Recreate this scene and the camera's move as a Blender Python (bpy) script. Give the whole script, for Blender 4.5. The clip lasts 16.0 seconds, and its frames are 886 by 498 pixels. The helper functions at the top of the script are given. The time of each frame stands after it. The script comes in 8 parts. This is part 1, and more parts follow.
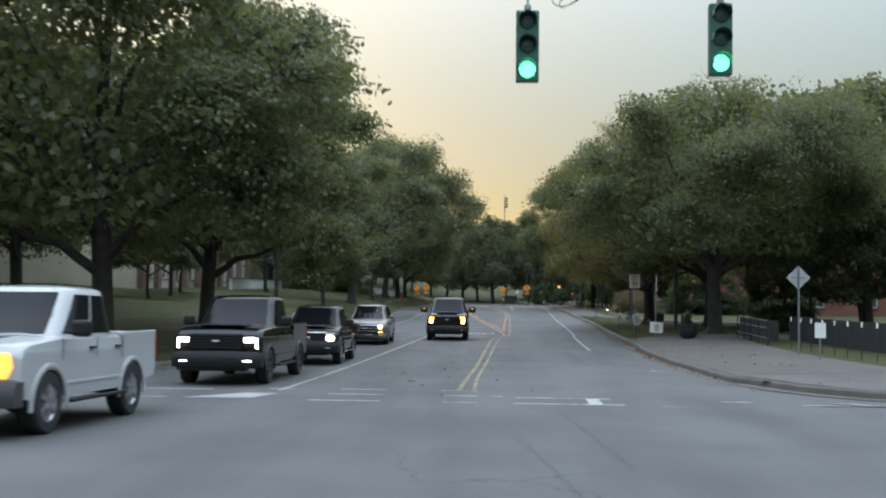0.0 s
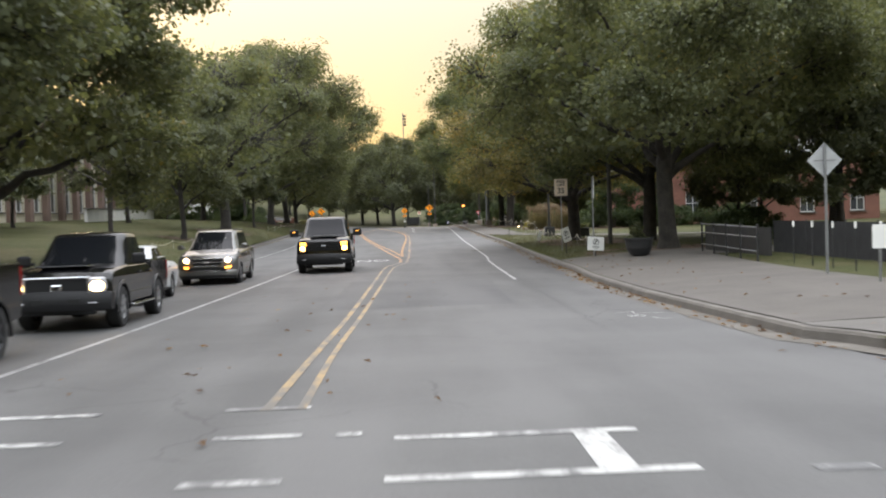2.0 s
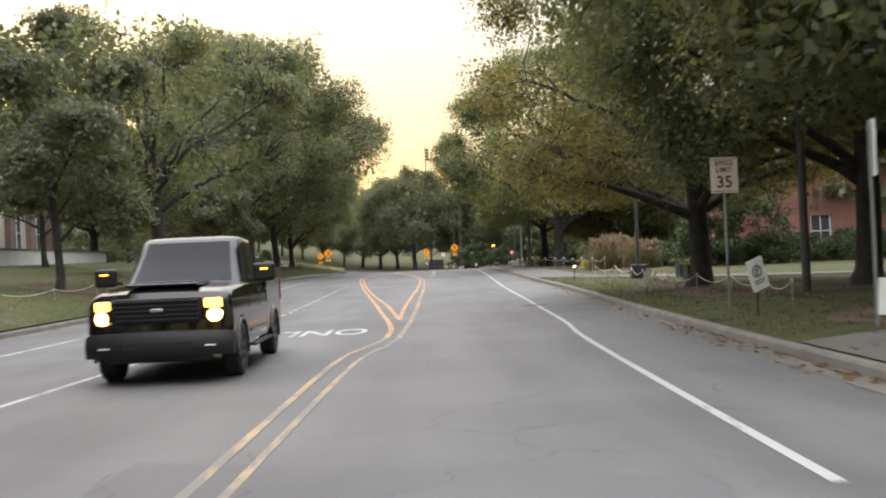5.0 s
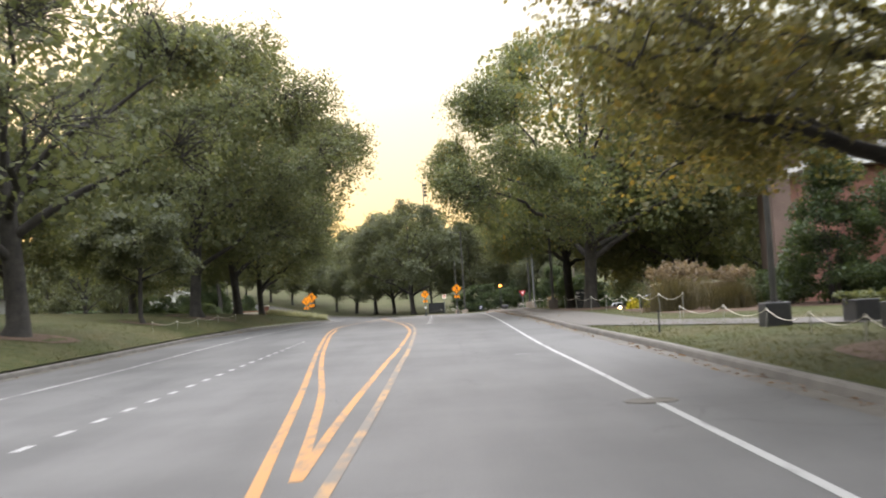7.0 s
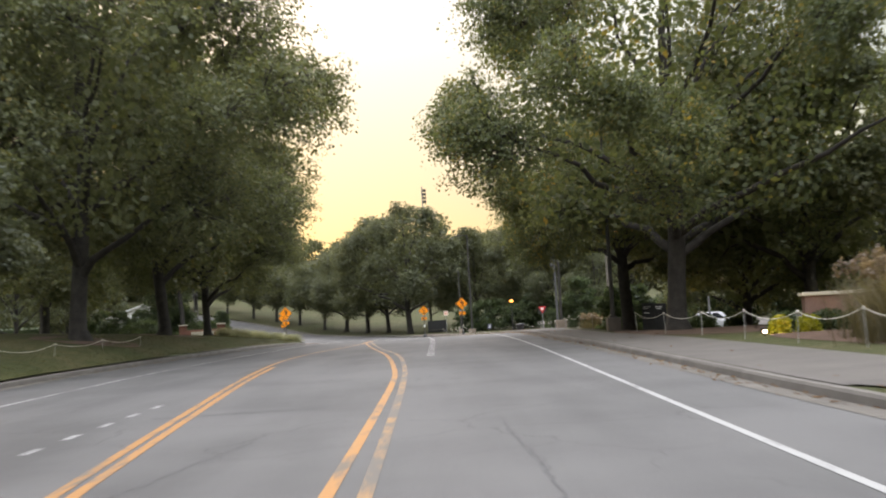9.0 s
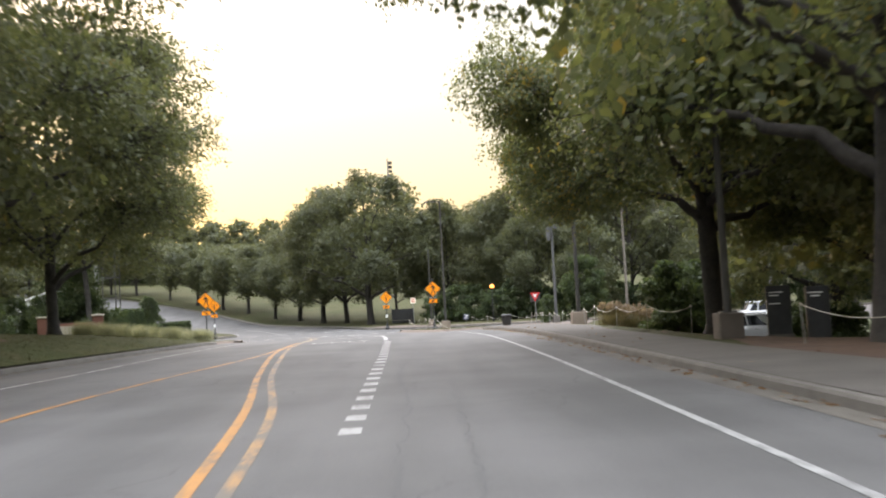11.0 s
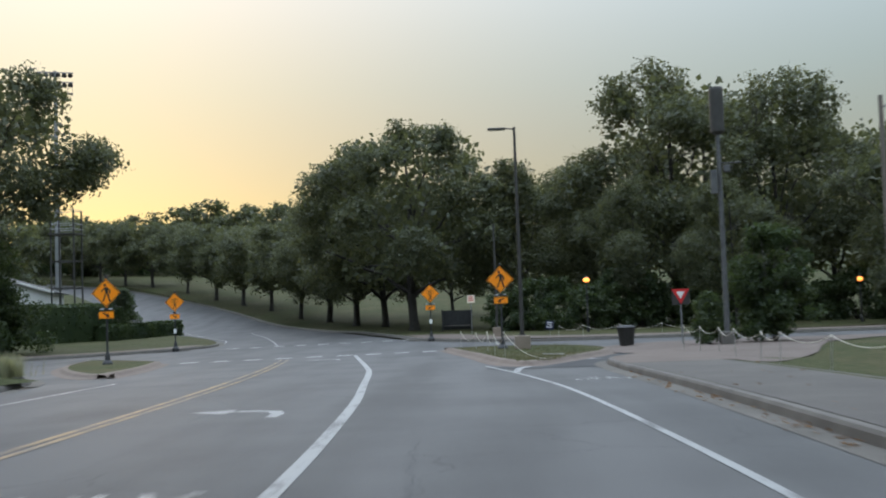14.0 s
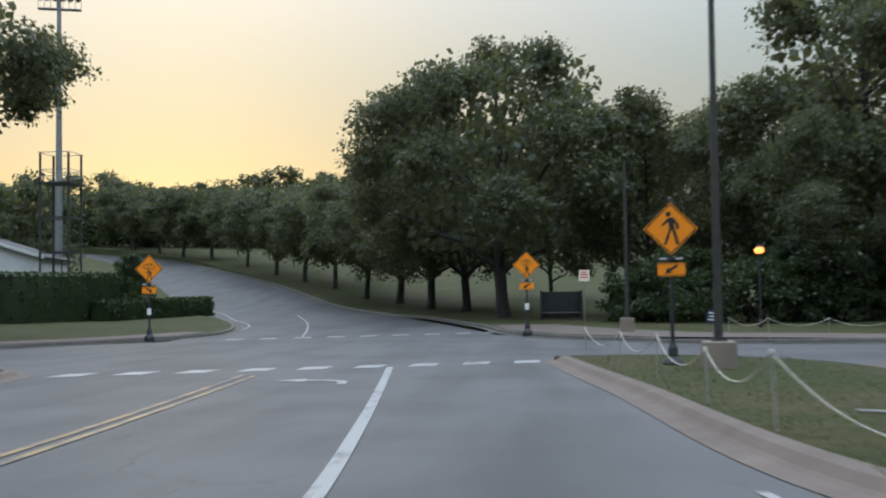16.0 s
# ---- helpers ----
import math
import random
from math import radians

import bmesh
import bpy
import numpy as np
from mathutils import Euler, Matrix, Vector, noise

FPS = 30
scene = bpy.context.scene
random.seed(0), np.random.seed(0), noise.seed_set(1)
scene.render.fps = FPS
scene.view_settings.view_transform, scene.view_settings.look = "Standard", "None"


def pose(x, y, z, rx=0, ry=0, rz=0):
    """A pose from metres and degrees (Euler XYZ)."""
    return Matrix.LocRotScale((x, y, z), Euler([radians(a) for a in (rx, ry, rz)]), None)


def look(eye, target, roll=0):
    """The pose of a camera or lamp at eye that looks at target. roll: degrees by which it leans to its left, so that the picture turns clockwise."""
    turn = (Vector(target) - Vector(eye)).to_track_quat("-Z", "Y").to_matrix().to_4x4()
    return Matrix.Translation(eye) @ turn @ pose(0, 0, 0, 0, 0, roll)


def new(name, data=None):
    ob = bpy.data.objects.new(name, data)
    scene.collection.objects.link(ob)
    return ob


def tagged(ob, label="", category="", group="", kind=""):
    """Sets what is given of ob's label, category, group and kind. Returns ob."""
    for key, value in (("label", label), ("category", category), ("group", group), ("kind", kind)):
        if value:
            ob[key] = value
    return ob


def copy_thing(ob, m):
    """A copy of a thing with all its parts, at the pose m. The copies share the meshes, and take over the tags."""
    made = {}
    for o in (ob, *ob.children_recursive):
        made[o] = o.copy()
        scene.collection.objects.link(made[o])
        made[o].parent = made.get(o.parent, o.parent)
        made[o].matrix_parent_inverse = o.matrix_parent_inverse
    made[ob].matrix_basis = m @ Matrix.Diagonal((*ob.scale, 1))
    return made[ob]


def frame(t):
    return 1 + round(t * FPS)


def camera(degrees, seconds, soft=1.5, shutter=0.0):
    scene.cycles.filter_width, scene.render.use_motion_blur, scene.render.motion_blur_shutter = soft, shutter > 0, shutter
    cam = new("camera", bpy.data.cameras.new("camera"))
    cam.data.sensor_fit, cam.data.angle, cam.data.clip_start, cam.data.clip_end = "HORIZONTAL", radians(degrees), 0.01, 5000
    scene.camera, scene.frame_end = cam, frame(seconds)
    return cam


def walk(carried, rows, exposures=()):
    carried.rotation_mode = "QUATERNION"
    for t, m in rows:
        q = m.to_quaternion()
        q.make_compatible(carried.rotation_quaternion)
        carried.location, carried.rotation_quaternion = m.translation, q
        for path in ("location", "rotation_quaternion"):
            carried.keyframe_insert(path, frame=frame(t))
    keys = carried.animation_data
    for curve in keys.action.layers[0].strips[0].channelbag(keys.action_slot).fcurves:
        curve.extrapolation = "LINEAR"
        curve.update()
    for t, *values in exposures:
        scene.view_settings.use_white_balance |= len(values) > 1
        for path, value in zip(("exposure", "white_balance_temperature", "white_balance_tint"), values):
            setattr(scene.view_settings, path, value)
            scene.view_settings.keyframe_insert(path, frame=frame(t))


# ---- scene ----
cam = camera(44.21, 16.0, soft=2.0, shutter=0.5)
PATH = [  # seconds, x, y, z, rx, ry, rz
    (0.0, -0.000, -0.000, 1.522, 92.314, -0.593, 2.889),
    (0.5, 0.116, 2.900, 1.435, 91.243, 0.294, 1.685),
    (1.0, 0.280, 6.078, 1.335, 90.069, 1.086, 0.146),
    (1.5, 0.370, 9.492, 1.248, 88.999, 1.514, -1.299),
    (2.0, 0.465, 13.127, 1.173, 88.267, 1.873, -2.170),
    (2.5, 0.573, 17.074, 1.100, 88.232, 2.019, -2.393),
    (3.0, 0.700, 21.219, 0.997, 88.446, 2.199, -2.184),
    (3.5, 0.798, 25.655, 0.891, 88.869, 2.255, -1.808),
    (4.0, 0.912, 30.353, 0.812, 89.475, 2.040, -1.259),
    (6.3, 1.716, 51.720, 0.635, 92.213, 3.028, -0.406),
    (6.5, 1.733, 53.820, 0.636, 92.459, 3.185, -0.569),
    (7.0, 1.728, 59.408, 0.643, 92.946, 3.570, -0.673),
    (7.5, 1.688, 65.149, 0.641, 93.408, 3.667, -0.576),
    (8.0, 1.616, 71.152, 0.651, 93.712, 3.480, -0.485),
    (8.5, 1.635, 77.203, 0.692, 93.796, 3.429, -0.484),
    (9.0, 1.602, 83.348, 0.756, 93.851, 3.251, -0.751),
    (11.3, 2.359, 111.420, 1.081, 92.853, 3.077, -2.469),
    (12.0, 2.671, 120.079, 1.171, 92.515, 2.599, -2.089),
    (12.5, 2.846, 126.207, 1.215, 92.520, 2.391, -1.426),
    (13.0, 3.064, 132.583, 1.259, 92.611, 2.290, -0.654),
    (13.5, 3.239, 138.901, 1.297, 92.881, 2.087, 0.151),
    (14.0, 3.324, 145.106, 1.329, 93.104, 2.066, 1.025),
    (14.5, 3.313, 151.602, 1.341, 93.216, 1.683, 2.019),
    (15.0, 3.099, 157.928, 1.293, 93.180, 1.313, 3.139),
    (15.5, 2.762, 164.199, 1.212, 92.818, 1.034, 4.396),
    (16.0, 2.310, 170.528, 1.114, 92.305, 0.742, 5.782),
]
EXPOSURES = [(0.0, 0.5, 6400, 16), (1.0, 0.84, 7300, 20), (2.0, 1.08, 7600, 23), (4.0, 1.25, 7700, 24), (7.0, 1.42, 7700, 24), (9.0, 1.08, 7700, 25), (11.3, 1.46, 7500, 24), (12.5, 1.5, 7100, 20), (13.0, 1.05, 6800, 17), (13.4, 0.34, 6500, 16), (16.0, 0.22, 6300, 17)]
walk(cam, [(row[0], pose(*row[1:])) for row in PATH], EXPOSURES)

# ---- world and light ----
SUN_AZ = 20.0      # degrees to the left of +y
SUN_EL = 1.5
world = bpy.data.worlds.new("dusk_sky")
scene.world = world
world.use_nodes = True
wn, wl = world.node_tree.nodes, world.node_tree.links
sky = wn.new("ShaderNodeTexSky")
sky.sky_type = 'NISHITA'
sky.sun_disc = False
sky.sun_elevation = radians(SUN_EL)
sky.sun_rotation = radians(-SUN_AZ)
sky.air_density, sky.dust_density, sky.ozone_density = 1.0, 1.6, 1.0
wn["Background"].inputs["Strength"].default_value = 0.8
soften = wn.new("ShaderNodeGamma")   # gamma evens out the sky's brightness
soften.inputs["Gamma"].default_value = 0.52
wl.new(sky.outputs["Color"], soften.inputs["Color"])
coord, split, blend = wn.new("ShaderNodeTexCoord"), wn.new("ShaderNodeSeparateXYZ"), wn.new("ShaderNodeVectorMath")
lift, overhead_gain = wn.new("ShaderNodeMath"), wn.new("ShaderNodeMath")   # unseen overhead sky raised to light road and trees
lift.operation = overhead_gain.operation = 'MULTIPLY_ADD'
lift.inputs[1].default_value, lift.inputs[2].default_value = 6.6, -0.95
overhead_gain.inputs[2].default_value = 0.335
wl.new(split.outputs["Z"], lift.inputs[0])
wl.new(lift.outputs[0], overhead_gain.inputs[1])
blend.operation = 'MULTIPLY'
wl.new(coord.outputs["Generated"], split.inputs[0])
wl.new(split.outputs["Z"], overhead_gain.inputs[0])
pale = wn.new("ShaderNodeHueSaturation")
pale.inputs["Saturation"].default_value = 0.95
wl.new(soften.outputs["Color"], pale.inputs["Color"])
wl.new(pale.outputs["Color"], blend.inputs[0])
# yellow haze on the horizon, cooler grey above it
tint, tone = wn.new("ShaderNodeValToRGB"), wn.new("ShaderNodeVectorMath")
for place, shade in ((0.0, (0.93, 0.99, 0.9)), (0.08, (0.87, 1.0, 1.03)), (0.2, (0.81, 1.0, 1.06)), (0.36, (0.86, 1.0, 1.08)), (1.0, (0.98, 1.0, 1.0))):
    stop = tint.color_ramp.elements.new(place) if 0 < place < 1 else tint.color_ramp.elements[0 if place == 0 else -1]
    stop.color = (*shade, 1)
wl.new(split.outputs["Z"], tint.inputs["Fac"])
tone.operation = 'SCALE'
wl.new(tint.outputs["Color"], tone.inputs[0])
wl.new(overhead_gain.outputs[0], tone.inputs["Scale"])
wl.new(tone.outputs[0], blend.inputs[1])
wl.new(blend.outputs[0], wn["Background"].inputs["Color"])

sun_data = bpy.data.lights.new("sun", 'SUN')
sun_data.energy, sun_data.angle, sun_data.color = 0.5, radians(12), (1.0, 0.78, 0.5)
sun = new("sun", sun_data)
sun.matrix_world = look((0, 0, 60), (60 * math.sin(radians(SUN_AZ)), -60 * math.cos(radians(SUN_AZ)), 60 - 60 * math.tan(radians(4.0))))


# ---- materials ----
def node_mat(name):
    m = bpy.data.materials.new(name)
    m.use_nodes = True
    return m, m.node_tree.nodes, m.node_tree.links, m.node_tree.nodes["Principled BSDF"]


def ramp(nodes, a, b, ca, cb):
    r = nodes.new("ShaderNodeValToRGB")
    r.color_ramp.elements[0].position, r.color_ramp.elements[1].position = a, b
    r.color_ramp.elements[0].color, r.color_ramp.elements[1].color = (*ca, 1), (*cb, 1)
    return r


def surface(name, dark, light, rough=0.8, scale=2.0, fine=60.0, bump=0.15, metal=0.0, vary=0.0, gloss=0.5):
    """A matt to glossy surface with coarse stains and fine grain, in object-independent metres."""
    m, n, l, b = node_mat(name)
    geo = n.new("ShaderNodeNewGeometry")
    big, small = n.new("ShaderNodeTexNoise"), n.new("ShaderNodeTexNoise")
    big.inputs["Scale"].default_value, big.inputs["Detail"].default_value = scale, 5
    small.inputs["Scale"].default_value, small.inputs["Detail"].default_value = fine, 3
    for tex in (big, small):
        l.new(geo.outputs["Position"], tex.inputs["Vector"])
    mix = n.new("ShaderNodeMath")
    mix.operation = 'MULTIPLY_ADD'
    mix.inputs[1].default_value, mix.inputs[2].default_value = 0.4, 0.0
    l.new(small.outputs["Fac"], mix.inputs[0])
    add = n.new("ShaderNodeMath")
    add.operation = 'MULTIPLY_ADD'
    add.inputs[1].default_value = 0.6
    l.new(big.outputs["Fac"], add.inputs[0])
    l.new(mix.outputs[0], add.inputs[2])
    r = ramp(n, 0.32, 0.68, dark, light)
    l.new(add.outputs[0], r.inputs["Fac"])
    out = r.outputs["Color"]
    if vary:
        info, hsv, span = n.new("ShaderNodeObjectInfo"), n.new("ShaderNodeHueSaturation"), n.new("ShaderNodeMapRange")
        span.inputs["To Min"].default_value, span.inputs["To Max"].default_value = 1 - vary, 1 + vary
        l.new(info.outputs["Random"], span.inputs["Value"])
        l.new(span.outputs["Result"], hsv.inputs["Value"])
        l.new(out, hsv.inputs["Color"])
        out = hsv.outputs["Color"]
    l.new(out, b.inputs["Base Color"])
    b.inputs["Roughness"].default_value, b.inputs["Metallic"].default_value = rough, metal
    b.inputs["Specular IOR Level"].default_value = gloss
    if bump:
        bn = n.new("ShaderNodeBump")
        bn.inputs["Strength"].default_value, bn.inputs["Distance"].default_value = bump, 0.01
        l.new(small.outputs["Fac"], bn.inputs["Height"])
        l.new(bn.outputs["Normal"], b.inputs["Normal"])
    return m


def asphalt_mat(name, dark, light, seed):
    """Worn asphalt: aggregate grain, blotches of a metre or two and lengthwise wheel wear."""
    m, n, l, b = node_mat(name)
    geo, mp = n.new("ShaderNodeNewGeometry"), n.new("ShaderNodeMapping")
    mp.inputs["Scale"].default_value = (1.0, 0.12, 1.0)
    mp.inputs["Location"].default_value = (seed, seed, 0)
    l.new(geo.outputs["Position"], mp.inputs["Vector"])
    lanes, blot, grain = (n.new("ShaderNodeTexNoise") for _ in range(3))
    lanes.inputs["Scale"].default_value, lanes.inputs["Detail"].default_value = 0.7, 3
    blot.inputs["Scale"].default_value, blot.inputs["Detail"].default_value = 0.35, 7
    grain.inputs["Scale"].default_value, grain.inputs["Detail"].default_value = 45, 4
    l.new(mp.outputs["Vector"], lanes.inputs["Vector"])
    l.new(geo.outputs["Position"], blot.inputs["Vector"])
    l.new(geo.outputs["Position"], grain.inputs["Vector"])
    s1, s2 = n.new("ShaderNodeMath"), n.new("ShaderNodeMath")
    s1.operation = s2.operation = 'MULTIPLY_ADD'
    s1.inputs[1].default_value, s2.inputs[1].default_value = 0.45, 0.35
    s1.inputs[2].default_value = 0.0
    l.new(lanes.outputs["Fac"], s1.inputs[0])
    l.new(blot.outputs["Fac"], s2.inputs[0])
    l.new(s1.outputs[0], s2.inputs[2])
    s3 = n.new("ShaderNodeMath")
    s3.operation = 'MULTIPLY_ADD'
    s3.inputs[1].default_value = 0.25
    l.new(grain.outputs["Fac"], s3.inputs[0])
    l.new(s2.outputs[0], s3.inputs[2])
    r = ramp(n, 0.42, 0.6, dark, light)
    l.new(s3.outputs[0], r.inputs["Fac"])
    # hair cracks: thin cell borders, bent by noise and broken up in patches
    bend, add_v, cells = n.new("ShaderNodeTexNoise"), n.new("ShaderNodeVectorMath"), n.new("ShaderNodeTexVoronoi")
    bend.inputs["Scale"].default_value, bend.inputs["Detail"].default_value = 1.3, 5
    add_v.operation = 'MULTIPLY_ADD'
    add_v.inputs[1].default_value = (0.9, 0.9, 0.0)
    l.new(geo.outputs["Position"], bend.inputs["Vector"])
    l.new(bend.outputs["Color"], add_v.inputs[0])
    l.new(geo.outputs["Position"], add_v.inputs[2])
    cells.feature = 'DISTANCE_TO_EDGE'
    cells.voronoi_dimensions = '2D'
    cells.inputs["Scale"].default_value = 0.42
    l.new(add_v.outputs["Vector"], cells.inputs["Vector"])
    gap = ramp(n, 0.003, 0.009, (0.56, 0.56, 0.56), (1, 1, 1))
    l.new(cells.outputs["Distance"], gap.inputs["Fac"])
    where, mask = n.new("ShaderNodeTexNoise"), ramp(n, 0.5, 0.58, (0, 0, 0), (1, 1, 1))
    where.inputs["Scale"].default_value, where.inputs["Detail"].default_value = 0.16, 2
    l.new(geo.outputs["Position"], where.inputs["Vector"])
    l.new(where.outputs["Fac"], mask.inputs["Fac"])
    tint = n.new("ShaderNodeMix")
    tint.data_type, tint.blend_type = 'RGBA', 'MULTIPLY'
    l.new(mask.outputs["Color"], tint.inputs["Factor"])
    l.new(r.outputs["Color"], tint.inputs["A"])
    l.new(gap.outputs["Color"], tint.inputs["B"])
    l.new(tint.outputs["Result"], b.inputs["Base Color"])
    b.inputs["Roughness"].default_value = 0.72
    b.inputs["Specular IOR Level"].default_value = 0.35
    bn = n.new("ShaderNodeBump")
    bn.inputs["Strength"].default_value, bn.inputs["Distance"].default_value = 0.25, 0.006
    l.new(grain.outputs["Fac"], bn.inputs["Height"])
    l.new(bn.outputs["Normal"], b.inputs["Normal"])
    return m


def paint_mat(name, color, worn, amount):
    """Road paint, chipped so that the asphalt shows through."""
    m, n, l, b = node_mat(name)
    geo, mp = n.new("ShaderNodeNewGeometry"), n.new("ShaderNodeMapping")
    mp.inputs["Scale"].default_value = (1.0, 0.25, 1.0)
    l.new(geo.outputs["Position"], mp.inputs["Vector"])
    wear, fine = n.new("ShaderNodeTexNoise"), n.new("ShaderNodeTexNoise")
    wear.inputs["Scale"].default_value, wear.inputs["Detail"].default_value = 5.0, 8
    wear.inputs["Roughness"].default_value = 0.75
    fine.inputs["Scale"].default_value = 0.5
    l.new(mp.outputs["Vector"], wear.inputs["Vector"])
    l.new(geo.outputs["Position"], fine.inputs["Vector"])
    add = n.new("ShaderNodeMath")
    add.operation = 'MULTIPLY_ADD'
    add.inputs[1].default_value = 0.5
    l.new(fine.outputs["Fac"], add.inputs[0])
    l.new(wear.outputs["Fac"], add.inputs[2])
    r = ramp(n, amount - 0.09, amount + 0.09, worn, color)
    l.new(add.outputs[0], r.inputs["Fac"])
    l.new(r.outputs["Color"], b.inputs["Base Color"])
    b.inputs["Roughness"].default_value = 0.6
    return m


def leaf_mat(name, a, b_, warm, share):
    """Foliage: hue varies leaf by leaf; light passes through the blades."""
    m, n, l, b = node_mat(name)
    geo = n.new("ShaderNodeNewGeometry")
    r = n.new("ShaderNodeValToRGB")
    e = r.color_ramp.elements
    e[0].color, e[1].color = (*a, 1), (*b_, 1)
    e[1].position = 1.0 - share
    w = e.new(1.0)
    w.color = (*warm, 1)
    patch, tone = n.new("ShaderNodeTexNoise"), n.new("ShaderNodeMath")
    patch.inputs["Scale"].default_value, patch.inputs["Detail"].default_value = 0.45, 3
    l.new(geo.outputs["Position"], patch.inputs["Vector"])
    half = n.new("ShaderNodeMath")
    half.operation, half.inputs[1].default_value = 'MULTIPLY', 0.62
    tone.operation, tone.inputs[1].default_value, tone.use_clamp = 'MULTIPLY_ADD', 1.5, True
    l.new(geo.outputs["Random Per Island"], half.inputs[0])
    base = n.new("ShaderNodeMath")
    base.operation, base.inputs[1].default_value = 'SUBTRACT', 0.38
    l.new(patch.outputs["Fac"], base.inputs[0])
    l.new(base.outputs[0], tone.inputs[0])
    l.new(half.outputs[0], tone.inputs[2])
    l.new(tone.outputs[0], r.inputs["Fac"])
    tr, mix = n.new("ShaderNodeBsdfTranslucent"), n.new("ShaderNodeMixShader")
    l.new(r.outputs["Color"], b.inputs["Base Color"])
    thin = n.new("ShaderNodeMix")       # light that comes through is yellower
    thin.data_type, thin.blend_type = 'RGBA', 'MULTIPLY'
    thin.inputs["Factor"].default_value, thin.inputs["B"].default_value = 1.0, (1.55, 1.4, 0.85, 1)
    l.new(r.outputs["Color"], thin.inputs["A"])
    l.new(thin.outputs["Result"], tr.inputs["Color"])
    b.inputs["Roughness"].default_value = 0.5
    b.inputs["Specular IOR Level"].default_value = 0.5
    mix.inputs["Fac"].default_value = 0.5
    l.new(b.outputs["BSDF"], mix.inputs[1])
    l.new(tr.outputs["BSDF"], mix.inputs[2])
    l.new(mix.outputs["Shader"], n["Material Output"].inputs["Surface"])
    return m


def plain(name, color, rough=0.5, metal=0.0, coat=0.0, gloss=0.5):
    m, n, l, b = node_mat(name)
    b.inputs["Base Color"].default_value = (*color, 1)
    b.inputs["Roughness"].default_value, b.inputs["Metallic"].default_value = rough, metal
    b.inputs["Coat Weight"].default_value = coat
    b.inputs["Specular IOR Level"].default_value = gloss
    return m


def glow(name, color, strength):
    m, n, l, b = node_mat(name)
    b.inputs["Base Color"].default_value = (*color, 1)
    b.inputs["Emission Color"].default_value = (*color, 1)
    b.inputs["Emission Strength"].default_value = strength
    return m


ASPHALT = asphalt_mat("asphalt", (0.0555, 0.0548, 0.0543), (0.092, 0.0905, 0.089), 0)
ASPHALT_PATCH = asphalt_mat("asphalt_patch", (0.0454, 0.0454, 0.0471), (0.0766, 0.0755, 0.0755), 7)
ASPHALT_DARK = asphalt_mat("asphalt_fresh", (0.0198, 0.0205, 0.0224), (0.0363, 0.037, 0.0396), 3)
TAR = surface("tar_seal", (0.0396, 0.0396, 0.0403), (0.0726, 0.0719, 0.0726), 0.75, 3.0, 40, 0.1)
WHITE_PAINT = paint_mat("white_road_paint", (0.275, 0.275, 0.267), (0.085, 0.085, 0.085), 0.65)
WHITE_WORN = paint_mat("worn_white_road_paint", (0.34, 0.34, 0.325), (0.085, 0.085, 0.086), 0.74)
YELLOW_PAINT = paint_mat("yellow_road_paint", (0.327, 0.142, 0.0301), (0.0946, 0.0731, 0.0516), 0.68)
YELLOW_WORN = paint_mat("worn_yellow_road_paint", (0.275, 0.146, 0.0516), (0.086, 0.0731, 0.0602), 0.79)
YELLOW_FADED = paint_mat("faded_yellow_road_paint", (0.26, 0.17, 0.075), (0.085, 0.077, 0.067), 0.76)
CONCRETE = surface("kerb_concrete", (0.0738, 0.0653, 0.0568), (0.142, 0.128, 0.113), 0.85, 1.5, 40, 0.3)
GUTTER = surface("gutter_concrete", (0.0568, 0.05, 0.0408), (0.12, 0.107, 0.0912), 0.85, 1.2, 30, 0.3)
WALK = surface("pavement_concrete", (0.054, 0.047, 0.041), (0.094, 0.083, 0.073), 0.85, 0.8, 35, 0.25)
PINK_WALK = surface("warm_pavement_concrete", (0.085, 0.062, 0.05), (0.138, 0.105, 0.086), 0.85, 0.6, 35, 0.25)
PALE_WALK = surface("pale_pavement_concrete", (0.062, 0.056, 0.05), (0.112, 0.103, 0.093), 0.85, 0.6, 35, 0.25)
TAN_KERB = surface("tan_kerb_concrete", (0.094, 0.068, 0.053), (0.155, 0.118, 0.095), 0.85, 1.3, 35, 0.3)


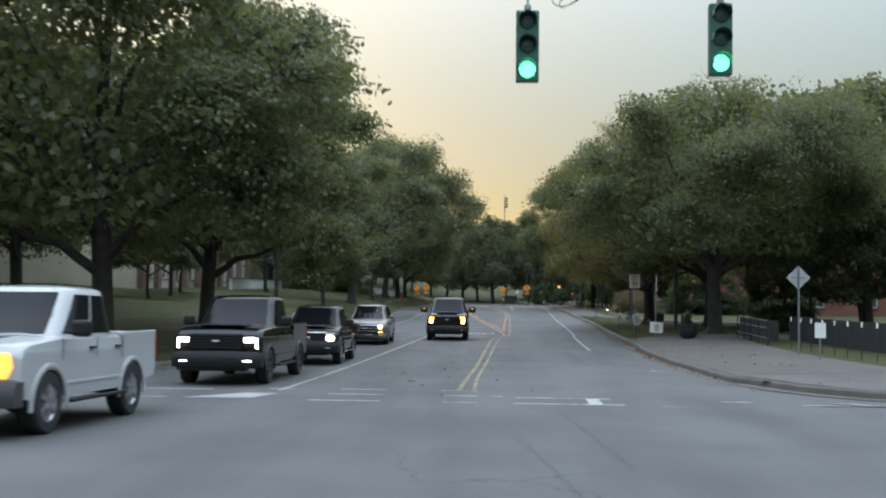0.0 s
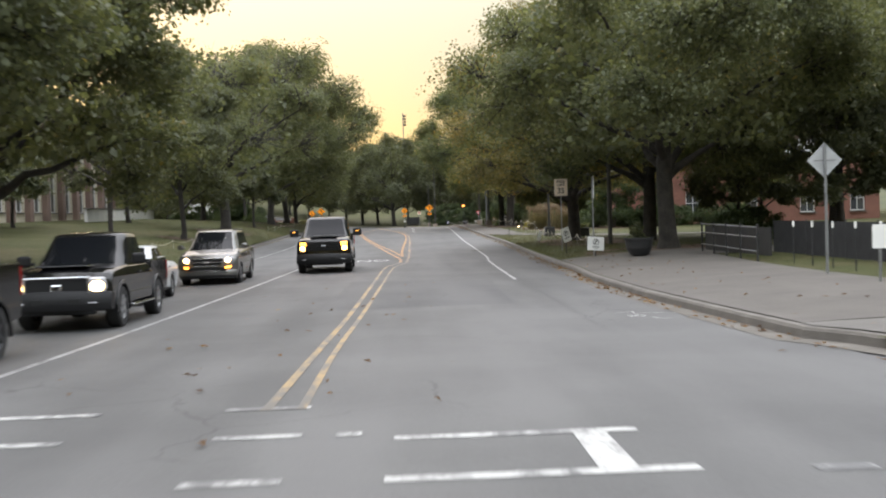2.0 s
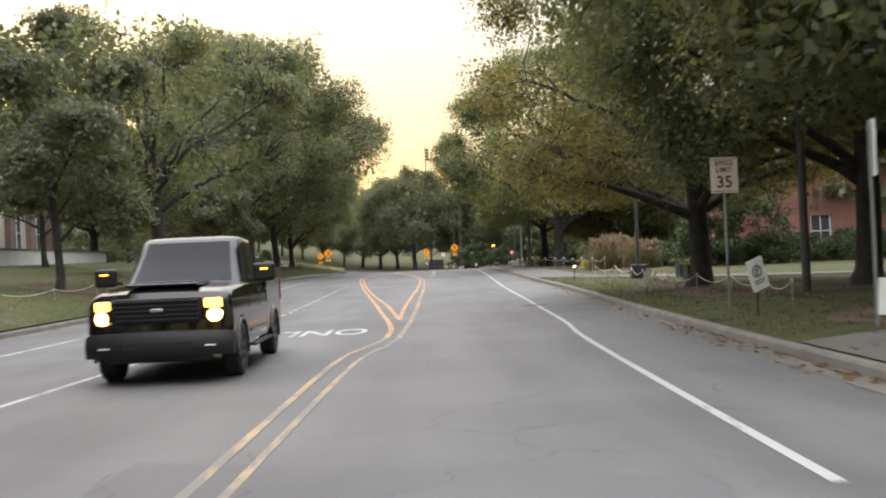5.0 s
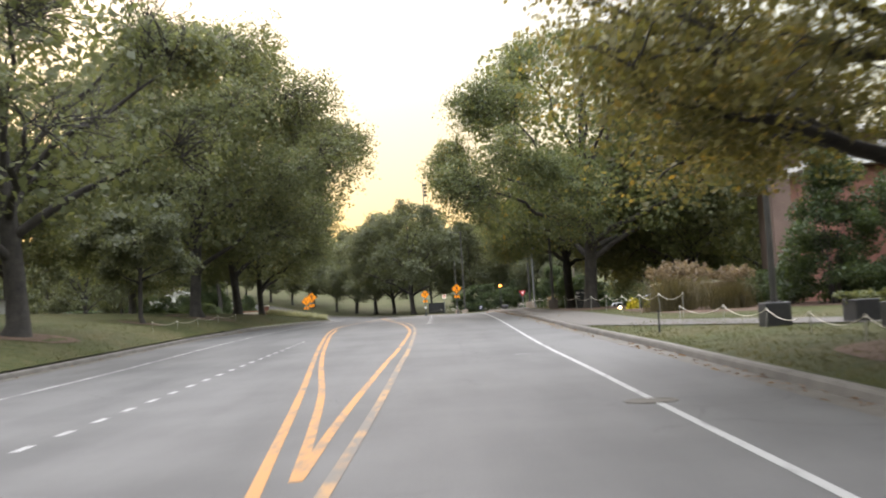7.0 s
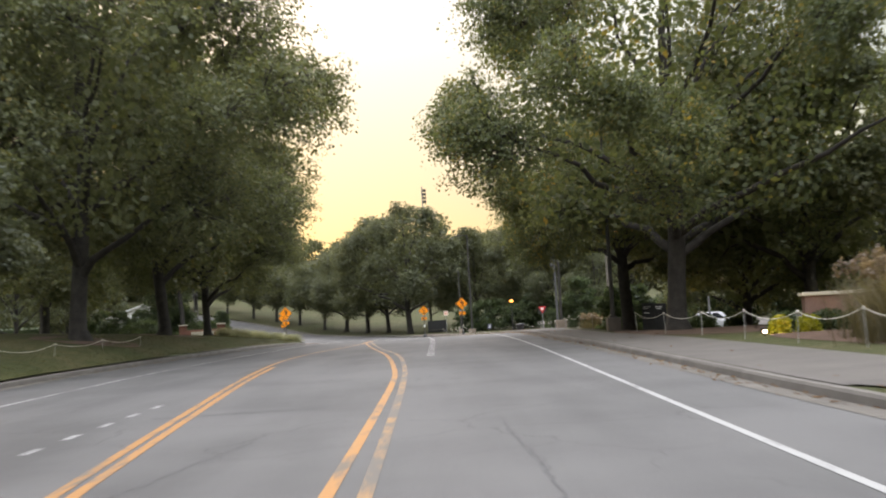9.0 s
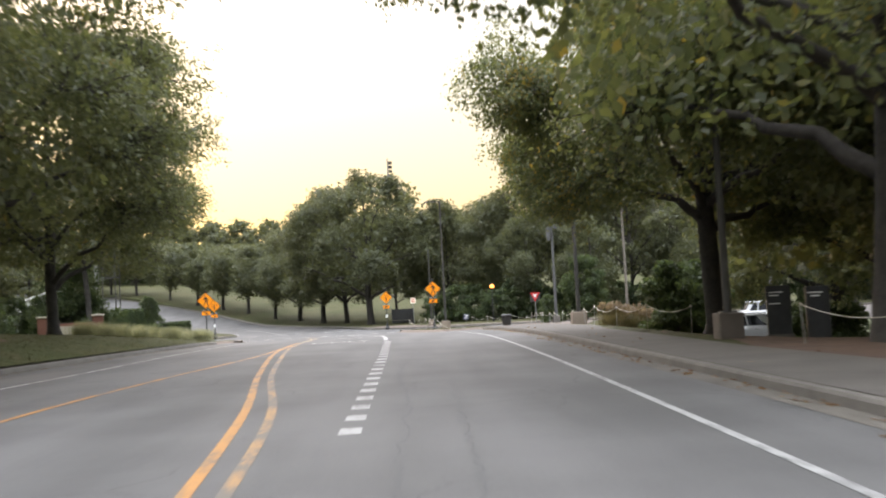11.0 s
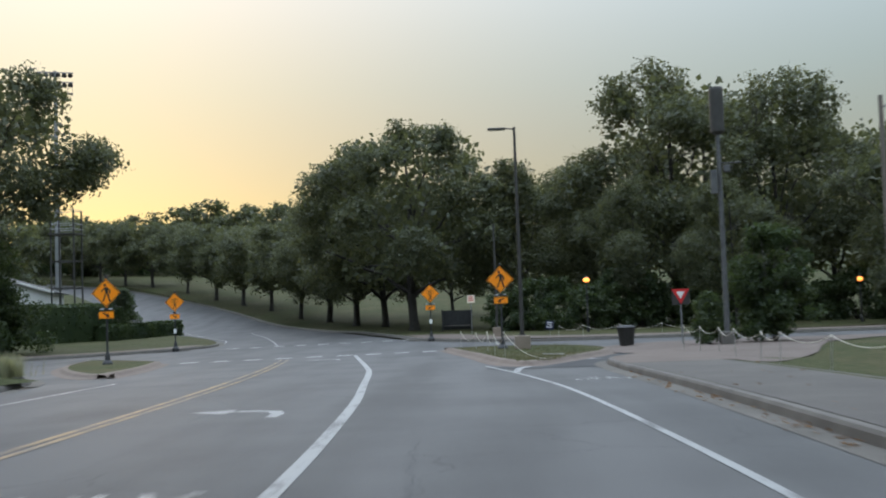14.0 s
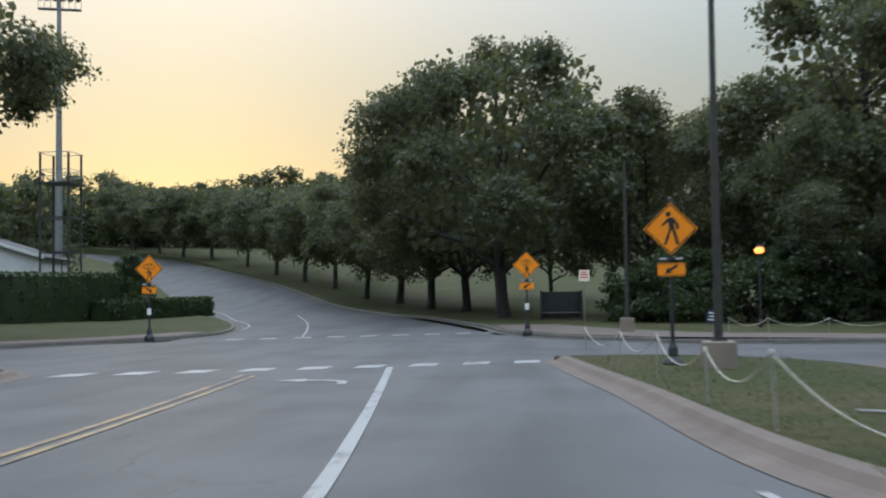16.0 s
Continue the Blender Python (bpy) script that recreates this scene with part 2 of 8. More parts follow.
def lawn_mat(name):
    """Mown grass: green and straw patches of a metre or more, worn earth here and there, blade-fine grain."""
    m, n, l, b = node_mat(name)
    geo = n.new("ShaderNodeNewGeometry")
    big, mid, fine = (n.new("ShaderNodeTexNoise") for _ in range(3))
    for tex, size, detail in ((big, 0.22, 4), (mid, 2.6, 6), (fine, 38.0, 4)):
        tex.inputs["Scale"].default_value, tex.inputs["Detail"].default_value = size, detail
        tex.inputs["Roughness"].default_value = 0.65
        l.new(geo.outputs["Position"], tex.inputs["Vector"])
    green = ramp(n, 0.3, 0.72, (0.02, 0.026, 0.008), (0.068, 0.074, 0.024))
    straw = ramp(n, 0.3, 0.72, (0.04, 0.033, 0.014), (0.11, 0.092, 0.045))
    both, grain, where = n.new("ShaderNodeMix"), n.new("ShaderNodeMath"), n.new("ShaderNodeMath")
    grain.operation = where.operation = 'MULTIPLY_ADD'
    grain.inputs[1].default_value, where.inputs[1].default_value = 0.55, 0.6
    half = n.new("ShaderNodeMath")
    half.operation, half.inputs[1].default_value = 'MULTIPLY', 0.45
    l.new(mid.outputs["Fac"], half.inputs[0])
    l.new(fine.outputs["Fac"], grain.inputs[0])
    l.new(half.outputs[0], grain.inputs[2])
    l.new(grain.outputs[0], green.inputs["Fac"])
    l.new(grain.outputs[0], straw.inputs["Fac"])
    part_mid = n.new("ShaderNodeMath")
    part_mid.operation, part_mid.inputs[1].default_value = 'MULTIPLY', 0.4
    l.new(mid.outputs["Fac"], part_mid.inputs[0])
    l.new(big.outputs["Fac"], where.inputs[0])
    l.new(part_mid.outputs[0], where.inputs[2])
    share = ramp(n, 0.46, 0.6, (0, 0, 0), (0.8, 0.8, 0.8))
    l.new(where.outputs[0], share.inputs["Fac"])
    both.data_type = 'RGBA'
    l.new(share.outputs["Color"], both.inputs["Factor"])
    l.new(green.outputs["Color"], both.inputs["A"])
    l.new(straw.outputs["Color"], both.inputs["B"])
    l.new(both.outputs["Result"], b.inputs["Base Color"])
    b.inputs["Roughness"].default_value, b.inputs["Specular IOR Level"].default_value = 0.9, 0.2
    bn = n.new("ShaderNodeBump")
    bn.inputs["Strength"].default_value, bn.inputs["Distance"].default_value = 0.8, 0.03
    l.new(fine.outputs["Fac"], bn.inputs["Height"])
    l.new(bn.outputs["Normal"], b.inputs["Normal"])
    return m


GRASS = lawn_mat("mown_grass")
MULCH = surface("pine_straw_mulch", (0.0396, 0.0198, 0.0119), (0.106, 0.0561, 0.033), 0.95, 1.2, 40, 0.8)
EARTH = surface("earth", (0.033, 0.0396, 0.0145), (0.0726, 0.0792, 0.033), 0.95, 0.2, 8, 0.5)
BARK = surface("bark", (0.018, 0.016, 0.014), (0.058, 0.05, 0.044), 0.9, 3.0, 18, 0.9)
LEAF = leaf_mat("oak_leaves", (0.066, 0.084, 0.045), (0.15, 0.167, 0.084), (0.2, 0.16, 0.05), 0.08)
LEAF_WARM = leaf_mat("turning_leaves", (0.05, 0.076, 0.042), (0.14, 0.16, 0.068), (0.3, 0.22, 0.05), 0.2)
LEAF_TURN = leaf_mat("yellowing_leaves", (0.075, 0.082, 0.036), (0.185, 0.165, 0.06), (0.34, 0.21, 0.045), 0.24)
LEAF_DARK = leaf_mat("dark_leaves", (0.051, 0.0646, 0.0391), (0.109, 0.122, 0.068), (0.111, 0.111, 0.0425), 0.06)


# ---- building helpers ----
def mesh(name, verts, faces, smooth=False):
    me = bpy.data.meshes.new(name)
    me.from_pydata([tuple(v) for v in verts], [], [tuple(f) for f in faces])
    if smooth:
        me.polygons.foreach_set("use_smooth", [True] * len(me.polygons))
    me.update()
    return me


def part(name, geo, material, parent, label=""):
    """Link a bmesh or mesh as one mesh object under a thing or a part."""
    if isinstance(geo, bmesh.types.BMesh):
        me = bpy.data.meshes.new(name)
        geo.to_mesh(me)
        geo.free()
    else:
        me = geo
    if not me.materials:
        me.materials.append(material)
    ob = new(name, me)
    if parent is not None:
        ob.parent = parent
    if label:
        ob["label"] = label
    return ob


def thing(name, label, category, m=None, group="", kind=""):
    ob = new(name)
    ob.empty_display_size = 0.2
    if m is not None:
        ob.matrix_world = m
    return tagged(ob, label, category, group, kind)


def structure(name, me, material, label="", category=""):
    me.materials.append(material)
    return tagged(new(name, me), label, category, kind="structure")


def add_box(bm, x, y, z, sx, sy, sz, bevel=0.0, m=None):
    """A box of the sizes given, centred on x and y, standing on z."""
    r = bmesh.ops.create_cube(bm, size=1.0, matrix=(m or Matrix()) @ Matrix.Translation((x, y, z + sz / 2)) @ Matrix.Diagonal((sx, sy, sz, 1)))
    if bevel:
        vs = set(r["verts"])
        bmesh.ops.bevel(bm, geom=[e for e in bm.edges if e.verts[0] in vs and e.verts[1] in vs], offset=bevel, segments=2, profile=0.5, affect='EDGES')
    return r


def add_tube(bm, a, b, ra, rb=None, seg=10, caps=True):
    """A tapered tube from point a to point b."""
    a, b = Vector(a), Vector(b)
    rb = ra if rb is None else rb
    q = (b - a).to_track_quat('Z', 'Y').to_matrix().to_4x4()
    bmesh.ops.create_cone(bm, cap_ends=caps, segments=seg, radius1=ra, radius2=rb, depth=(b - a).length, matrix=Matrix.Translation((a + b) / 2) @ q)


def add_lathe(bm, profile, seg=24, m=None, caps=True):
    """Turn a profile of (radius, height) round z."""
    m = m or Matrix()
    rings = []
    for r, z in profile:
        rings.append([bm.verts.new(m @ Vector((r * math.cos(2 * math.pi * k / seg), r * math.sin(2 * math.pi * k / seg), z))) for k in range(seg)])
    for p, q in zip(rings, rings[1:]):
        for k in range(seg):
            bm.faces.new((p[k], p[(k + 1) % seg], q[(k + 1) % seg], q[k]))
    if caps and profile[0][0] > 0.001:
        bm.faces.new(rings[0][::-1])
    if caps and profile[-1][0] > 0.001:
        bm.faces.new(rings[-1])


def add_prism(bm, outline, depth, m=None, bevel=0.0):
    """Extrude a flat outline of (x, z) points by depth along y, centred."""
    m = m or Matrix()
    front = [bm.verts.new(m @ Vector((x, -depth / 2, z))) for x, z in outline]
    back = [bm.verts.new(m @ Vector((x, depth / 2, z))) for x, z in outline]
    n = len(outline)
    faces = [bm.faces.new(front), bm.faces.new(back[::-1])]
    for k in range(n):
        faces.append(bm.faces.new((front[(k + 1) % n], front[k], back[k], back[(k + 1) % n])))
    bmesh.ops.recalc_face_normals(bm, faces=faces)
    if bevel:
        vs = set(front + back)
        bmesh.ops.bevel(bm, geom=[e for e in bm.edges if e.verts[0] in vs and e.verts[1] in vs], offset=bevel, segments=2, profile=0.5, affect='EDGES')


def circle(r, n, cx=0.0, cz=0.0):
    return [(cx + r * math.cos(2 * math.pi * k / n), cz + r * math.sin(2 * math.pi * k / n)) for k in range(n)]


# ---- the lie of the land ----
ROAD_Y = [-60, -40, -15, 0, 15, 30, 45, 60, 75, 90, 105, 120, 135, 150, 165, 180, 195, 210, 225, 240, 255, 270, 280, 290, 300, 320, 350, 400, 500, 900]
ROAD_Z = [0.75, 0.65, 0.36, 0, -0.36, -0.69, -0.86, -0.87, -0.83, -0.66, -0.48, -0.33, -0.21, -0.16, -0.28, -0.57, -0.84, -0.97, -0.98, -0.88, -0.72, -0.5, -0.15, 0.7, 1.7, 3.7, 6.8, 11, 14, 16]
_fy = np.arange(-80, 920, 1.0)
_fz = np.interp(_fy, ROAD_Y, ROAD_Z)
_k = np.exp(-0.5 * (np.arange(-12, 13) / 4.0) ** 2)
_fz = np.convolve(np.pad(_fz, 12, mode='edge'), _k / _k.sum(), mode='valid')


def road_z(y):
    """Height of the carriageway."""
    return float(np.interp(y, _fy, _fz))


LEFT_Y = [-60, 30, 40, 53, 66, 84, 107, 119, 128, 136, 144, 150, 161, 170, 173]
LEFT_X = [-9.2, -9.2, -9.2, -9.4, -10.0, -10.1, -10.2, -10.4, -10.0, -9.4, -8.6, -8.1, -7.9, -8.3, -8.6]
RIGHT_Y = [-60, 27, 37, 45, 50, 61, 75, 85, 100, 120, 132, 145, 160, 174]
RIGHT_X = [5.8, 5.8, 5.75, 5.95, 6.3, 6.55, 6.95, 7.1, 6.95, 7.2, 7.2, 7.35, 7.45, 7.45]


def left_x(y):
    return float(np.interp(y, LEFT_Y, LEFT_X))


def right_x(y):
    return float(np.interp(y, RIGHT_Y, RIGHT_X))


def land_z(x, y):
    """Height of the lawns and pavements beside the road, which stand a kerb higher."""
    base = road_z(y) + 0.15
    if y > 195:
        far = max(0.0, -x - 30) * 0.02
        return base + far
    if x < left_x(y):
        d = left_x(y) - x
        rise = float(np.interp(y, [20, 40, 52, 66, 100, 131, 160, 185, 200], [0.0, 0.15, 0.5, 0.95, 1.1, 1.15, 0.75, 0.2, 0.0]))
        return base + rise * (1 - math.exp(-d / 2.2)) + max(0.0, min(d, 28) - 3) * 0.058 * min(1, rise)
    d = x - right_x(y)
    rise = float(np.interp(y, [20, 23, 30, 40, 56, 80, 100, 130], [0.0, 0.0, 0.16, 0.2, 0.4, 0.25, 0.1, 0.0]))
    drop = float(np.interp(y, [130, 142, 172, 184], [0.0, 1.0, 1.0, 0.0])) * min(1.7, max(0.0, d - 3.0) * 0.17)
    return base + rise * (1 - math.exp(-max(d, 0) / 3.0)) - drop


def sheet(name, rows, material, label, lift, height=None, category="", thick=0.0):
    """A sheet through rows of (x, y) points, laid on the land with a skirt along its border."""
    verts, faces = [], []
    n = len(rows[0])
    for row in rows:
        for x, y in row:
            verts.append((x, y, (height or land_z)(x, y) + lift))
    for i in range(len(rows) - 1):
        for j in range(n - 1):
            a = i * n + j
            faces.append((a, a + 1, a + n + 1, a + n))
    if thick:
        rim = [j for j in range(n)] + [i * n + n - 1 for i in range(1, len(rows))] + [(len(rows) - 1) * n + j for j in range(n - 2, -1, -1)] + [i * n for i in range(len(rows) - 2, 0, -1)]
        base = len(verts)
        for k in rim:
            x, y, z = verts[k]
            verts.append((x, y, z - thick))
        for k in range(len(rim)):
            k2 = (k + 1) % len(rim)
            faces.append((rim[k], base + k, base + k2, rim[k2]))
    me = mesh(name, verts, faces)
    bm = bmesh.new()
    bm.from_mesh(me)
    bmesh.ops.recalc_face_normals(bm, faces=bm.faces)
    if sum(f.normal.z for f in bm.faces) < 0:
        bmesh.ops.reverse_faces(bm, faces=bm.faces)
    bm.to_mesh(me)
    bm.free()
    return structure(name, me, material, label, category)


def on_road(x, y):
    return road_z(y)


def fill(name, outline, material, label, lift, height=None, step=1.5, category=""):
    """A flat area with any outline, cut into small faces that follow the land."""
    bm = bmesh.new()
    vs = [bm.verts.new((x, y, 0)) for x, y in outline]
    bm.faces.new(vs)
    xs, ys = [p[0] for p in outline], [p[1] for p in outline]
    y = min(ys) + step
    while y < max(ys):
        bmesh.ops.bisect_plane(bm, geom=bm.verts[:] + bm.edges[:] + bm.faces[:], plane_co=(0, y, 0), plane_no=(0, 1, 0))
        y += step
    x = min(xs) + step * 2
    while x < max(xs):
        bmesh.ops.bisect_plane(bm, geom=bm.verts[:] + bm.edges[:] + bm.faces[:], plane_co=(x, 0, 0), plane_no=(1, 0, 0))
        x += step * 2
    bmesh.ops.triangulate(bm, faces=[f for f in bm.faces if len(f.verts) > 4])
    for v in bm.verts:
        v.co.z = (height or land_z)(v.co.x, v.co.y) + lift
    for f in bm.faces:
        if f.normal.z < 0:
            f.normal_flip()
    bmesh.ops.recalc_face_normals(bm, faces=bm.faces)
    if sum(f.normal.z for f in bm.faces) < 0:
        bmesh.ops.reverse_faces(bm, faces=bm.faces)
    me = bpy.data.meshes.new(name)
    bm.to_mesh(me)
    bm.free()
    return structure(name, me, material, label, category)


def smooth_line(points, step=0.8):
    """Points along a rounded line through the corners given."""
    out = []
    p = [Vector(q) for q in points]
    p = [2 * p[0] - p[1]] + p + [2 * p[-1] - p[-2]]
    for i in range(1, len(p) - 2):
        n = max(2, int((p[i + 1] - p[i]).length / step))
        for k in range(n):
            t = k / n
            a, b, c, d = p[i - 1], p[i], p[i + 1], p[i + 2]
            out.append(0.5 * ((2 * b) + (c - a) * t + (2 * a - 5 * b + 4 * c - d) * t * t + (3 * b - a - 3 * c + d) * t ** 3))
    out.append(p[-2])
    return [(v.x, v.y) for v in out]


def offset_line(line, d):
    """A line moved d metres to its right."""
    out = []
    for i, (x, y) in enumerate(line):
        a, b = line[max(i - 1, 0)], line[min(i + 1, len(line) - 1)]
        t = Vector((b[0] - a[0], b[1] - a[1])).normalized()
        out.append((x + t.y * d, y - t.x * d))
    return out


def kerb(name, line, label, side=1, height=0.15, width=0.16, sloped=False):
    """A concrete kerb along a line, its land side d metres to the right (side 1) or left (-1), with a gutter pan."""
    prof = [(-0.42, 0.006), (-0.03, 0.012), (-0.012, height - 0.03), (0.02, height + 0.012), (width, height + 0.014), (width + 0.02, -0.05)]
    if sloped:      # mountable kerb with no gutter pan
        prof = [(-0.34, 0.004), (-0.05, 0.022), (0.02, 0.05), (0.13, height - 0.012), (0.34, height + 0.014), (0.36, -0.05)]
    lines = [offset_line(line, side * d) for d, _ in prof]
    verts, faces = [], []
    n = len(prof)
    for i in range(len(line)):
        for (d, h), ln in zip(prof, lines):
            x, y = ln[i]
            verts.append((x, y, road_z(y) + h))
    for i in range(len(line) - 1):
        for j in range(n - 1):
            a = i * n + j
            faces.append((a, a + n, a + n + 1, a + 1) if side > 0 else (a, a + 1, a + n + 1, a + n))
    me = mesh(name, verts, faces)
    me.materials.append(TAN_KERB if sloped else GUTTER)
    me.materials.append(TAN_KERB if sloped else CONCRETE)
    me.polygons.foreach_set("material_index", [0 if k % (n - 1) == 0 else 1 for k in range(len(me.polygons))])
    return tagged(new(name, me), label, "kerb", kind="structure")


# ground under everything, out to the horizon
cols = [-3000, -1200, -600, -300, -160, -100, -70, -50, -35, -25, -18, -12, -6, 0, 6, 12, 18, 25, 35, 50, 70, 100, 160, 300, 600, 1200, 3000]
rows_y = [-3000, -1000, -400, -150, -60] + list(range(-40, 360, 8)) + [380, 420, 500, 650, 900, 1500, 3000]
sheet("ground", [[(x, y) for x in cols] for y in rows_y], EARTH, "rough grassy ground under the trees, out to the horizon", -0.35, lambda x, y: road_z(y) + float(np.interp(y, [405, 440, 520, 700], [0, 7, 16, 24])) - (2.0 * float(np.interp(y, [104, 124, 168, 178], [0, 1, 1, 0])) if 9 < x < 150 else 0.0), "ground")

# carriageway
ys = [y * 1.0 for y in range(-60, 176, 1)]
sheet("road", [[(left_x(y) + (right_x(y) - left_x(y)) * k / 8, y) for k in range(9)] for y in ys], ASPHALT, "worn grey asphalt road with cracks and patches", 0.0, on_road, "road", 0.2)
FAR_MID = [(-1.5, 172), (-2.2, 186), (-4.2, 200), (-6.8, 215), (-9.5, 230), (-14, 247), (-20, 264), (-27.5, 282), (-36, 300), (-47, 319), (-64, 345), (-86, 372), (-112, 398)]
far_line = smooth_line(FAR_MID, 2.0)
FAR_HALF = lambda y: float(np.interp(y, [172, 184, 200, 215, 232, 250, 300, 400], [9.2, 10.0, 9.0, 8.2, 7.2, 6.6, 6.0, 5.5]))
far_rows = []
for i, (x, y) in enumerate(far_line):
    a, b = far_line[max(i - 1, 0)], far_line[min(i + 1, len(far_line) - 1)]
    t = Vector((b[0] - a[0], b[1] - a[1])).normalized()
    h = FAR_HALF(y)
    wider = float(np.interp(y, [248, 266, 300, 340], [0.0, 2.6, 2.6, 1.0]))
    far_rows.append([(x - t.y * (h + (wider if k < 1 else 0)) * (1 - k / 3), y + t.x * (h + (wider if k < 1 else 0)) * (1 - k / 3)) for k in range(7)])
sheet("road_beyond_junction", far_rows, ASPHALT, "grey asphalt road that bends away uphill between trees", -0.006, on_road, "road", 0.2)
fill("side_street", [(-70, 176), (-46, 192), (-23, 212), (-12, 224), (-4, 226), (2, 223), (5, 217.5), (12, 214), (75, 214), (75, 199.5), (12, 199.5), (9, 196), (10.5, 184), (7, 173), (-8, 172), (-12, 183), (-24, 190), (-70, 158)], ASPHALT, "asphalt side street meeting the main road", -0.012, on_road, 2.0, "road")
fill("cross_street", [(-90, -14), (90, -14), (90, 19.5), (14, 19.5), (7, 23), (5.4, 28), (-9, 34), (-12, 27), (-18, 24), (-90, 22)], ASPHALT, "asphalt cross street at the signals", -0.012, on_road, 2.0, "road")
fill("slip_lane", [(3.9, 177.4), (4.5, 176.85), (7.2, 176.85), (7.75, 179.2), (9.2, 182.8), (10.9, 185.3), (9.4, 189.9), (5.4, 179.4), (4.6, 179.6)], ASPHALT_DARK, "dark new asphalt in the slip lane", 0.004, on_road, 1.0, "road")

# kerbs
RIGHT_LINE = smooth_line([(40, 20.3), (16, 20.6), (9, 21.6), (6.9, 23.6), (5.9, 27.5)], 0.7)[:-1] + [(right_x(y), y) for y in np.arange(27.5, 174, 1.0)] + smooth_line([(7.45, 174), (7.8, 179.3), (9.1, 182.6)], 0.6)
kerb("kerb_right", RIGHT_LINE, "weathered concrete kerb with a leaf-strewn gutter", 1)
LEFT_LINE = smooth_line([(-60, 23.5), (-20, 24.5), (-13, 26), (-10, 29.5), (-9.2, 34)], 0.7)[:-1] + [(left_x(y), y) for y in np.arange(34, 173, 1.0)] + smooth_line([(-8.6, 173), (-10.2, 179), (-14, 185), (-23, 189.5), (-60, 178)], 0.9)
kerb("kerb_left", LEFT_LINE, "weathered concrete kerb along the lawn", -1)
ISLAND = [(2.3, 202.6), (3.0, 196.5), (3.7, 190.5), (4.3, 183), (4.8, 179.7), (5.3, 178.7), (5.8, 179.7), (7.6, 184.6), (9.2, 189.6), (9.9, 195), (9.0, 199.6), (6.0, 202.6)]
ISLAND_LEFT = [(-8.3, 180.6), (-9.2, 187.5), (-10.7, 195.4), (-11.6, 197.6), (-15.5, 202.4), (-16.6, 202.6), (-15.2, 195.5), (-12.6, 188), (-9.6, 181.6)]


def raised(name, outline, material, label):
    """A kerbed island: a lawn ringed by a rounded kerb."""
    ring = smooth_line(outline + [outline[0]], 0.5)
    cx, cy = sum(p[0] for p in outline) / len(outline), sum(p[1] for p in outline) / len(outline)
    area = sum(a[0] * b[1] - b[0] * a[1] for a, b in zip(ring, ring[1:]))
    kerb("kerb_" + name, ring, "rounded tan concrete kerb round a traffic island", -1 if area > 0 else 1, sloped=True)
    inner = offset_line(ring, (-1 if area > 0 else 1) * 0.33)[:-1]
    return fill(name, inner, material, label, 0.15, on_road, 1.0, "traffic island")


raised("island_right", ISLAND, GRASS, "triangular traffic island of mown grass")
raised("island_left", ISLAND_LEFT, GRASS, "small traffic island of mown grass")
NOSE = smooth_line([(-70, 186), (-46, 199), (-25, 209.5), (-19, 217), (-16, 223), (-15.6, 229), (-18.5, 240), (-24, 254)], 1.0) + [r[0] for r in far_rows if r[0][1] > 258]
kerb("kerb_far_left", NOSE, "concrete kerb rounding the far corner", -1)
NOSE_R = smooth_line([(75, 213.2), (14, 213.2), (6, 216), (2.4, 220), (-0.2, 226), (-1.8, 234), (-6.6, 250)], 1.0) + [r[6] for r in far_rows if r[6][1] > 253]
kerb("kerb_far_right", NOSE_R, "concrete kerb rounding the far corner", 1)


# lawns and pavements behind the kerbs
def verge(name, line, side, reach, material, label):
    """Land from a kerb line outwards, in widening steps."""
    steps = [0.15, 0.6, 1.2, 2.0, 3.0, 4.5, 6.5, 9, 13, 19, 28, 40, 60, 90]
    rows = []
    for (x, y), (ox, oy) in zip(line, offset_line(line, side)):
        rows.append([(x + side * d, y) if abs(ox - x) > 0.97 else (x + (ox - x) * d, y + (oy - y) * d) for d in steps if d <= reach])
    return sheet(name, rows, material, label, 0.0, None, "lawn")


straight_r = [(right_x(y), y) for y in np.arange(28, 177, 2.0)]
straight_l = [(left_x(y), y) for y in np.arange(34, 178, 2.0)]
verge("lawn_right", straight_r, 1, 90, GRASS, "mown grass beside the pavement")
verge("lawn_left", straight_l, -1, 90, GRASS, "sloping lawn of mown grass under street trees")
fill("lawn_corner_right", [(6.1, 26), (7.1, 23.9), (9.2, 21.8), (16, 20.8), (96, 20.5), (96, 24), (20, 26)], GRASS, "mown grass at the corner", -0.004, None, 2.0, "lawn")
fill("lawn_corner_left", [(-9.35, 34.2), (-10.2, 29.6), (-13.2, 26.2), (-20, 24.7), (-99, 22), (-99, 30)], GRASS, "mown grass at the corner", -0.004, None, 2.0, "lawn")
fill("lawn_slip_left", [(-8.8, 173), (-10.4, 179), (-14.2, 185.2), (-23, 189.7), (-60, 178), (-98, 168), (-98, 172)], GRASS, "mown grass at the corner", -0.004, None, 2.0, "lawn")
far_left = offset_line(NOSE, -0.1)
sheet("lawn_far_left", [[(x - d, y + 0.25 * d) for d in (0, 1, 2.5, 5, 9, 16, 30, 60, 120)] for x, y in far_left if y > 216], GRASS, "mown grass on the far corner", 0.0, None, "lawn")
far_right = offset_line(NOSE_R, 0.1)
sheet("lawn_far_right", [[(x + d, y + 0.1 * d) for d in (0, 1, 2.5, 5, 9, 16, 30, 60, 120)] for x, y in far_right if y > 213.5 and x < 5], GRASS, "mown grass field behind a row of trees", 0.0, None, "lawn", 1.2)
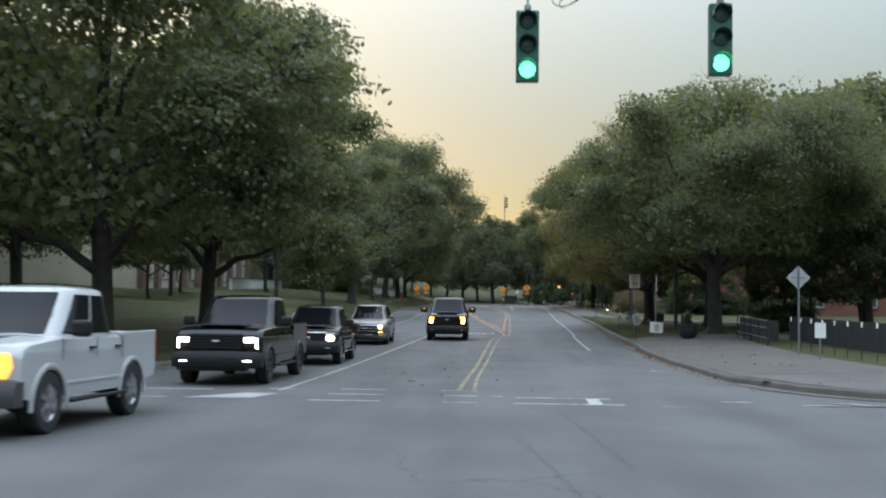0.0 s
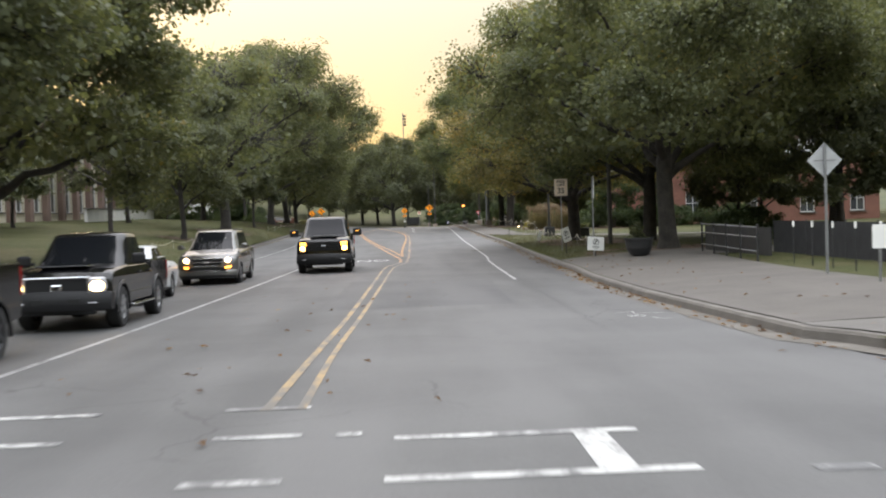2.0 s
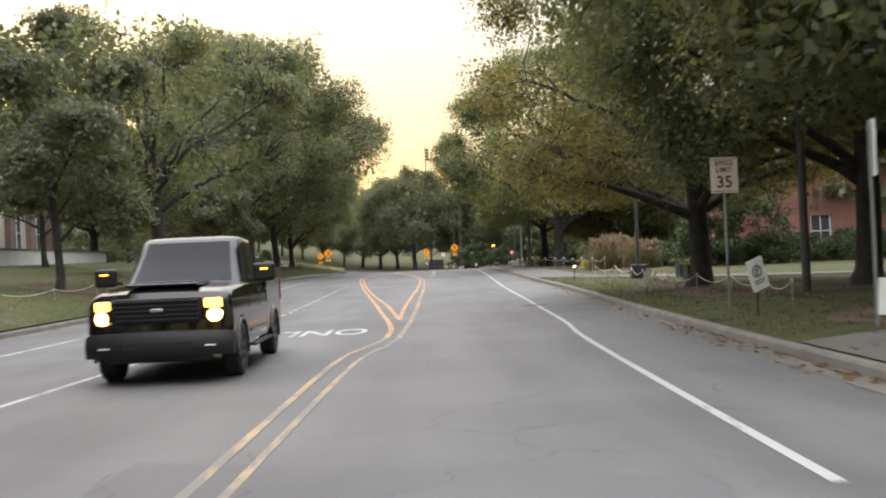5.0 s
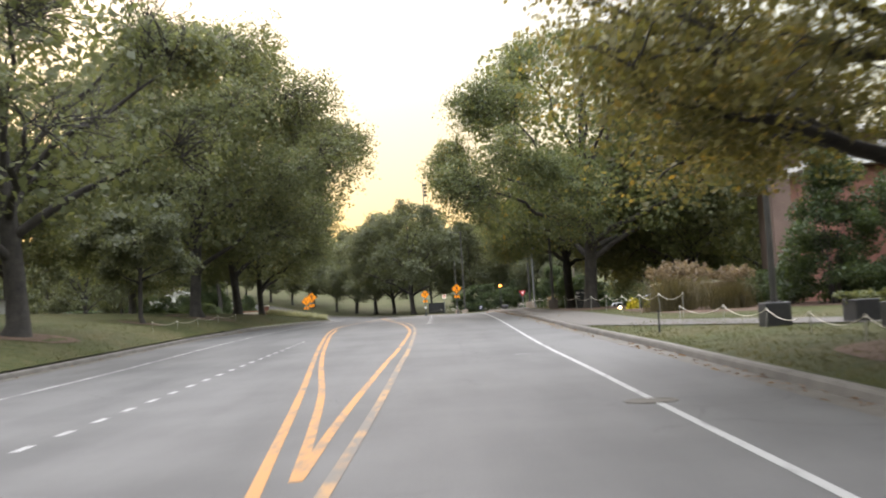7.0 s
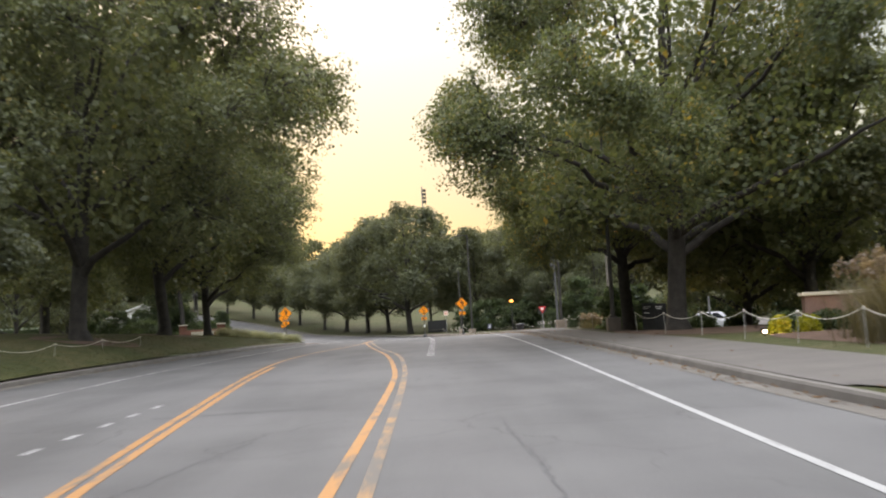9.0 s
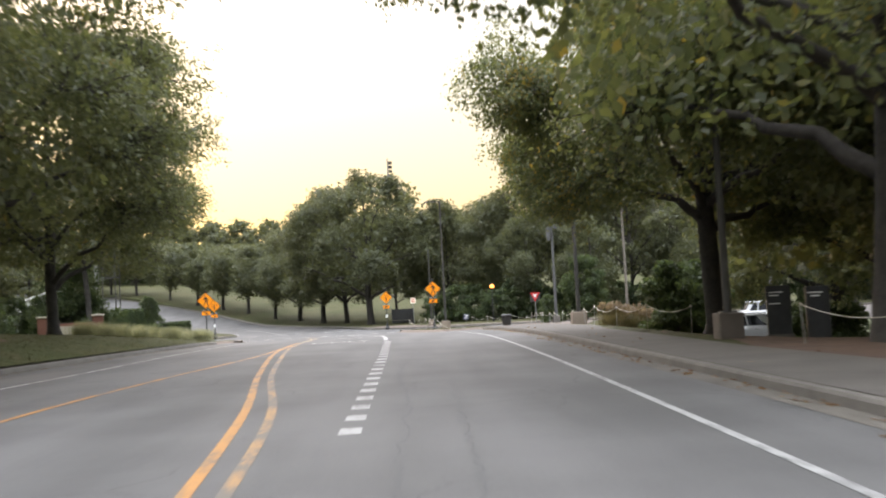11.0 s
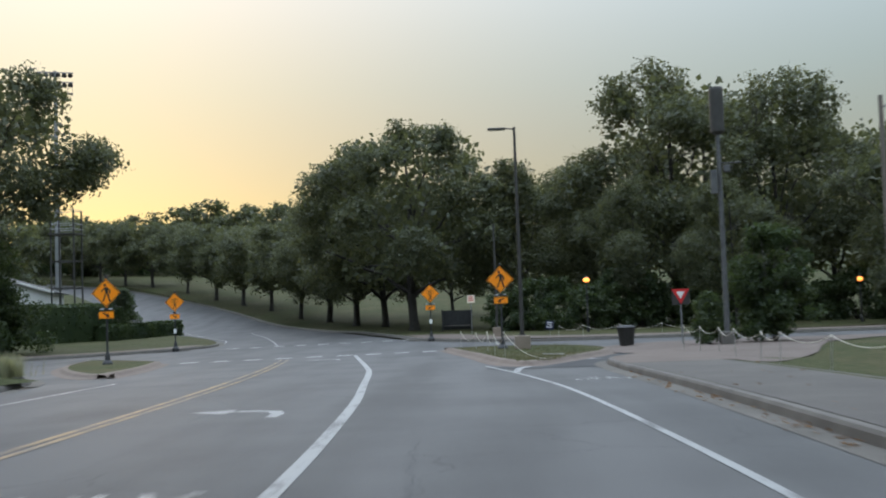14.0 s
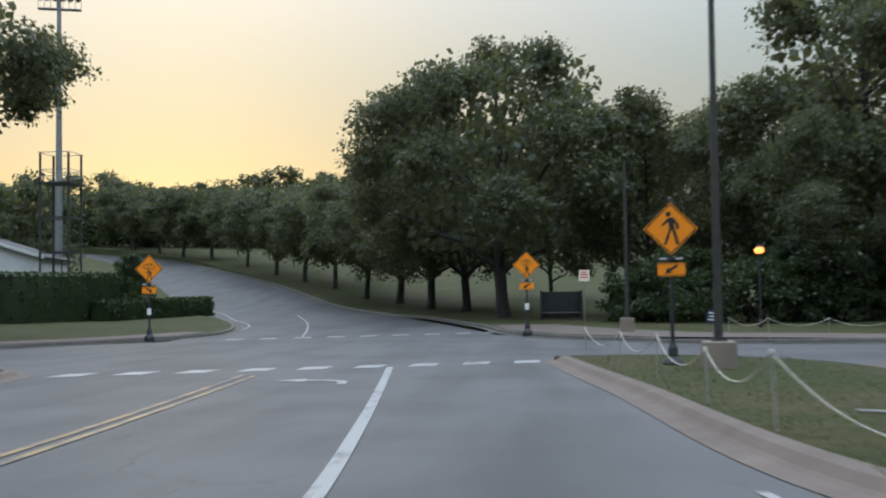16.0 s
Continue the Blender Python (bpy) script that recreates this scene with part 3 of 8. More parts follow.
fill("pavement_far_right", [(-0.1, 226.5), (2.6, 220.4), (6.2, 216.3), (14, 213.5), (75, 213.5), (75, 217), (16, 217.5), (9, 220.5), (5.5, 226), (2.5, 233), (-1.2, 233.4)], PINK_WALK, "warm grey concrete pavement on the far corner", 0.022, None, 1.5, "pavement")
fill("pavement_far_left", [(-16.2, 222.6), (-19.2, 216.7), (-25, 209.4), (-46, 199.2), (-47, 201.5), (-27, 211.8), (-20.8, 219), (-18.4, 224), (-17.4, 227.5), (-16, 227)], PINK_WALK, "warm grey concrete pavement on the far corner", 0.022, None, 1.5, "pavement")
sheet("pavement_near", [[(right_x(y) + 0.155 + (4.9 - 0.155) * k / 6, y) for k in range(7)] for y in np.arange(28, 55.1, 1.0)], WALK, "wide grey concrete pavement beside the kerb", 0.022, None, "pavement")
near_edge = [p for p in offset_line(RIGHT_LINE, 0.13) if p[1] < 27.9]
fill("pavement_near_corner", [(40, 24.5)] + near_edge + [(right_x(28) + 0.13, 28.0), (10.72, 28.0), (12.2, 26.0), (16, 24.8)], PALE_WALK, "warm concrete pavement rounding the corner", 0.02, None, 1.5, "pavement")
fill("path_campus", [(8.2, 55), (11.0, 55), (16, 53.5), (30, 50), (30, 46.5), (15, 49.5), (11.1, 50.5)], WALK, "grey concrete path branching off the pavement", 0.03, None, 1.5, "pavement")
sheet("pavement_middle", [[(right_x(y) + 0.155 + float(np.interp(y, (118, 130, 146, 158), (2.6, 2.0, 2.0, 3.3))) * k / 4, y) for k in range(5)] for y in np.arange(98, 174.1, 1.0)], WALK, "grey concrete pavement beside the kerb", 0.022, None, "pavement")
fill("path_slant", [(7.2, 98), (9.6, 98.2), (10.6, 95), (12.4, 90), (14.5, 84), (30, 72), (30, 69.5), (13.4, 81.5), (10.6, 88.5), (8.6, 93.5)], WALK, "grey concrete path behind the rope fence", 0.03, None, 1.5, "pavement")
def ramped(x, y):
    """The pavement runs down flush with the slip lane at the crossing."""
    a, b = Vector((10.9, 185.4)), Vector((9.7, 199.0))
    p = Vector((x, y))
    t = max(0.0, min(1.0, (p - a).dot(b - a) / (b - a).length_squared))
    d = (p - a - (b - a) * t).length
    k = max(0.0, min(1.0, (d - 0.7) / 2.4))
    return road_z(y) + 0.012 + (land_z(x, y) - road_z(y)) * k * k * (3 - 2 * k)


far_edge = [p for p in offset_line(RIGHT_LINE, 0.13) if p[1] > 174.0]
fill("pavement_corner", [(right_x(174) + 0.14, 174.0)] + far_edge + [(10.9, 185.0), (9.3, 189.6), (10.05, 195), (9.3, 199.6), (40, 199.6), (75, 199.6), (75, 196), (22, 195), (18.2, 190), (15.2, 182), (right_x(174) + 3.47, 174.0)], PINK_WALK, "warm pinkish concrete pavement at the slip lane", 0.012, ramped, 0.7, "pavement")
fill("land_corner", [(10.2, 175), (75, 175), (99, 182), (99, 197), (22, 196), (16, 191), (12, 182.5)], GRASS, "mown grass behind the pavement", -0.01, None, 2.5, "lawn")
for k, (x, y, a, b) in enumerate(((11.2, 56.3, 3.2, 3.6), (11.4, 70, 3.4, 4.0), (10.4, 76.2, 2.4, 2.6), (12.2, 128.7, 3.0, 8), (12.6, 145, 3.4, 6), (-13.5, 99.7, 2.2, 2.2), (-13.5, 83.3, 1.6, 1.6), (-13.5, 131, 2.2, 3.0), (-13.5, 146, 2.0, 2.4), (-13.5, 66.6, 1.2, 1.2), (-13.5, 50.5, 2.2, 2.2), (-13.5, 117.5, 1.2, 1.2), (12.4, 137, 2.4, 7.0), (14.6, 154, 3.4, 6.0), (13.9, 109, 2.9, 8.5), (18.4, 104.6, 2.6, 4.0))):
    fill("mulch_bed", [(x + a * (1 + 0.12 * math.sin(3 * q + k)) * math.cos(q), y + b * (1 + 0.1 * math.cos(2 * q + k)) * math.sin(q)) for q in [2 * math.pi * i / 28 for i in range(28)]], MULCH, "bed of brown pine-straw mulch round the trees", 0.012 + 0.001 * (k % 3), None, 1.5, "mulch")


# ---- road markings ----
def stripe(name, line, width, material, label, lift=0.004, category="road marking"):
    """A painted line of the width given along points (x, y)."""
    a, b = offset_line(line, -width / 2), offset_line(line, width / 2)
    return sheet(name, [[p, q] for p, q in zip(a, b)], material, label, lift + 0.002, on_road, category)


def dense(points):
    return smooth_line(points, 1.0)


stripe("edge_line_right", dense([(3.9, 46.5), (4.2, 60), (4.5, 66), (4.75, 79), (4.83, 90), (5.1, 104), (5.45, 120), (5.65, 132), (5.78, 146), (5.75, 155), (5.4, 165.5), (5.0, 171), (4.6, 175), (4.0, 179.8)]), 0.11, WHITE_PAINT, "white edge line")
stripe("lane_line_left", dense([(-4.5, 22.5), (-4.45, 32), (-4.28, 46), (-3.75, 63), (-3.6, 66)]), 0.12, WHITE_PAINT, "white lane line")
stripe("edge_line_left", dense([(-7.6, 60), (-7.4, 77), (-7.2, 90), (-7.35, 104), (-7.3, 118), (-6.7, 130), (-6.2, 138), (-6.0, 146), (-5.9, 160), (-6.6, 176)]), 0.11, WHITE_WORN, "worn white edge line")
stripe("centre_line_a", dense([(-0.82, 23), (-0.75, 28.5), (-0.65, 34), (-0.5, 46), (-0.3, 57), (-0.05, 59.5), (0.22, 61.2), (0.34, 62.5)]), 0.1, YELLOW_FADED, "worn yellow centre line")
stripe("centre_line_b", dense([(-0.5, 23), (-0.5, 28.5), (-0.4, 34), (-0.2, 46), (0.06, 57.2), (0.4, 60), (0.6, 62)]), 0.085, YELLOW_FADED, "worn yellow centre line")
stripe("median_curve", dense([(0.34, 62.5), (0.36, 64), (0.35, 65.3), (0.2, 68), (-0.06, 71.3), (-0.75, 80), (-1.75, 91.8), (-2.4, 100), (-3.4, 114), (-3.7, 124), (-3.2, 132), (-2.2, 143), (-2.25, 157)]), 0.13, YELLOW_PAINT, "yellow median line")
stripe("median_inner", dense([(0.44, 69.2), (0.1, 74), (-0.3, 79), (-1.1, 87), (-1.85, 95.5), (-2.9, 109.5), (-3.35, 118)]), 0.13, YELLOW_PAINT, "yellow median line")
stripe("median_right_a", dense([(0.44, 69.3), (0.42, 76), (0.55, 86), (0.68, 93), (0.77, 106), (0.6, 113), (0.02, 122.8), (-0.93, 132.2), (-1.9, 144), (-2.1, 152)]), 0.13, YELLOW_PAINT, "yellow median line")
stripe("median_right_b", dense([(0.6, 62), (0.65, 64), (0.75, 68), (0.85, 76), (0.93, 86), (1.0, 92), (1.0, 106), (0.85, 114), (0.42, 122.7), (-0.62, 132), (-1.7, 146), (-1.95, 152)]), 0.13, YELLOW_WORN, "worn yellow median line")
stripe("centre_far_a", dense([(-2.25, 157), (-2.4, 164), (-2.75, 170.3), (-3.3, 177), (-4.1, 185.8), (-5.35, 196.9)]), 0.13, YELLOW_FADED, "yellow centre line")
stripe("centre_far_b", dense([(-1.98, 152), (-2.1, 160), (-2.3, 167), (-2.75, 174), (-3.4, 181.4), (-4.0, 187.5), (-4.95, 196.5)]), 0.12, YELLOW_FADED, "worn yellow centre line")
stripe("turn_lane_line", dense([(1.66, 152.3), (1.6, 157.5), (1.36, 164.5), (1.0, 170), (0.4, 178.5), (-0.3, 185), (-1.15, 192), (-2.15, 200)]), 0.18, WHITE_PAINT, "white turn lane line")
for k in range(22):
    y = 120.4 + 1.415 * k
    stripe("lane_dash", [(1.6 + 0.16 * min(1, k / 12), y - 0.31), (1.6 + 0.16 * min(1, k / 12), y + 0.31)], 0.26, WHITE_PAINT, "white dash")
for k in range(24):
    y = 66.8 + 1.6 * k
    stripe("lane_dash", [(-3.46, y - 0.3), (-3.46, y + 0.3)], 0.13, WHITE_PAINT, "white dash")


def slab_mark(name, corners, material, label, lift=0.006):
    """A painted quadrilateral."""
    (ax, ay), (bx, by), (cx, cy), (dx, dy) = corners
    rows = []
    for i in range(4):
        t = i / 3
        rows.append([(ax + (dx - ax) * t, ay + (dy - ay) * t), (bx + (cx - bx) * t, by + (cy - by) * t)])
    return sheet(name, rows, material, label, lift, on_road, "road marking")


def bar(x0, x1, y, w, material=WHITE_PAINT, slant=0.0):
    slab_mark("crosswalk_bar", [(x0, y - w / 2), (x1, y - w / 2 + slant), (x1, y + w / 2 + slant), (x0, y + w / 2)], material, "worn white crosswalk paint")


for x0, x1, y in ((-1.2, -0.42, 23.1), (-3.3, -2.33, 23.1), (-4.8, -4.25, 22.85), (0.35, 2.2, 21.35), (-1.06, -0.37, 21.62), (-0.1, 0.1, 21.6), (-3.35, -2.25, 21.66), (4.25, 4.85, 21.05), (0.3, 2.3, 19.92), (-1.0, -0.35, 19.98), (-3.5, -2.15, 20.0), (2.98, 3.36, 19.75), (5.6, 6.5, 20.5), (-7.5, -5.9, 22.5), (-8.6, -6.2, 20.3)):
    bar(x0, x1, y, 0.17, WHITE_WORN)
slab_mark("crosswalk_bar", [(1.67, 20.0), (1.93, 20.0), (1.95, 21.3), (1.7, 21.3)], WHITE_WORN, "white paint patch")
slab_mark("crosswalk_bar", [(-5.9, 20.2), (-4.6, 20.3), (-4.35, 21.6), (-5.0, 21.6)], WHITE_PAINT, "white paint patch")
slab_mark("crosswalk_bar", [(6.2, 21.2), (6.8, 20.4), (7.4, 20.5), (6.7, 21.2)], WHITE_WORN, "white paint patch")
for k in range(9):
    x = -10.2 + 1.42 * k
    y = 197.0 + 0.44 * (x + 10.2)
    slab_mark("crosswalk_block", [(x, y - 0.65), (x + 0.72, y - 0.33), (x + 0.72, y + 1.0), (x, y + 0.68)], WHITE_PAINT, "white crosswalk block")
for k in range(9):
    x = -13.2 + 1.5 * k
    y = 221.0 + 0.48 * (x + 13.2)
    slab_mark("crosswalk_block", [(x, y - 0.6), (x + 0.75, y - 0.24), (x + 0.75, y + 0.9), (x, y + 0.54)], WHITE_PAINT, "white crosswalk block")
stripe("lane_line_far", dense([(-10.2, 224.2), (-12.2, 234), (-15.0, 246), (-19.2, 261)]), 0.12, WHITE_PAINT, "white lane line")
stripe("lane_line_far_left", dense([(-15.4, 229), (-17.4, 240), (-22, 252), (-28, 268), (-36, 284)]), 0.12, WHITE_PAINT, "white edge line")
stripe("slip_line", dense([(4.7, 174.6), (5.0, 177.6), (5.6, 179.2)]), 0.2, WHITE_PAINT, "white slip lane line")
for x, y in ((7.85, 183.6), (8.85, 183.4)):
    slab_mark("yield_triangle", [(x - 0.35, y), (x + 0.35, y), (x + 0.02, y + 0.55), (x - 0.02, y + 0.55)], WHITE_PAINT, "white give-way triangle")


def letters(text, x, y, width, length, turn, label, paint=WHITE_PAINT):
    """Words painted on the road, stretched along it."""
    cu = bpy.data.curves.new("painted_word", 'FONT')
    cu.body, cu.align_x, cu.align_y, cu.offset = text, 'CENTER', 'CENTER', 0.012
    ob = new("painted_word", cu)
    me = bpy.data.meshes.new_from_object(ob.evaluated_get(bpy.context.evaluated_depsgraph_get()))
    bpy.data.objects.remove(ob)
    co = np.array([v.co[:] for v in me.vertices])
    co -= (co.max(0) + co.min(0)) / 2
    co *= np.array([width / np.ptp(co[:, 0]), length / np.ptp(co[:, 1]), 1])
    c, s = math.cos(turn), math.sin(turn)
    for v, p in zip(me.vertices, co):
        px, py = x + c * p[0] - s * p[1], y + s * p[0] + c * p[1]
        v.co = (px, py, road_z(py) + 0.006)
    return structure("painted_word", me, paint, label, "road marking")


letters("ONLY", -1.55, 65.0, 2.7, 2.0, math.pi, "white painted word ONLY")
letters("ONLY", -0.2, 153.75, 2.5, 1.9, 0.0, "worn white painted word ONLY", WHITE_WORN)


def turn_arrow(x, y, s, turn, label):
    outline = [(0.75, -0.75), (0.55, -0.75), (0.55, -0.2), (0.42, 0.12), (0.12, 0.25), (-0.25, 0.25), (-0.25, 0.0), (-0.95, 0.4), (-0.25, 0.8), (-0.25, 0.5), (0.2, 0.5), (0.6, 0.3), (0.75, -0.1)]
    c, q = math.cos(turn), math.sin(turn)
    fill("turn_arrow", [(x + s * (c * a - q * b * 1.2), y + s * (q * a + c * b * 1.2)) for a, b in outline], WHITE_PAINT, label, 0.006, on_road, 0.8, "road marking")


turn_arrow(-0.35, 162.9, 1.0, 0.0, "white left-turn arrow")
turn_arrow(-3.0, 194.4, 1.0, 0.12, "white left-turn arrow")


def bike_symbol(x, y):
    for cx in (-0.36, 0.36):
        ring = [(x + cx + 0.24 * math.cos(a), y - 0.3 + 0.34 * math.sin(a)) for a in np.linspace(0, 2 * math.pi, 17)]
        stripe("bicycle_symbol", ring, 0.06, WHITE_PAINT, "white painted bicycle symbol", 0.005)
    for line in (((-0.36, -0.3), (-0.14, 0.35), (0.26, 0.35), (0.36, -0.3)), ((-0.14, 0.35), (0.05, -0.3), (0.26, 0.35)), ((-0.25, 0.55), (-0.02, 0.55)), ((0.26, 0.35), (0.2, 0.65), (0.4, 0.65))):
        stripe("bicycle_symbol", [(x + a, y + b) for a, b in line], 0.06, WHITE_PAINT, "white painted bicycle symbol", 0.006)


bike_symbol(6.4, 169.9)
slab_mark("asphalt_patch", [(-1.3, 36.4), (2.85, 36.6), (3.15, 46.9), (-1.2, 48.5)], ASPHALT_PATCH, "darker asphalt repair patch", 0.003)
stripe("scrawl", [(4.3, 33.0), (4.7, 33.3), (4.65, 32.8), (5.0, 32.8), (5.5, 32.6)], 0.06, WHITE_WORN, "white sprayed survey scrawl")


def crack(points, width, seed):
    rnd = random.Random(seed)
    line = [(x + rnd.uniform(-0.06, 0.06), y) for x, y in smooth_line(points, 0.25)]
    stripe("road_crack", line, width * 0.55, TAR, "dark crack in the asphalt", 0.0025, "road crack")


for pts, w in ((((2.9, 36.6), (3.0, 41), (3.15, 47)), 0.05), (((-1.25, 36.5), (2.85, 36.6)), 0.04), (((-1.9, 31), (-1.4, 37), (-1.2, 48)), 0.06), (((0.2, 14.5), (0.5, 12), (0.7, 9.5)), 0.035), (((1.0, 19), (1.25, 14.5), (1.4, 11.5)), 0.03),
               (((2.4, 84), (2.6, 92), (2.5, 98)), 0.05), (((-2.2, 88), (-1.3, 93), (-0.6, 97)), 0.05), (((2.1, 116), (2.3, 124), (2.2, 131), (2.9, 140)), 0.04), (((2.7, 113), (2.9, 120), (3.1, 127)), 0.035), (((4.1, 74.2), (5.6, 74.4)), 0.12), (((-0.1, 101.4), (-2.9, 101.0)), 0.3), (((1.5, 45.5), (2.6, 45.6)), 0.25), (((3.6, 30), (3.9, 40), (3.9, 46)), 0.05), (((2.6, 142), (2.9, 150), (2.7, 158)), 0.04)):
    crack(pts, w, len(pts) + w)

# sprayed survey marks and inspection covers
for k in range(4):
    stripe("survey_mark", [(3.78 + 0.1 * k, 86.9), (3.84 + 0.1 * k, 86.5)], 0.03, WHITE_WORN, "white sprayed survey mark")
for pts in (((4.42, 32.1), (4.62, 32.45)), ((4.44, 32.5), (4.6, 32.1)), ((4.58, 32.5), (4.72, 32.3), (4.62, 32.05)), ((4.76, 31.9), (4.82, 31.6), (5.0, 31.5))):
    stripe("survey_mark", list(pts), 0.05, WHITE_PAINT, "white sprayed survey mark")
for x, y in ((4.63, 74.2),):
    bm = bmesh.new()
    add_lathe(bm, [(0.0, 0.006), (0.27, 0.006), (0.28, 0.003), (0.3, 0.003), (0.31, 0.008), (0.36, 0.008), (0.37, -0.02)], 28, Matrix.Translation((x, y, road_z(y) + 0.002)))
    me = bpy.data.meshes.new("manhole_cover")
    bm.to_mesh(me)
    bm.free()
    structure("manhole_cover", me, GUTTER, "round worn iron cover set in the road", "manhole cover")


# ---- trees and plants ----
def tubes_mesh(name, segs, sides=7):
    """Tapered tubes, each a list of (point, radius)."""
    verts, faces = [], []
    for seg in segs:
        base = len(verts)
        n = len(seg)
        for i, (p, r) in enumerate(seg):
            a = seg[max(i - 1, 0)][0]
            b = seg[min(i + 1, n - 1)][0]
            t = (b - a).normalized()
            u = t.cross(Vector((0.3, 0.9, 0.1))).normalized()
            w = t.cross(u)
            for k in range(sides):
                q = 2 * math.pi * k / sides
                verts.append(p + (u * math.cos(q) + w * math.sin(q)) * r)
        for i in range(n - 1):
            for k in range(sides):
                a, b = base + i * sides + k, base + i * sides + (k + 1) % sides
                faces.append((a, b, b + sides, a + sides))
        faces.append([base + (n - 1) * sides + k for k in range(sides)])
    return mesh(name, verts, faces, True)


def leaves_mesh(name, points, sizes, rng, ways=None):
    """A small pointed blade at each point, tilted towards ways where these are given."""
    p = np.asarray(points)
    n = len(p)
    up = rng.normal(0, 1, (n, 3))
    if ways is not None:
        up = up * 0.62 + np.asarray(ways)
    up /= np.linalg.norm(up, axis=1)[:, None] + 1e-6
    d = np.cross(up, rng.normal(0, 1, (n, 3)))
    d /= np.linalg.norm(d, axis=1)[:, None] + 1e-6
    e = np.cross(d, up)
    ln = (np.asarray(sizes) * rng.uniform(0.6, 1.35, n))[:, None]
    wd = ln * rng.uniform(0.5, 0.8, n)[:, None]
    v = np.empty((n, 4, 3))
    v[:, 0] = p - d * ln * 0.5
    v[:, 1] = p + e * wd * 0.5 + d * ln * 0.08
    v[:, 2] = p + d * ln * 0.5 - up * ln * 0.12
    v[:, 3] = p - e * wd * 0.5 + d * ln * 0.08
    me = bpy.data.meshes.new(name)
    me.vertices.add(4 * n)
    me.vertices.foreach_set("co", v.reshape(-1))
    me.loops.add(4 * n)
    me.loops.foreach_set("vertex_index", np.arange(4 * n, dtype=np.int32))
    me.polygons.add(n)
    me.polygons.foreach_set("loop_start", np.arange(0, 4 * n, 4, dtype=np.int32))
    me.polygons.foreach_set("loop_total", np.full(n, 4, dtype=np.int32))
    me.update()
    me.validate()
    return me


def spray_mesh(name, centres, spread, count, size, rng, flat=0.75):
    """Leaves scattered in small sprays round the centres."""
    c = np.repeat(np.asarray(centres), count, axis=0)
    n = len(c)
    way = rng.normal(0, 1, (n, 3))
    way /= np.linalg.norm(way, axis=1)[:, None]
    p = c + way * (rng.uniform(0.1, 1, n) ** 0.5 * 1.55 * np.repeat(np.asarray(spread), count))[:, None] * np.array([1, 1, flat])
    return leaves_mesh(name, p, np.full(n, size), rng)


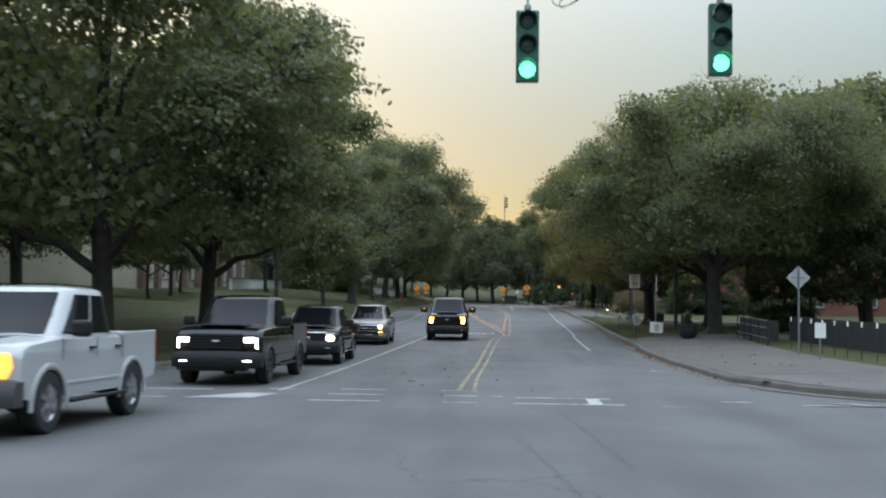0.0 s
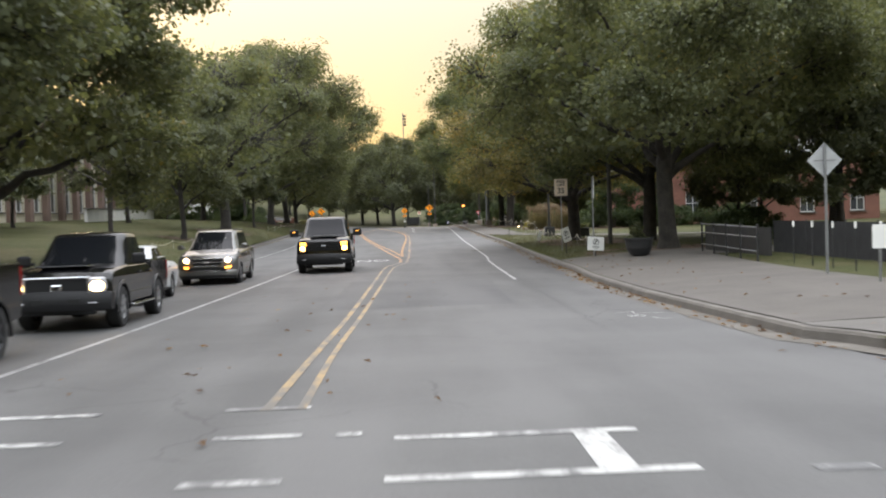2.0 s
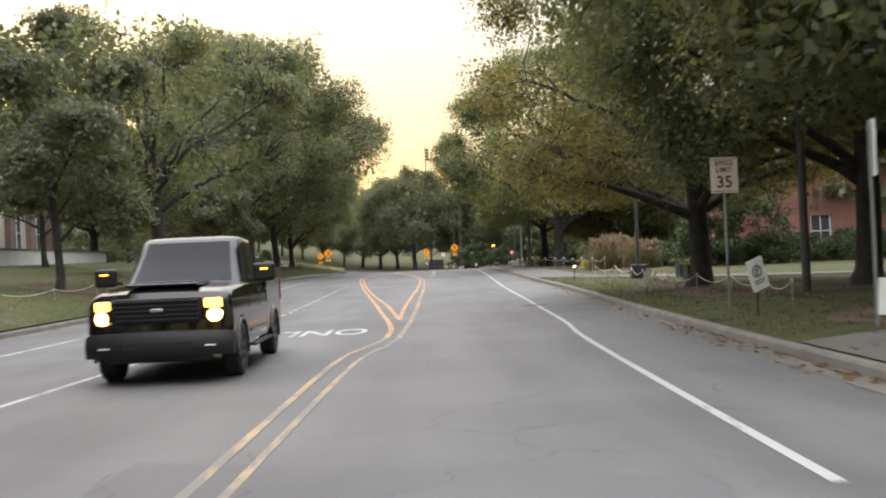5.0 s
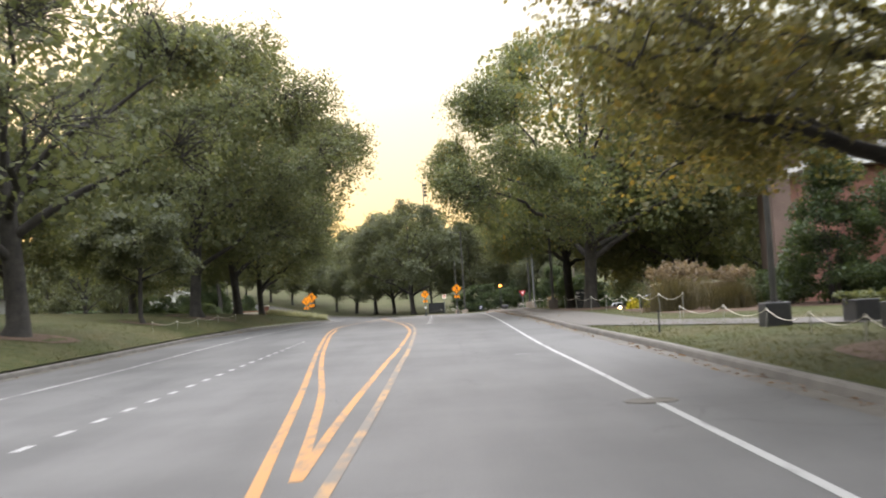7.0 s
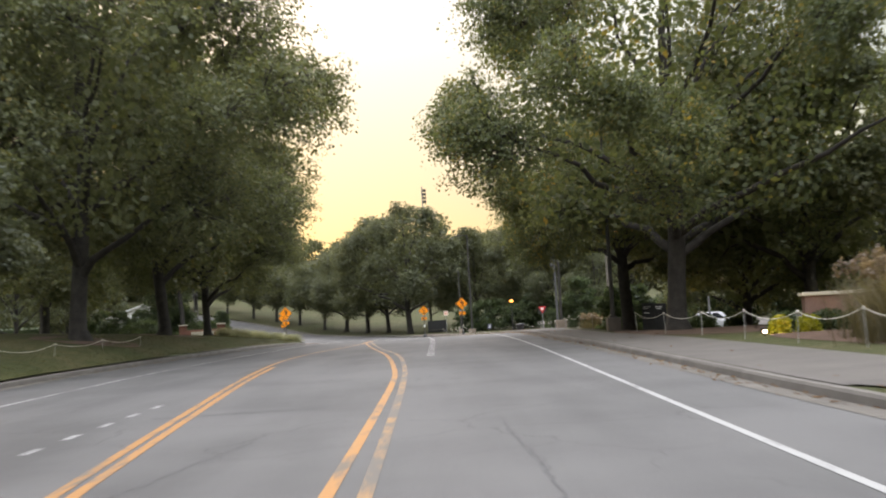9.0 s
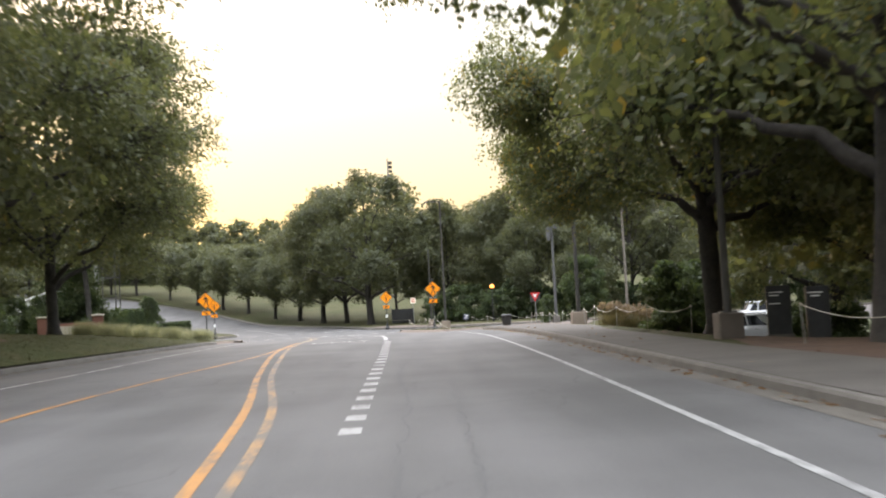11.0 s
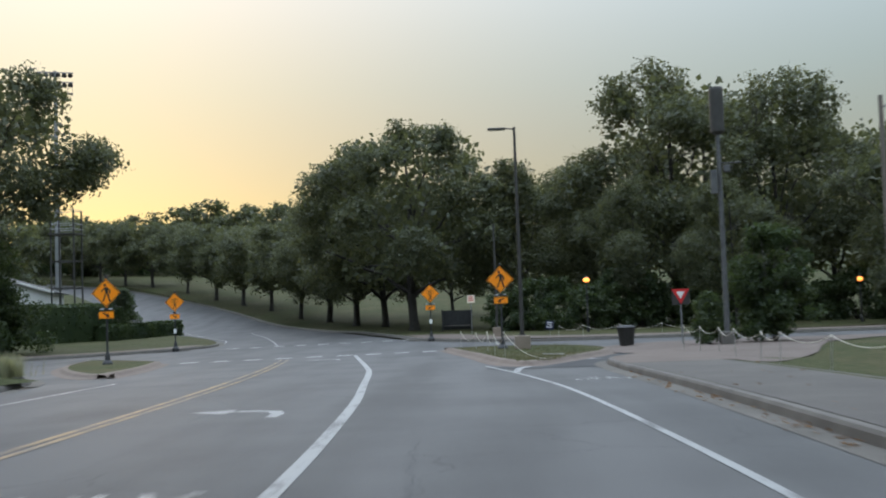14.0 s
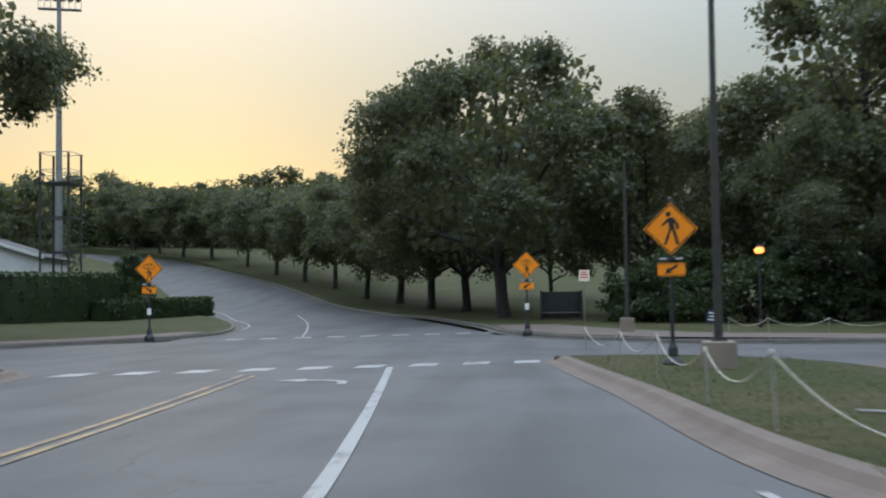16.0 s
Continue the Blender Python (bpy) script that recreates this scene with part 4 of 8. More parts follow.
def tree(seed, height, reach, clear, girth, leaves, size, leaf, label, top_bare=0.0, lobes=64, core=1.0, wide=0.45, lobe=0.26, droop=0.0, skirt=0):
    """A broadleaved tree: trunk, limbs out to rounded boughs of foliage, each bough made of small sprays of leaves."""
    rnd, rng = random.Random(seed), np.random.default_rng(seed)
    lean = Vector((rnd.uniform(-0.03, 0.03), rnd.uniform(-0.03, 0.03), 1))

    def trunk_at(z):
        return Vector((lean.x * z + 0.12 * math.sin(z * 0.5 + seed), lean.y * z + 0.12 * math.cos(z * 0.4 + seed), z))

    segs = [[(Vector((0, 0, -0.5)), girth * 1.7), (Vector((0, 0, 0.05)), girth * 1.45), (trunk_at(0.5), girth * 1.08), (trunk_at(clear * 0.6), girth * 0.95)]]
    for k in range(1, 8):
        z = clear * 0.6 + (height * 0.86 - clear * 0.6) * k / 7
        segs[0].append((trunk_at(z), girth * 0.95 * (1 - k / 7) ** 0.75 + 0.02))

    def width(f):
        g = (f - wide) / (1 - wide) if f > wide else (wide - f) / (wide + 0.12)
        return math.sqrt(max(0.02, 1 - abs(g) ** 2.5))

    # great lobes of uneven size and reach, each a heap of boughs, so that the crown is billowed
    balls, hubs, heaps = [], [], max(9, lobes // 4)
    for k in range(heaps):
        f = ((k + rnd.uniform(0.1, 0.9)) / heaps) ** 0.92
        a = k * 2.39996 + rnd.uniform(-0.4, 0.4)
        big = reach * 1.35 * lobe * rnd.uniform(0.78, 1.22)
        out = max(0.0, reach * width(f) * rnd.uniform(0.92, 1.1) - 0.9 * big)
        z = clear + 0.72 * big + (height - clear - 1.5 * big) * f
        hub = trunk_at(z) + Vector((math.cos(a) * out, math.sin(a) * out, rnd.uniform(-0.4, 0.4) - droop * (out / reach) ** 2))
        hubs.append((hub, f))
        for q in range(4 + (k % 2)):
            w = Vector((rnd.gauss(0, 1) + 0.7 * math.cos(a), rnd.gauss(0, 1) + 0.7 * math.sin(a), rnd.gauss(0.25, 0.9))).normalized()
            r = big * rnd.uniform(0.42, 0.66)
            c = hub + Vector((w.x, w.y, w.z * 0.8)) * (big - r) * rnd.uniform(0.85, 1.15)
            balls.append((c, r, f))
    for k in range(skirt):      # low boughs all round
        a = (k + rnd.uniform(0.2, 0.8)) * 2 * math.pi / skirt
        hub = trunk_at(clear + 2.1 + rnd.uniform(-0.4, 0.5)) + Vector((math.cos(a), math.sin(a), 0)) * reach * rnd.uniform(0.5, 0.72)
        hubs.append((hub, 0.1))
        for q in range(5):
            w = Vector((rnd.gauss(0, 1), rnd.gauss(0, 1), rnd.gauss(0, 0.4)))
            balls.append((hub + w * 0.75, rnd.uniform(0.9, 1.35), 0.1))
    heaps = len(hubs)
    # main limbs rise off the trunk and arch out to the lobes
    wood = [(p, r) for p, r in segs[0][3:]]
    count = min(heaps, 5 + int(girth * 12))
    for k in range(heaps):
        hub, f = hubs[k]
        main = k % max(1, heaps // count) == 0
        if main:
            z = min(hub.z - 0.3, clear * rnd.uniform(0.85, 1.25) + (height - clear) * 0.34 * f)
            start, thick = trunk_at(max(0.8, z)), girth * (0.55 - 0.25 * f)
        else:
            start, thick = min(wood, key=lambda w: (w[0] - hub).length + 1.5 * max(0.0, w[0].z - hub.z))
            thick *= 0.7
        line = []
        for q in range(7):
            t = q / 6
            p = start.lerp(hub, t)
            p.z = start.z + (hub.z - start.z) * t ** 0.8
            sway = Vector((rnd.uniform(-1, 1), rnd.uniform(-1, 1), rnd.uniform(-0.6, 0.6))) * 0.03 * reach * math.sin(math.pi * t)
            line.append((p + sway, max(0.02, thick * (1 - 0.75 * t))))
        segs.append(line)
        wood += line[1:]
    lobes, norm = len(balls), sum(r * r for _, r, _ in balls) / len(balls)
    near = size < 0.2
    leaves, size = int(leaves * 1.55), size * 0.98
    puff = max(0.6, size * 2.6)        # radius of one spray of leaves
    pts, sizes, ways, twigs = [], [], [], []
    for c, r, f in balls:
        start, thick = min(wood, key=lambda w: (w[0] - c).length + 0.8 * max(0.0, w[0].z - c.z) + 0.5 * max(0.0, w[0].xy.length - c.xy.length))
        thick = min(thick * 0.7, girth * 0.22)
        mid = start.lerp(c, 0.5) + Vector((rnd.uniform(-0.3, 0.3), rnd.uniform(-0.3, 0.3), 0.1 * (c - start).length))
        segs.append([(start, thick), (mid, thick * 0.7), (mid.lerp(c, 0.55), thick * 0.5), (c, max(0.015, thick * 0.3))])
        gone = f > 0.2 and rnd.random() < top_bare * min(1.0, f * 1.5)
        if gone:        # a thinned bough shows its forking twigs
            for q in range(7):
                w = (c - start).normalized() * 0.9 + Vector((rnd.gauss(0, 0.55), rnd.gauss(0, 0.55), rnd.gauss(0.35, 0.4)))
                w = w.normalized() * r * rnd.uniform(0.9, 1.5)
                base = mid.lerp(c, rnd.uniform(0.1, 1.0))
                knee = base + w * 0.5 + Vector((rnd.uniform(-0.15, 0.15), rnd.uniform(-0.15, 0.15), 0.05)) * r
                segs.append([(base, 0.035), (knee, 0.024), (base + w, 0.01)])
                for _ in range(3):
                    tip = knee + w * rnd.uniform(0.2, 0.5) + Vector((rnd.gauss(0, 0.3), rnd.gauss(0, 0.3), rnd.gauss(0.1, 0.25))) * r
                    twigs.append([(knee.lerp(base + w, rnd.uniform(0, 0.6)), 0.016), (tip, 0.006)])
        share = int(leaves / lobes * r * r / norm * (0.13 if gone else rnd.choice((1.05, 0.9, 0.7, 0.4))))
        sprays = max(5, int(4.8 * (r / puff) ** 2 * (0.45 if gone else 1.0)))
        sprays = min(sprays, max(5, share // 6))
        way = rng.normal(0, 1, (sprays, 3)) + np.array([c.x, c.y, 0]) / (reach + 0.1) * 0.9 + np.array([0, 0, 0.3])
        way /= np.linalg.norm(way, axis=1)[:, None]
        hub = np.array(c[:]) + way * (r * rng.uniform(0.3, 1.0, sprays) ** 0.5)[:, None] * np.array([1, 1, 0.78])
        out = rng.uniform(0, 1, sprays) < 0.3
        hub[out] += way[out] * r * rng.uniform(0.05, 0.34, (int(out.sum()), 1))
        each = share // sprays + 1
        flat = rng.normal(0, 1, (sprays * each, 3)) * np.array([0.44, 0.44, 0.22]) * puff
        flat[:, 2] -= 0.35 * (flat[:, 0] ** 2 + flat[:, 1] ** 2) / puff
        pts.append(np.repeat(hub, each, axis=0) + flat)
        ways.append(np.repeat(way * 0.7 + np.array([0, 0, 0.5]), each, axis=0))
        sizes.append(np.full(sprays * each, size))
        if near:
            for h in hub[::2]:
                h = Vector(h)
                twigs.append([(mid.lerp(c, rnd.uniform(0.4, 1.0)), 0.022), (h.lerp(c, 0.4) + Vector((0, 0, 0.12)), 0.015), (h, 0.006)])
        if not gone:    # shaded leaves inside the bough
            m = int(leaves / lobes * 0.34 * core)
            pts.append(np.array(c[:]) + np.clip(rng.normal(0, 0.34, (m, 3)), -0.62, 0.62) * r)
            ways.append(np.zeros((m, 3)))
            sizes.append(np.full(m, size * 1.35))
    m = int(leaves * 0.08 * core * (1 - top_bare))
    f = rng.uniform(0.08, 0.8, m)
    a, q = rng.uniform(0, 2 * np.pi, m), np.sqrt(rng.uniform(0, 1, m)) * 0.66 * reach * np.array([width(v) for v in f])
    pts.append(np.stack([np.cos(a) * q, np.sin(a) * q, clear + 0.8 + (height - clear) * f], 1))
    ways.append(np.zeros((m, 3)))
    sizes.append(np.full(m, size * 2.3))
    root = thing("tree", label, "tree")
    part("trunk", tubes_mesh("trunk", segs, 7 if near else 4), BARK, root)
    if twigs:
        tagged(part("brushwood", tubes_mesh("brushwood", twigs, 3), BARK, root), kind="stuff")
    part("crown", leaves_mesh("crown", np.concatenate(pts), np.concatenate(sizes), rng, np.concatenate(ways)), leaf, root)
    return root


def plant(ob, x, y, turn=0.0, s=1.0, squash=1.0, sink=0.1):
    ob.matrix_world = pose(x, y, land_z(x, y) - sink, 0, 0, turn) @ Matrix.Diagonal((s, s, s * squash, 1))
    return ob


def plant_copy(ob, x, y, turn=0.0, s=1.0, squash=1.0, label="", sink=0.1):
    c = copy_thing(ob, Matrix())
    c.matrix_world = pose(x, y, land_z(x, y) - sink, 0, 0, turn) @ Matrix.Diagonal((s, s, s * squash, 1))
    if label:
        c["label"] = label
    return c


OAK = "spreading street tree with dense dark green leaves"
oak_a = plant(tree(11, 15.5, 8.6, 2.0, 0.36, 58000, 0.165, LEAF, OAK + " on the lawn"), -13.5, 50.5, 20)
oak_b = plant(tree(23, 21.5, 11.4, 2.1, 0.38, 66000, 0.175, LEAF, OAK + " on the lawn", lobes=80, wide=0.5), -13.5, 131, 0)
plant(tree(37, 19.0, 11.2, 2.6, 0.42, 82000, 0.142, LEAF_WARM, "large spreading oak with leaves turning yellow here and there", lobes=78, wide=0.46, lobe=0.22, droop=1.0), 12.0, 128.7, 0)
oak_d = plant(tree(41, 13.6, 8.6, 2.4, 0.36, 70000, 0.13, LEAF, "large spreading oak beside the pavement"), 11.1, 56.3, 0)
bare = plant(tree(53, 15.6, 8.8, 2.4, 0.42, 46000, 0.165, LEAF, "wide lawn tree whose upper boughs have thinned", 0.5), -13.5, 99.7, 100, sink=0.1)
young = plant(tree(61, 7.0, 3.3, 1.9, 0.12, 9000, 0.16, LEAF_DARK, "young tree with a slim trunk on the lawn", lobes=34), -13.5, 117.5, 0)
thin = plant(tree(67, 9.0, 3.2, 2.2, 0.13, 3600, 0.16, LEAF_DARK, "thin young tree with sparse leaves on the lawn", 0.5, lobes=30, core=0.2), -13.5, 66.6, 0)
mid = plant(tree(71, 11.5, 4.9, 2.1, 0.17, 22000, 0.16, LEAF_DARK, "dark-leaved young tree on the lawn", lobes=44), -13.5, 83.3, 0)
wood = plant(tree(83, 22.0, 8.6, 2.2, 0.3, 15000, 0.28, LEAF_DARK, "tall woodland tree beyond the street", 0.2, lobes=46, lobe=0.3, wide=0.5), 22.5, 243, 0, 1.14)
row = plant(tree(97, 18.2, 10.6, 2.2, 0.42, 28000, 0.25, LEAF_DARK, "broad tree in the row along the far road", lobes=80, lobe=0.22), -1.2, 246.5, 0, 1.12)
far_wood = plant(tree(89, 22.0, 8.6, 1.2, 0.3, 2500, 0.66, LEAF_DARK, "distant woodland tree on the hill", lobes=40, lobe=0.3, wide=0.5), 0, 408, 0, 0.8)
back_oak = plant(tree(43, 15.0, 8.8, 2.2, 0.4, 20000, 0.26, LEAF, "spreading tree behind the street trees"), -26, 40, 60, 1.05)
mid_back = plant(tree(73, 11.0, 4.9, 1.6, 0.17, 7000, 0.26, LEAF_DARK, "small dark-leaved tree behind the street trees", lobes=36), -24, 74, 0, 0.8)
row_small = plant(tree(101, 13.2, 7.8, 2.2, 0.32, 11000, 0.31, LEAF_DARK, "tree in the row along the uphill road", lobes=54), -23.8, 299.4, 0)

plant_copy(oak_a, -13.5, 36.4, 210, 1.06)
plant_copy(oak_b, -13.5, 146, 130, 0.92)
plant_copy(oak_b, -13.5, 158.4, 70, 0.73)
plant_copy(back_oak, -27, 60, 160, 1.0)
plant_copy(back_oak, -37, 78, 20, 1.0)
plant_copy(back_oak, -46, 81, 200, 1.05)
plant_copy(back_oak, -33, 66, 280, 0.9)
plant_copy(mid_back, -24, 112, 40, 1.1)
plant_copy(back_oak, -30, 142, 220, 0.95)
plant_copy(back_oak, -27, 165, 300, 0.95)
plant_copy(oak_d, 13.0, 68.5, 140, 0.98)
plant(tree(59, 14.6, 7.4, 2.2, 0.36, 50000, 0.108, LEAF_TURN, "spreading oak with yellowing leaves by the rope fence", lobes=64, wide=0.36, lobe=0.24, droop=1.2, skirt=8), 10.3, 75.8, 80)
plant(tree(47, 13.6, 7.6, 3.0, 0.34, 72000, 0.115, LEAF_WARM, "large spreading oak with a dark forked trunk in mulch", lobes=64, wide=0.45, droop=1.4), 12.4, 142.6, 30)
plant_copy(back_oak, 23.5, 160, 150, 0.85)
plant_copy(back_oak, 20, 135, 60, 1.0)
plant_copy(back_oak, 19.5, 144.5, 310, 0.85)
plant_copy(back_oak, 24, 42, 250, 0.9)
plant_copy(back_oak, 22, 66, 30, 1.08)
plant_copy(mid_back, -25, 82, 190, 0.85)
plant_copy(mid_back, -26.5, 90, 290, 0.8)
plant_copy(mid_back, 19.5, 60, 90, 0.62)
plant_copy(mid_back, 23, 58, 10, 0.7)
plant_copy(mid_back, 17.5, 68, 200, 0.6)
plant_copy(mid_back, 21.5, 76, 300, 0.7)
plant_copy(back_oak, 30, 150, 10, 0.9)
plant(tree(113, 20.5, 8.8, 7.5, 0.34, 16000, 0.26, LEAF_DARK, "tall tree with a high crown beside the side street", lobes=60), -28.8, 219, 0)
for x, y, turn, s in ((-5, 262, 50, 0.96), (-8.8, 269, 120, 0.9), (-13.1, 280, 200, 0.9)):
    plant_copy(row, x, y, turn, s)
for x, y, turn, s in ((-17.7, 287, 60, 1.05), (-29.5, 309, 130, 0.98), (-36, 319, 10, 1.0), (-44, 333, 80, 1.0), (-54, 347, 200, 1.0), (-61, 353, 100, 1.0), (-70, 366, 160, 1.0), (-80, 378, 50, 1.05)):
    plant_copy(row_small, x, y, turn, s)
for x, y, turn, s in ((9, 247, 40, 0.72), (17.0, 247, 70, 0.8), (15, 262, 90, 0.8), (31, 240, 140, 1.05), (38, 247, 20, 0.95), (28, 256, 260, 1.12), (44, 234, 300, 0.95), (52, 246, 60, 0.9), (60, 232, 150, 0.95), (36, 222, 210, 0.75), (48, 215, 190, 0.7), (24, 228, 30, 0.55), (18, 236, 80, 0.6), (70, 215, 120, 0.9), (12, 275, 20, 0.8), (2, 283, 20, 0.75), (66, 190, 20, 0.9), (60, 170, 10, 0.85), (52, 152, 100, 0.8), (45, 180, 60, 0.6), (75, 140, 40, 0.95),
                      (-44, 222, 140, 0.85), (-44, 205, 220, 0.9), (-58, 196, 20, 0.9), (-46, 150, 80, 0.8), (-55, 126, 160, 0.85), (-60, 90, 220, 0.85), (-58, 60, 320, 0.9), (-52, 34, 40, 0.9), (-75, 110, 10, 0.95),
                      ):
    plant_copy(wood, x, y, turn, s)
for x, y, turn, s in ((42, 30, 10, 0.85), (48, 50, 80, 0.9), (45, 72, 160, 0.85), (46, 92, 240, 0.85), (50, 115, 320, 0.85), (56, 132, 10, 0.9), (36, 126, 60, 0.7), (30, 108, 60, 0.7),
                      (-46, -28, 70, 0.9), (-20, -34, 10, 0.9), (8, -40, 150, 0.9), (30, -30, 230, 0.9), (50, -18, 300, 0.9), (-64, 5, 20, 0.9), (66, 8, 100, 0.9)):
    plant_copy(far_wood, x, y, turn, s, label="woodland tree beyond the buildings")
for i in range(30):
    rnd = random.Random(i)
    x, y = -150 + 8.5 * i, 395 + rnd.uniform(-12, 26) - 0.28 * max(0, -150 + 8.5 * i)
    plant_copy(far_wood, x, y, rnd.uniform(0, 360), rnd.uniform(0.9, 1.15), 0.85, "distant woodland tree on the hill", 2.6)
for i in range(9):
    rnd = random.Random(50 + i)
    plant_copy(far_wood, -60 - 11 * i, 262 + 9 * i + rnd.uniform(-6, 6), rnd.uniform(0, 360), rnd.uniform(0.6, 0.8), 1.0, "distant woodland tree beyond the field")
for i in range(12):
    rnd = random.Random(90 + i)
    plant_copy(far_wood, -62 - 8 * i, 306 + 3.0 * i + rnd.uniform(-6, 6), rnd.uniform(0, 360), rnd.uniform(0.62, 0.75), 1.0, "distant woodland tree on the hill")


# ---- vehicles ----
RUBBER = plain("tyre_rubber", (0.018, 0.018, 0.019), 0.85)
RIM = plain("alloy_rim", (0.42, 0.42, 0.43), 0.35, 0.9)
DARK_RIM = plain("dark_rim", (0.06, 0.06, 0.065), 0.4, 0.8)
CHROME = plain("chrome", (0.7, 0.7, 0.72), 0.12, 1.0)
TRIM = plain("black_trim", (0.012, 0.012, 0.013), 0.5, 0.0, 0.0, 0.25)
GLASS = plain("tinted_car_glass", (0.008, 0.009, 0.011), 0.04, 0.0, 0.0, 0.12)
SEAM = plain("panel_gap", (0.008, 0.008, 0.008), 0.9)
LENS = plain("lamp_lens", (0.5, 0.5, 0.52), 0.1, 0.2, 0.6)
LAMP_COOL = glow("headlamp_cool_white", (1.0, 0.95, 0.85), 9.0)
LAMP_WARM = glow("headlamp_warm_white", (1.0, 0.7, 0.3), 12.0)
LAMP_ORANGE = glow("headlamp_orange", (1.0, 0.5, 0.14), 9.0)
LAMP_AMBER = glow("turn_signal_amber", (1.0, 0.36, 0.05), 4.5)
LAMP_AMBER_SOFT = glow("lit_amber_lens", (1.0, 0.42, 0.06), 1.3)
LAMP_RED = plain("tail_lamp_red", (0.25, 0.01, 0.01), 0.15)
BUMPER = plain("grey_plastic_bumper", (0.045, 0.043, 0.042), 0.55)


def car_paint(name, color, metal=0.3, rough=0.3, gloss=0.5):
    m = surface(name, tuple(c * 0.9 for c in color), color, rough, 0.9, 300, 0.0, metal, gloss=gloss)
    m.node_tree.nodes["Principled BSDF"].inputs["Coat Weight"].default_value = 0.3 if color[0] > 0.05 else 0.0
    m.node_tree.nodes["Principled BSDF"].inputs["Coat Roughness"].default_value = 0.06
    return m


ALONG = Matrix.Rotation(radians(90), 4, 'Z')   # outline x runs along the car


def arch(cy, r, z0, n=9):
    """Points over a wheel, from its rear to its front."""
    a0 = math.asin(min(0.95, max(-0.95, (z0 - 0.36) / r)))
    return [(cy + r * math.cos(a), 0.36 + r * math.sin(a)) for a in np.linspace(a0, math.pi - a0, n)]


def crease(bm, limit=32):
    """Smooth shading, with the sharp folds kept sharp."""
    bmesh.ops.recalc_face_normals(bm, faces=bm.faces)
    for f in bm.faces:
        f.smooth = True
    for e in bm.edges:
        e.smooth = len(e.link_faces) == 2 and e.calc_face_angle(0) < radians(limit)


def bulge(z, top):
    """How far the flank stands out at a height: fullest at the doors, tucked in at sill and shoulder, with a crease."""
    low, high = max(0.0, (0.72 - z) / 0.45), max(0.0, (z - 0.8) / max(0.2, top - 0.8))
    return 1 - 0.05 * low ** 2 - 0.075 * high ** 2 + 0.008 * math.exp(-((z - top + 0.24) / 0.03) ** 2)


def loft(bm, outline, width, x=0.0, nose=0.0, tail=0.0, round_z=0.045):
    """A body pressed from its side view: flanks barrelled, shoulders rounded, nose and tail bowed in plan."""
    ys = [p[0] for p in outline]
    y0, y1, top = min(ys), max(ys), max(p[1] for p in outline)
    rows = []
    for u in (-1, -0.975, -0.92, -0.8, -0.55, -0.2, 0.2, 0.55, 0.8, 0.92, 0.975, 1):
        k, ring = abs(u), []
        edge = max(0.0, (k - 0.9) / 0.1)
        for y, z in outline:
            front, back = max(0.0, 1 - (y - y0) / 0.9), max(0.0, 1 - (y1 - y) / 0.6)
            yy = y + nose * k ** 3 * front - tail * k ** 3 * back
            zz = z - round_z * edge ** 2 * min(1.0, max(0.0, (z - 0.55) / 0.3)) - 0.035 * k ** 2 * (z > top - 0.25)
            ring.append(bm.verts.new((x + u * width / 2, yy, zz)))
        rows.append(ring)
    n = len(outline)
    for a, b in zip(rows, rows[1:]):
        for i in range(n):
            bm.faces.new((a[i], a[(i + 1) % n], b[(i + 1) % n], b[i]))
    bm.faces.new(rows[0])
    bm.faces.new(rows[-1][::-1])
    if top > 0.8:
        for z in [0.42 + 0.09 * k for k in range(int((top - 0.45) / 0.09))] + [top - 0.27, top - 0.21]:
            bmesh.ops.bisect_plane(bm, geom=bm.verts[:] + bm.edges[:] + bm.faces[:], plane_co=(0, 0, z), plane_no=(0, 0, 1))
        for v in bm.verts:
            v.co.x = x + (v.co.x - x) * bulge(v.co.z, top)
    crease(bm)


def front_prism(car, name, mat, outline, y, depth, yaw=0.0, label="", both=True, bevel=0.012):
    """A shape given in front view as (x, z), pressed back by depth; the other side mirrors it."""
    cx = sum(p[0] for p in outline) / len(outline)
    for side in ((1, -1) if both else (1,)):
        bm = bmesh.new()
        pts = [(side * (px - cx), pz) for px, pz in outline]
        add_prism(bm, pts if side > 0 else pts[::-1], depth, Matrix.Translation((side * cx, y, 0)) @ Matrix.Rotation(side * radians(yaw), 4, 'Z') @ Matrix.Translation((0, depth / 2, 0)), bevel)
        part(name, bm, mat, car, label)


def slab(bm, outline, width, x=0.0, bevel=0.04):
    add_prism(bm, outline, width, Matrix.Translation((x, 0, 0)) @ ALONG, bevel)


def shell_at(base, roof, s, v, grow=0.0):
    """A point of the cabin: s runs round it (0 front, 1 right, 2 back, 3 left side), v from sill to roof."""
    k, t = int(s) % 4, s - int(s)
    a, b = ((-1 + 2 * t, -1), (1, -1 + 2 * t), (1 - 2 * t, 1), (-1, 1 - 2 * t))[k]
    q = (abs(a) ** 5.5 + abs(b) ** 5.5) ** (-1 / 5.5)
    w = v + 0.06 * math.sin(math.pi * v)        # the pillars lean in towards the roof
    y0, y1, hw, z = (p + (r - p) * (w if i < 3 else v) for i, (p, r) in enumerate(zip(base, roof)))
    return Vector((a * q * (hw + grow), (y0 + y1) / 2 + b * q * ((y1 - y0) / 2 + grow), z))


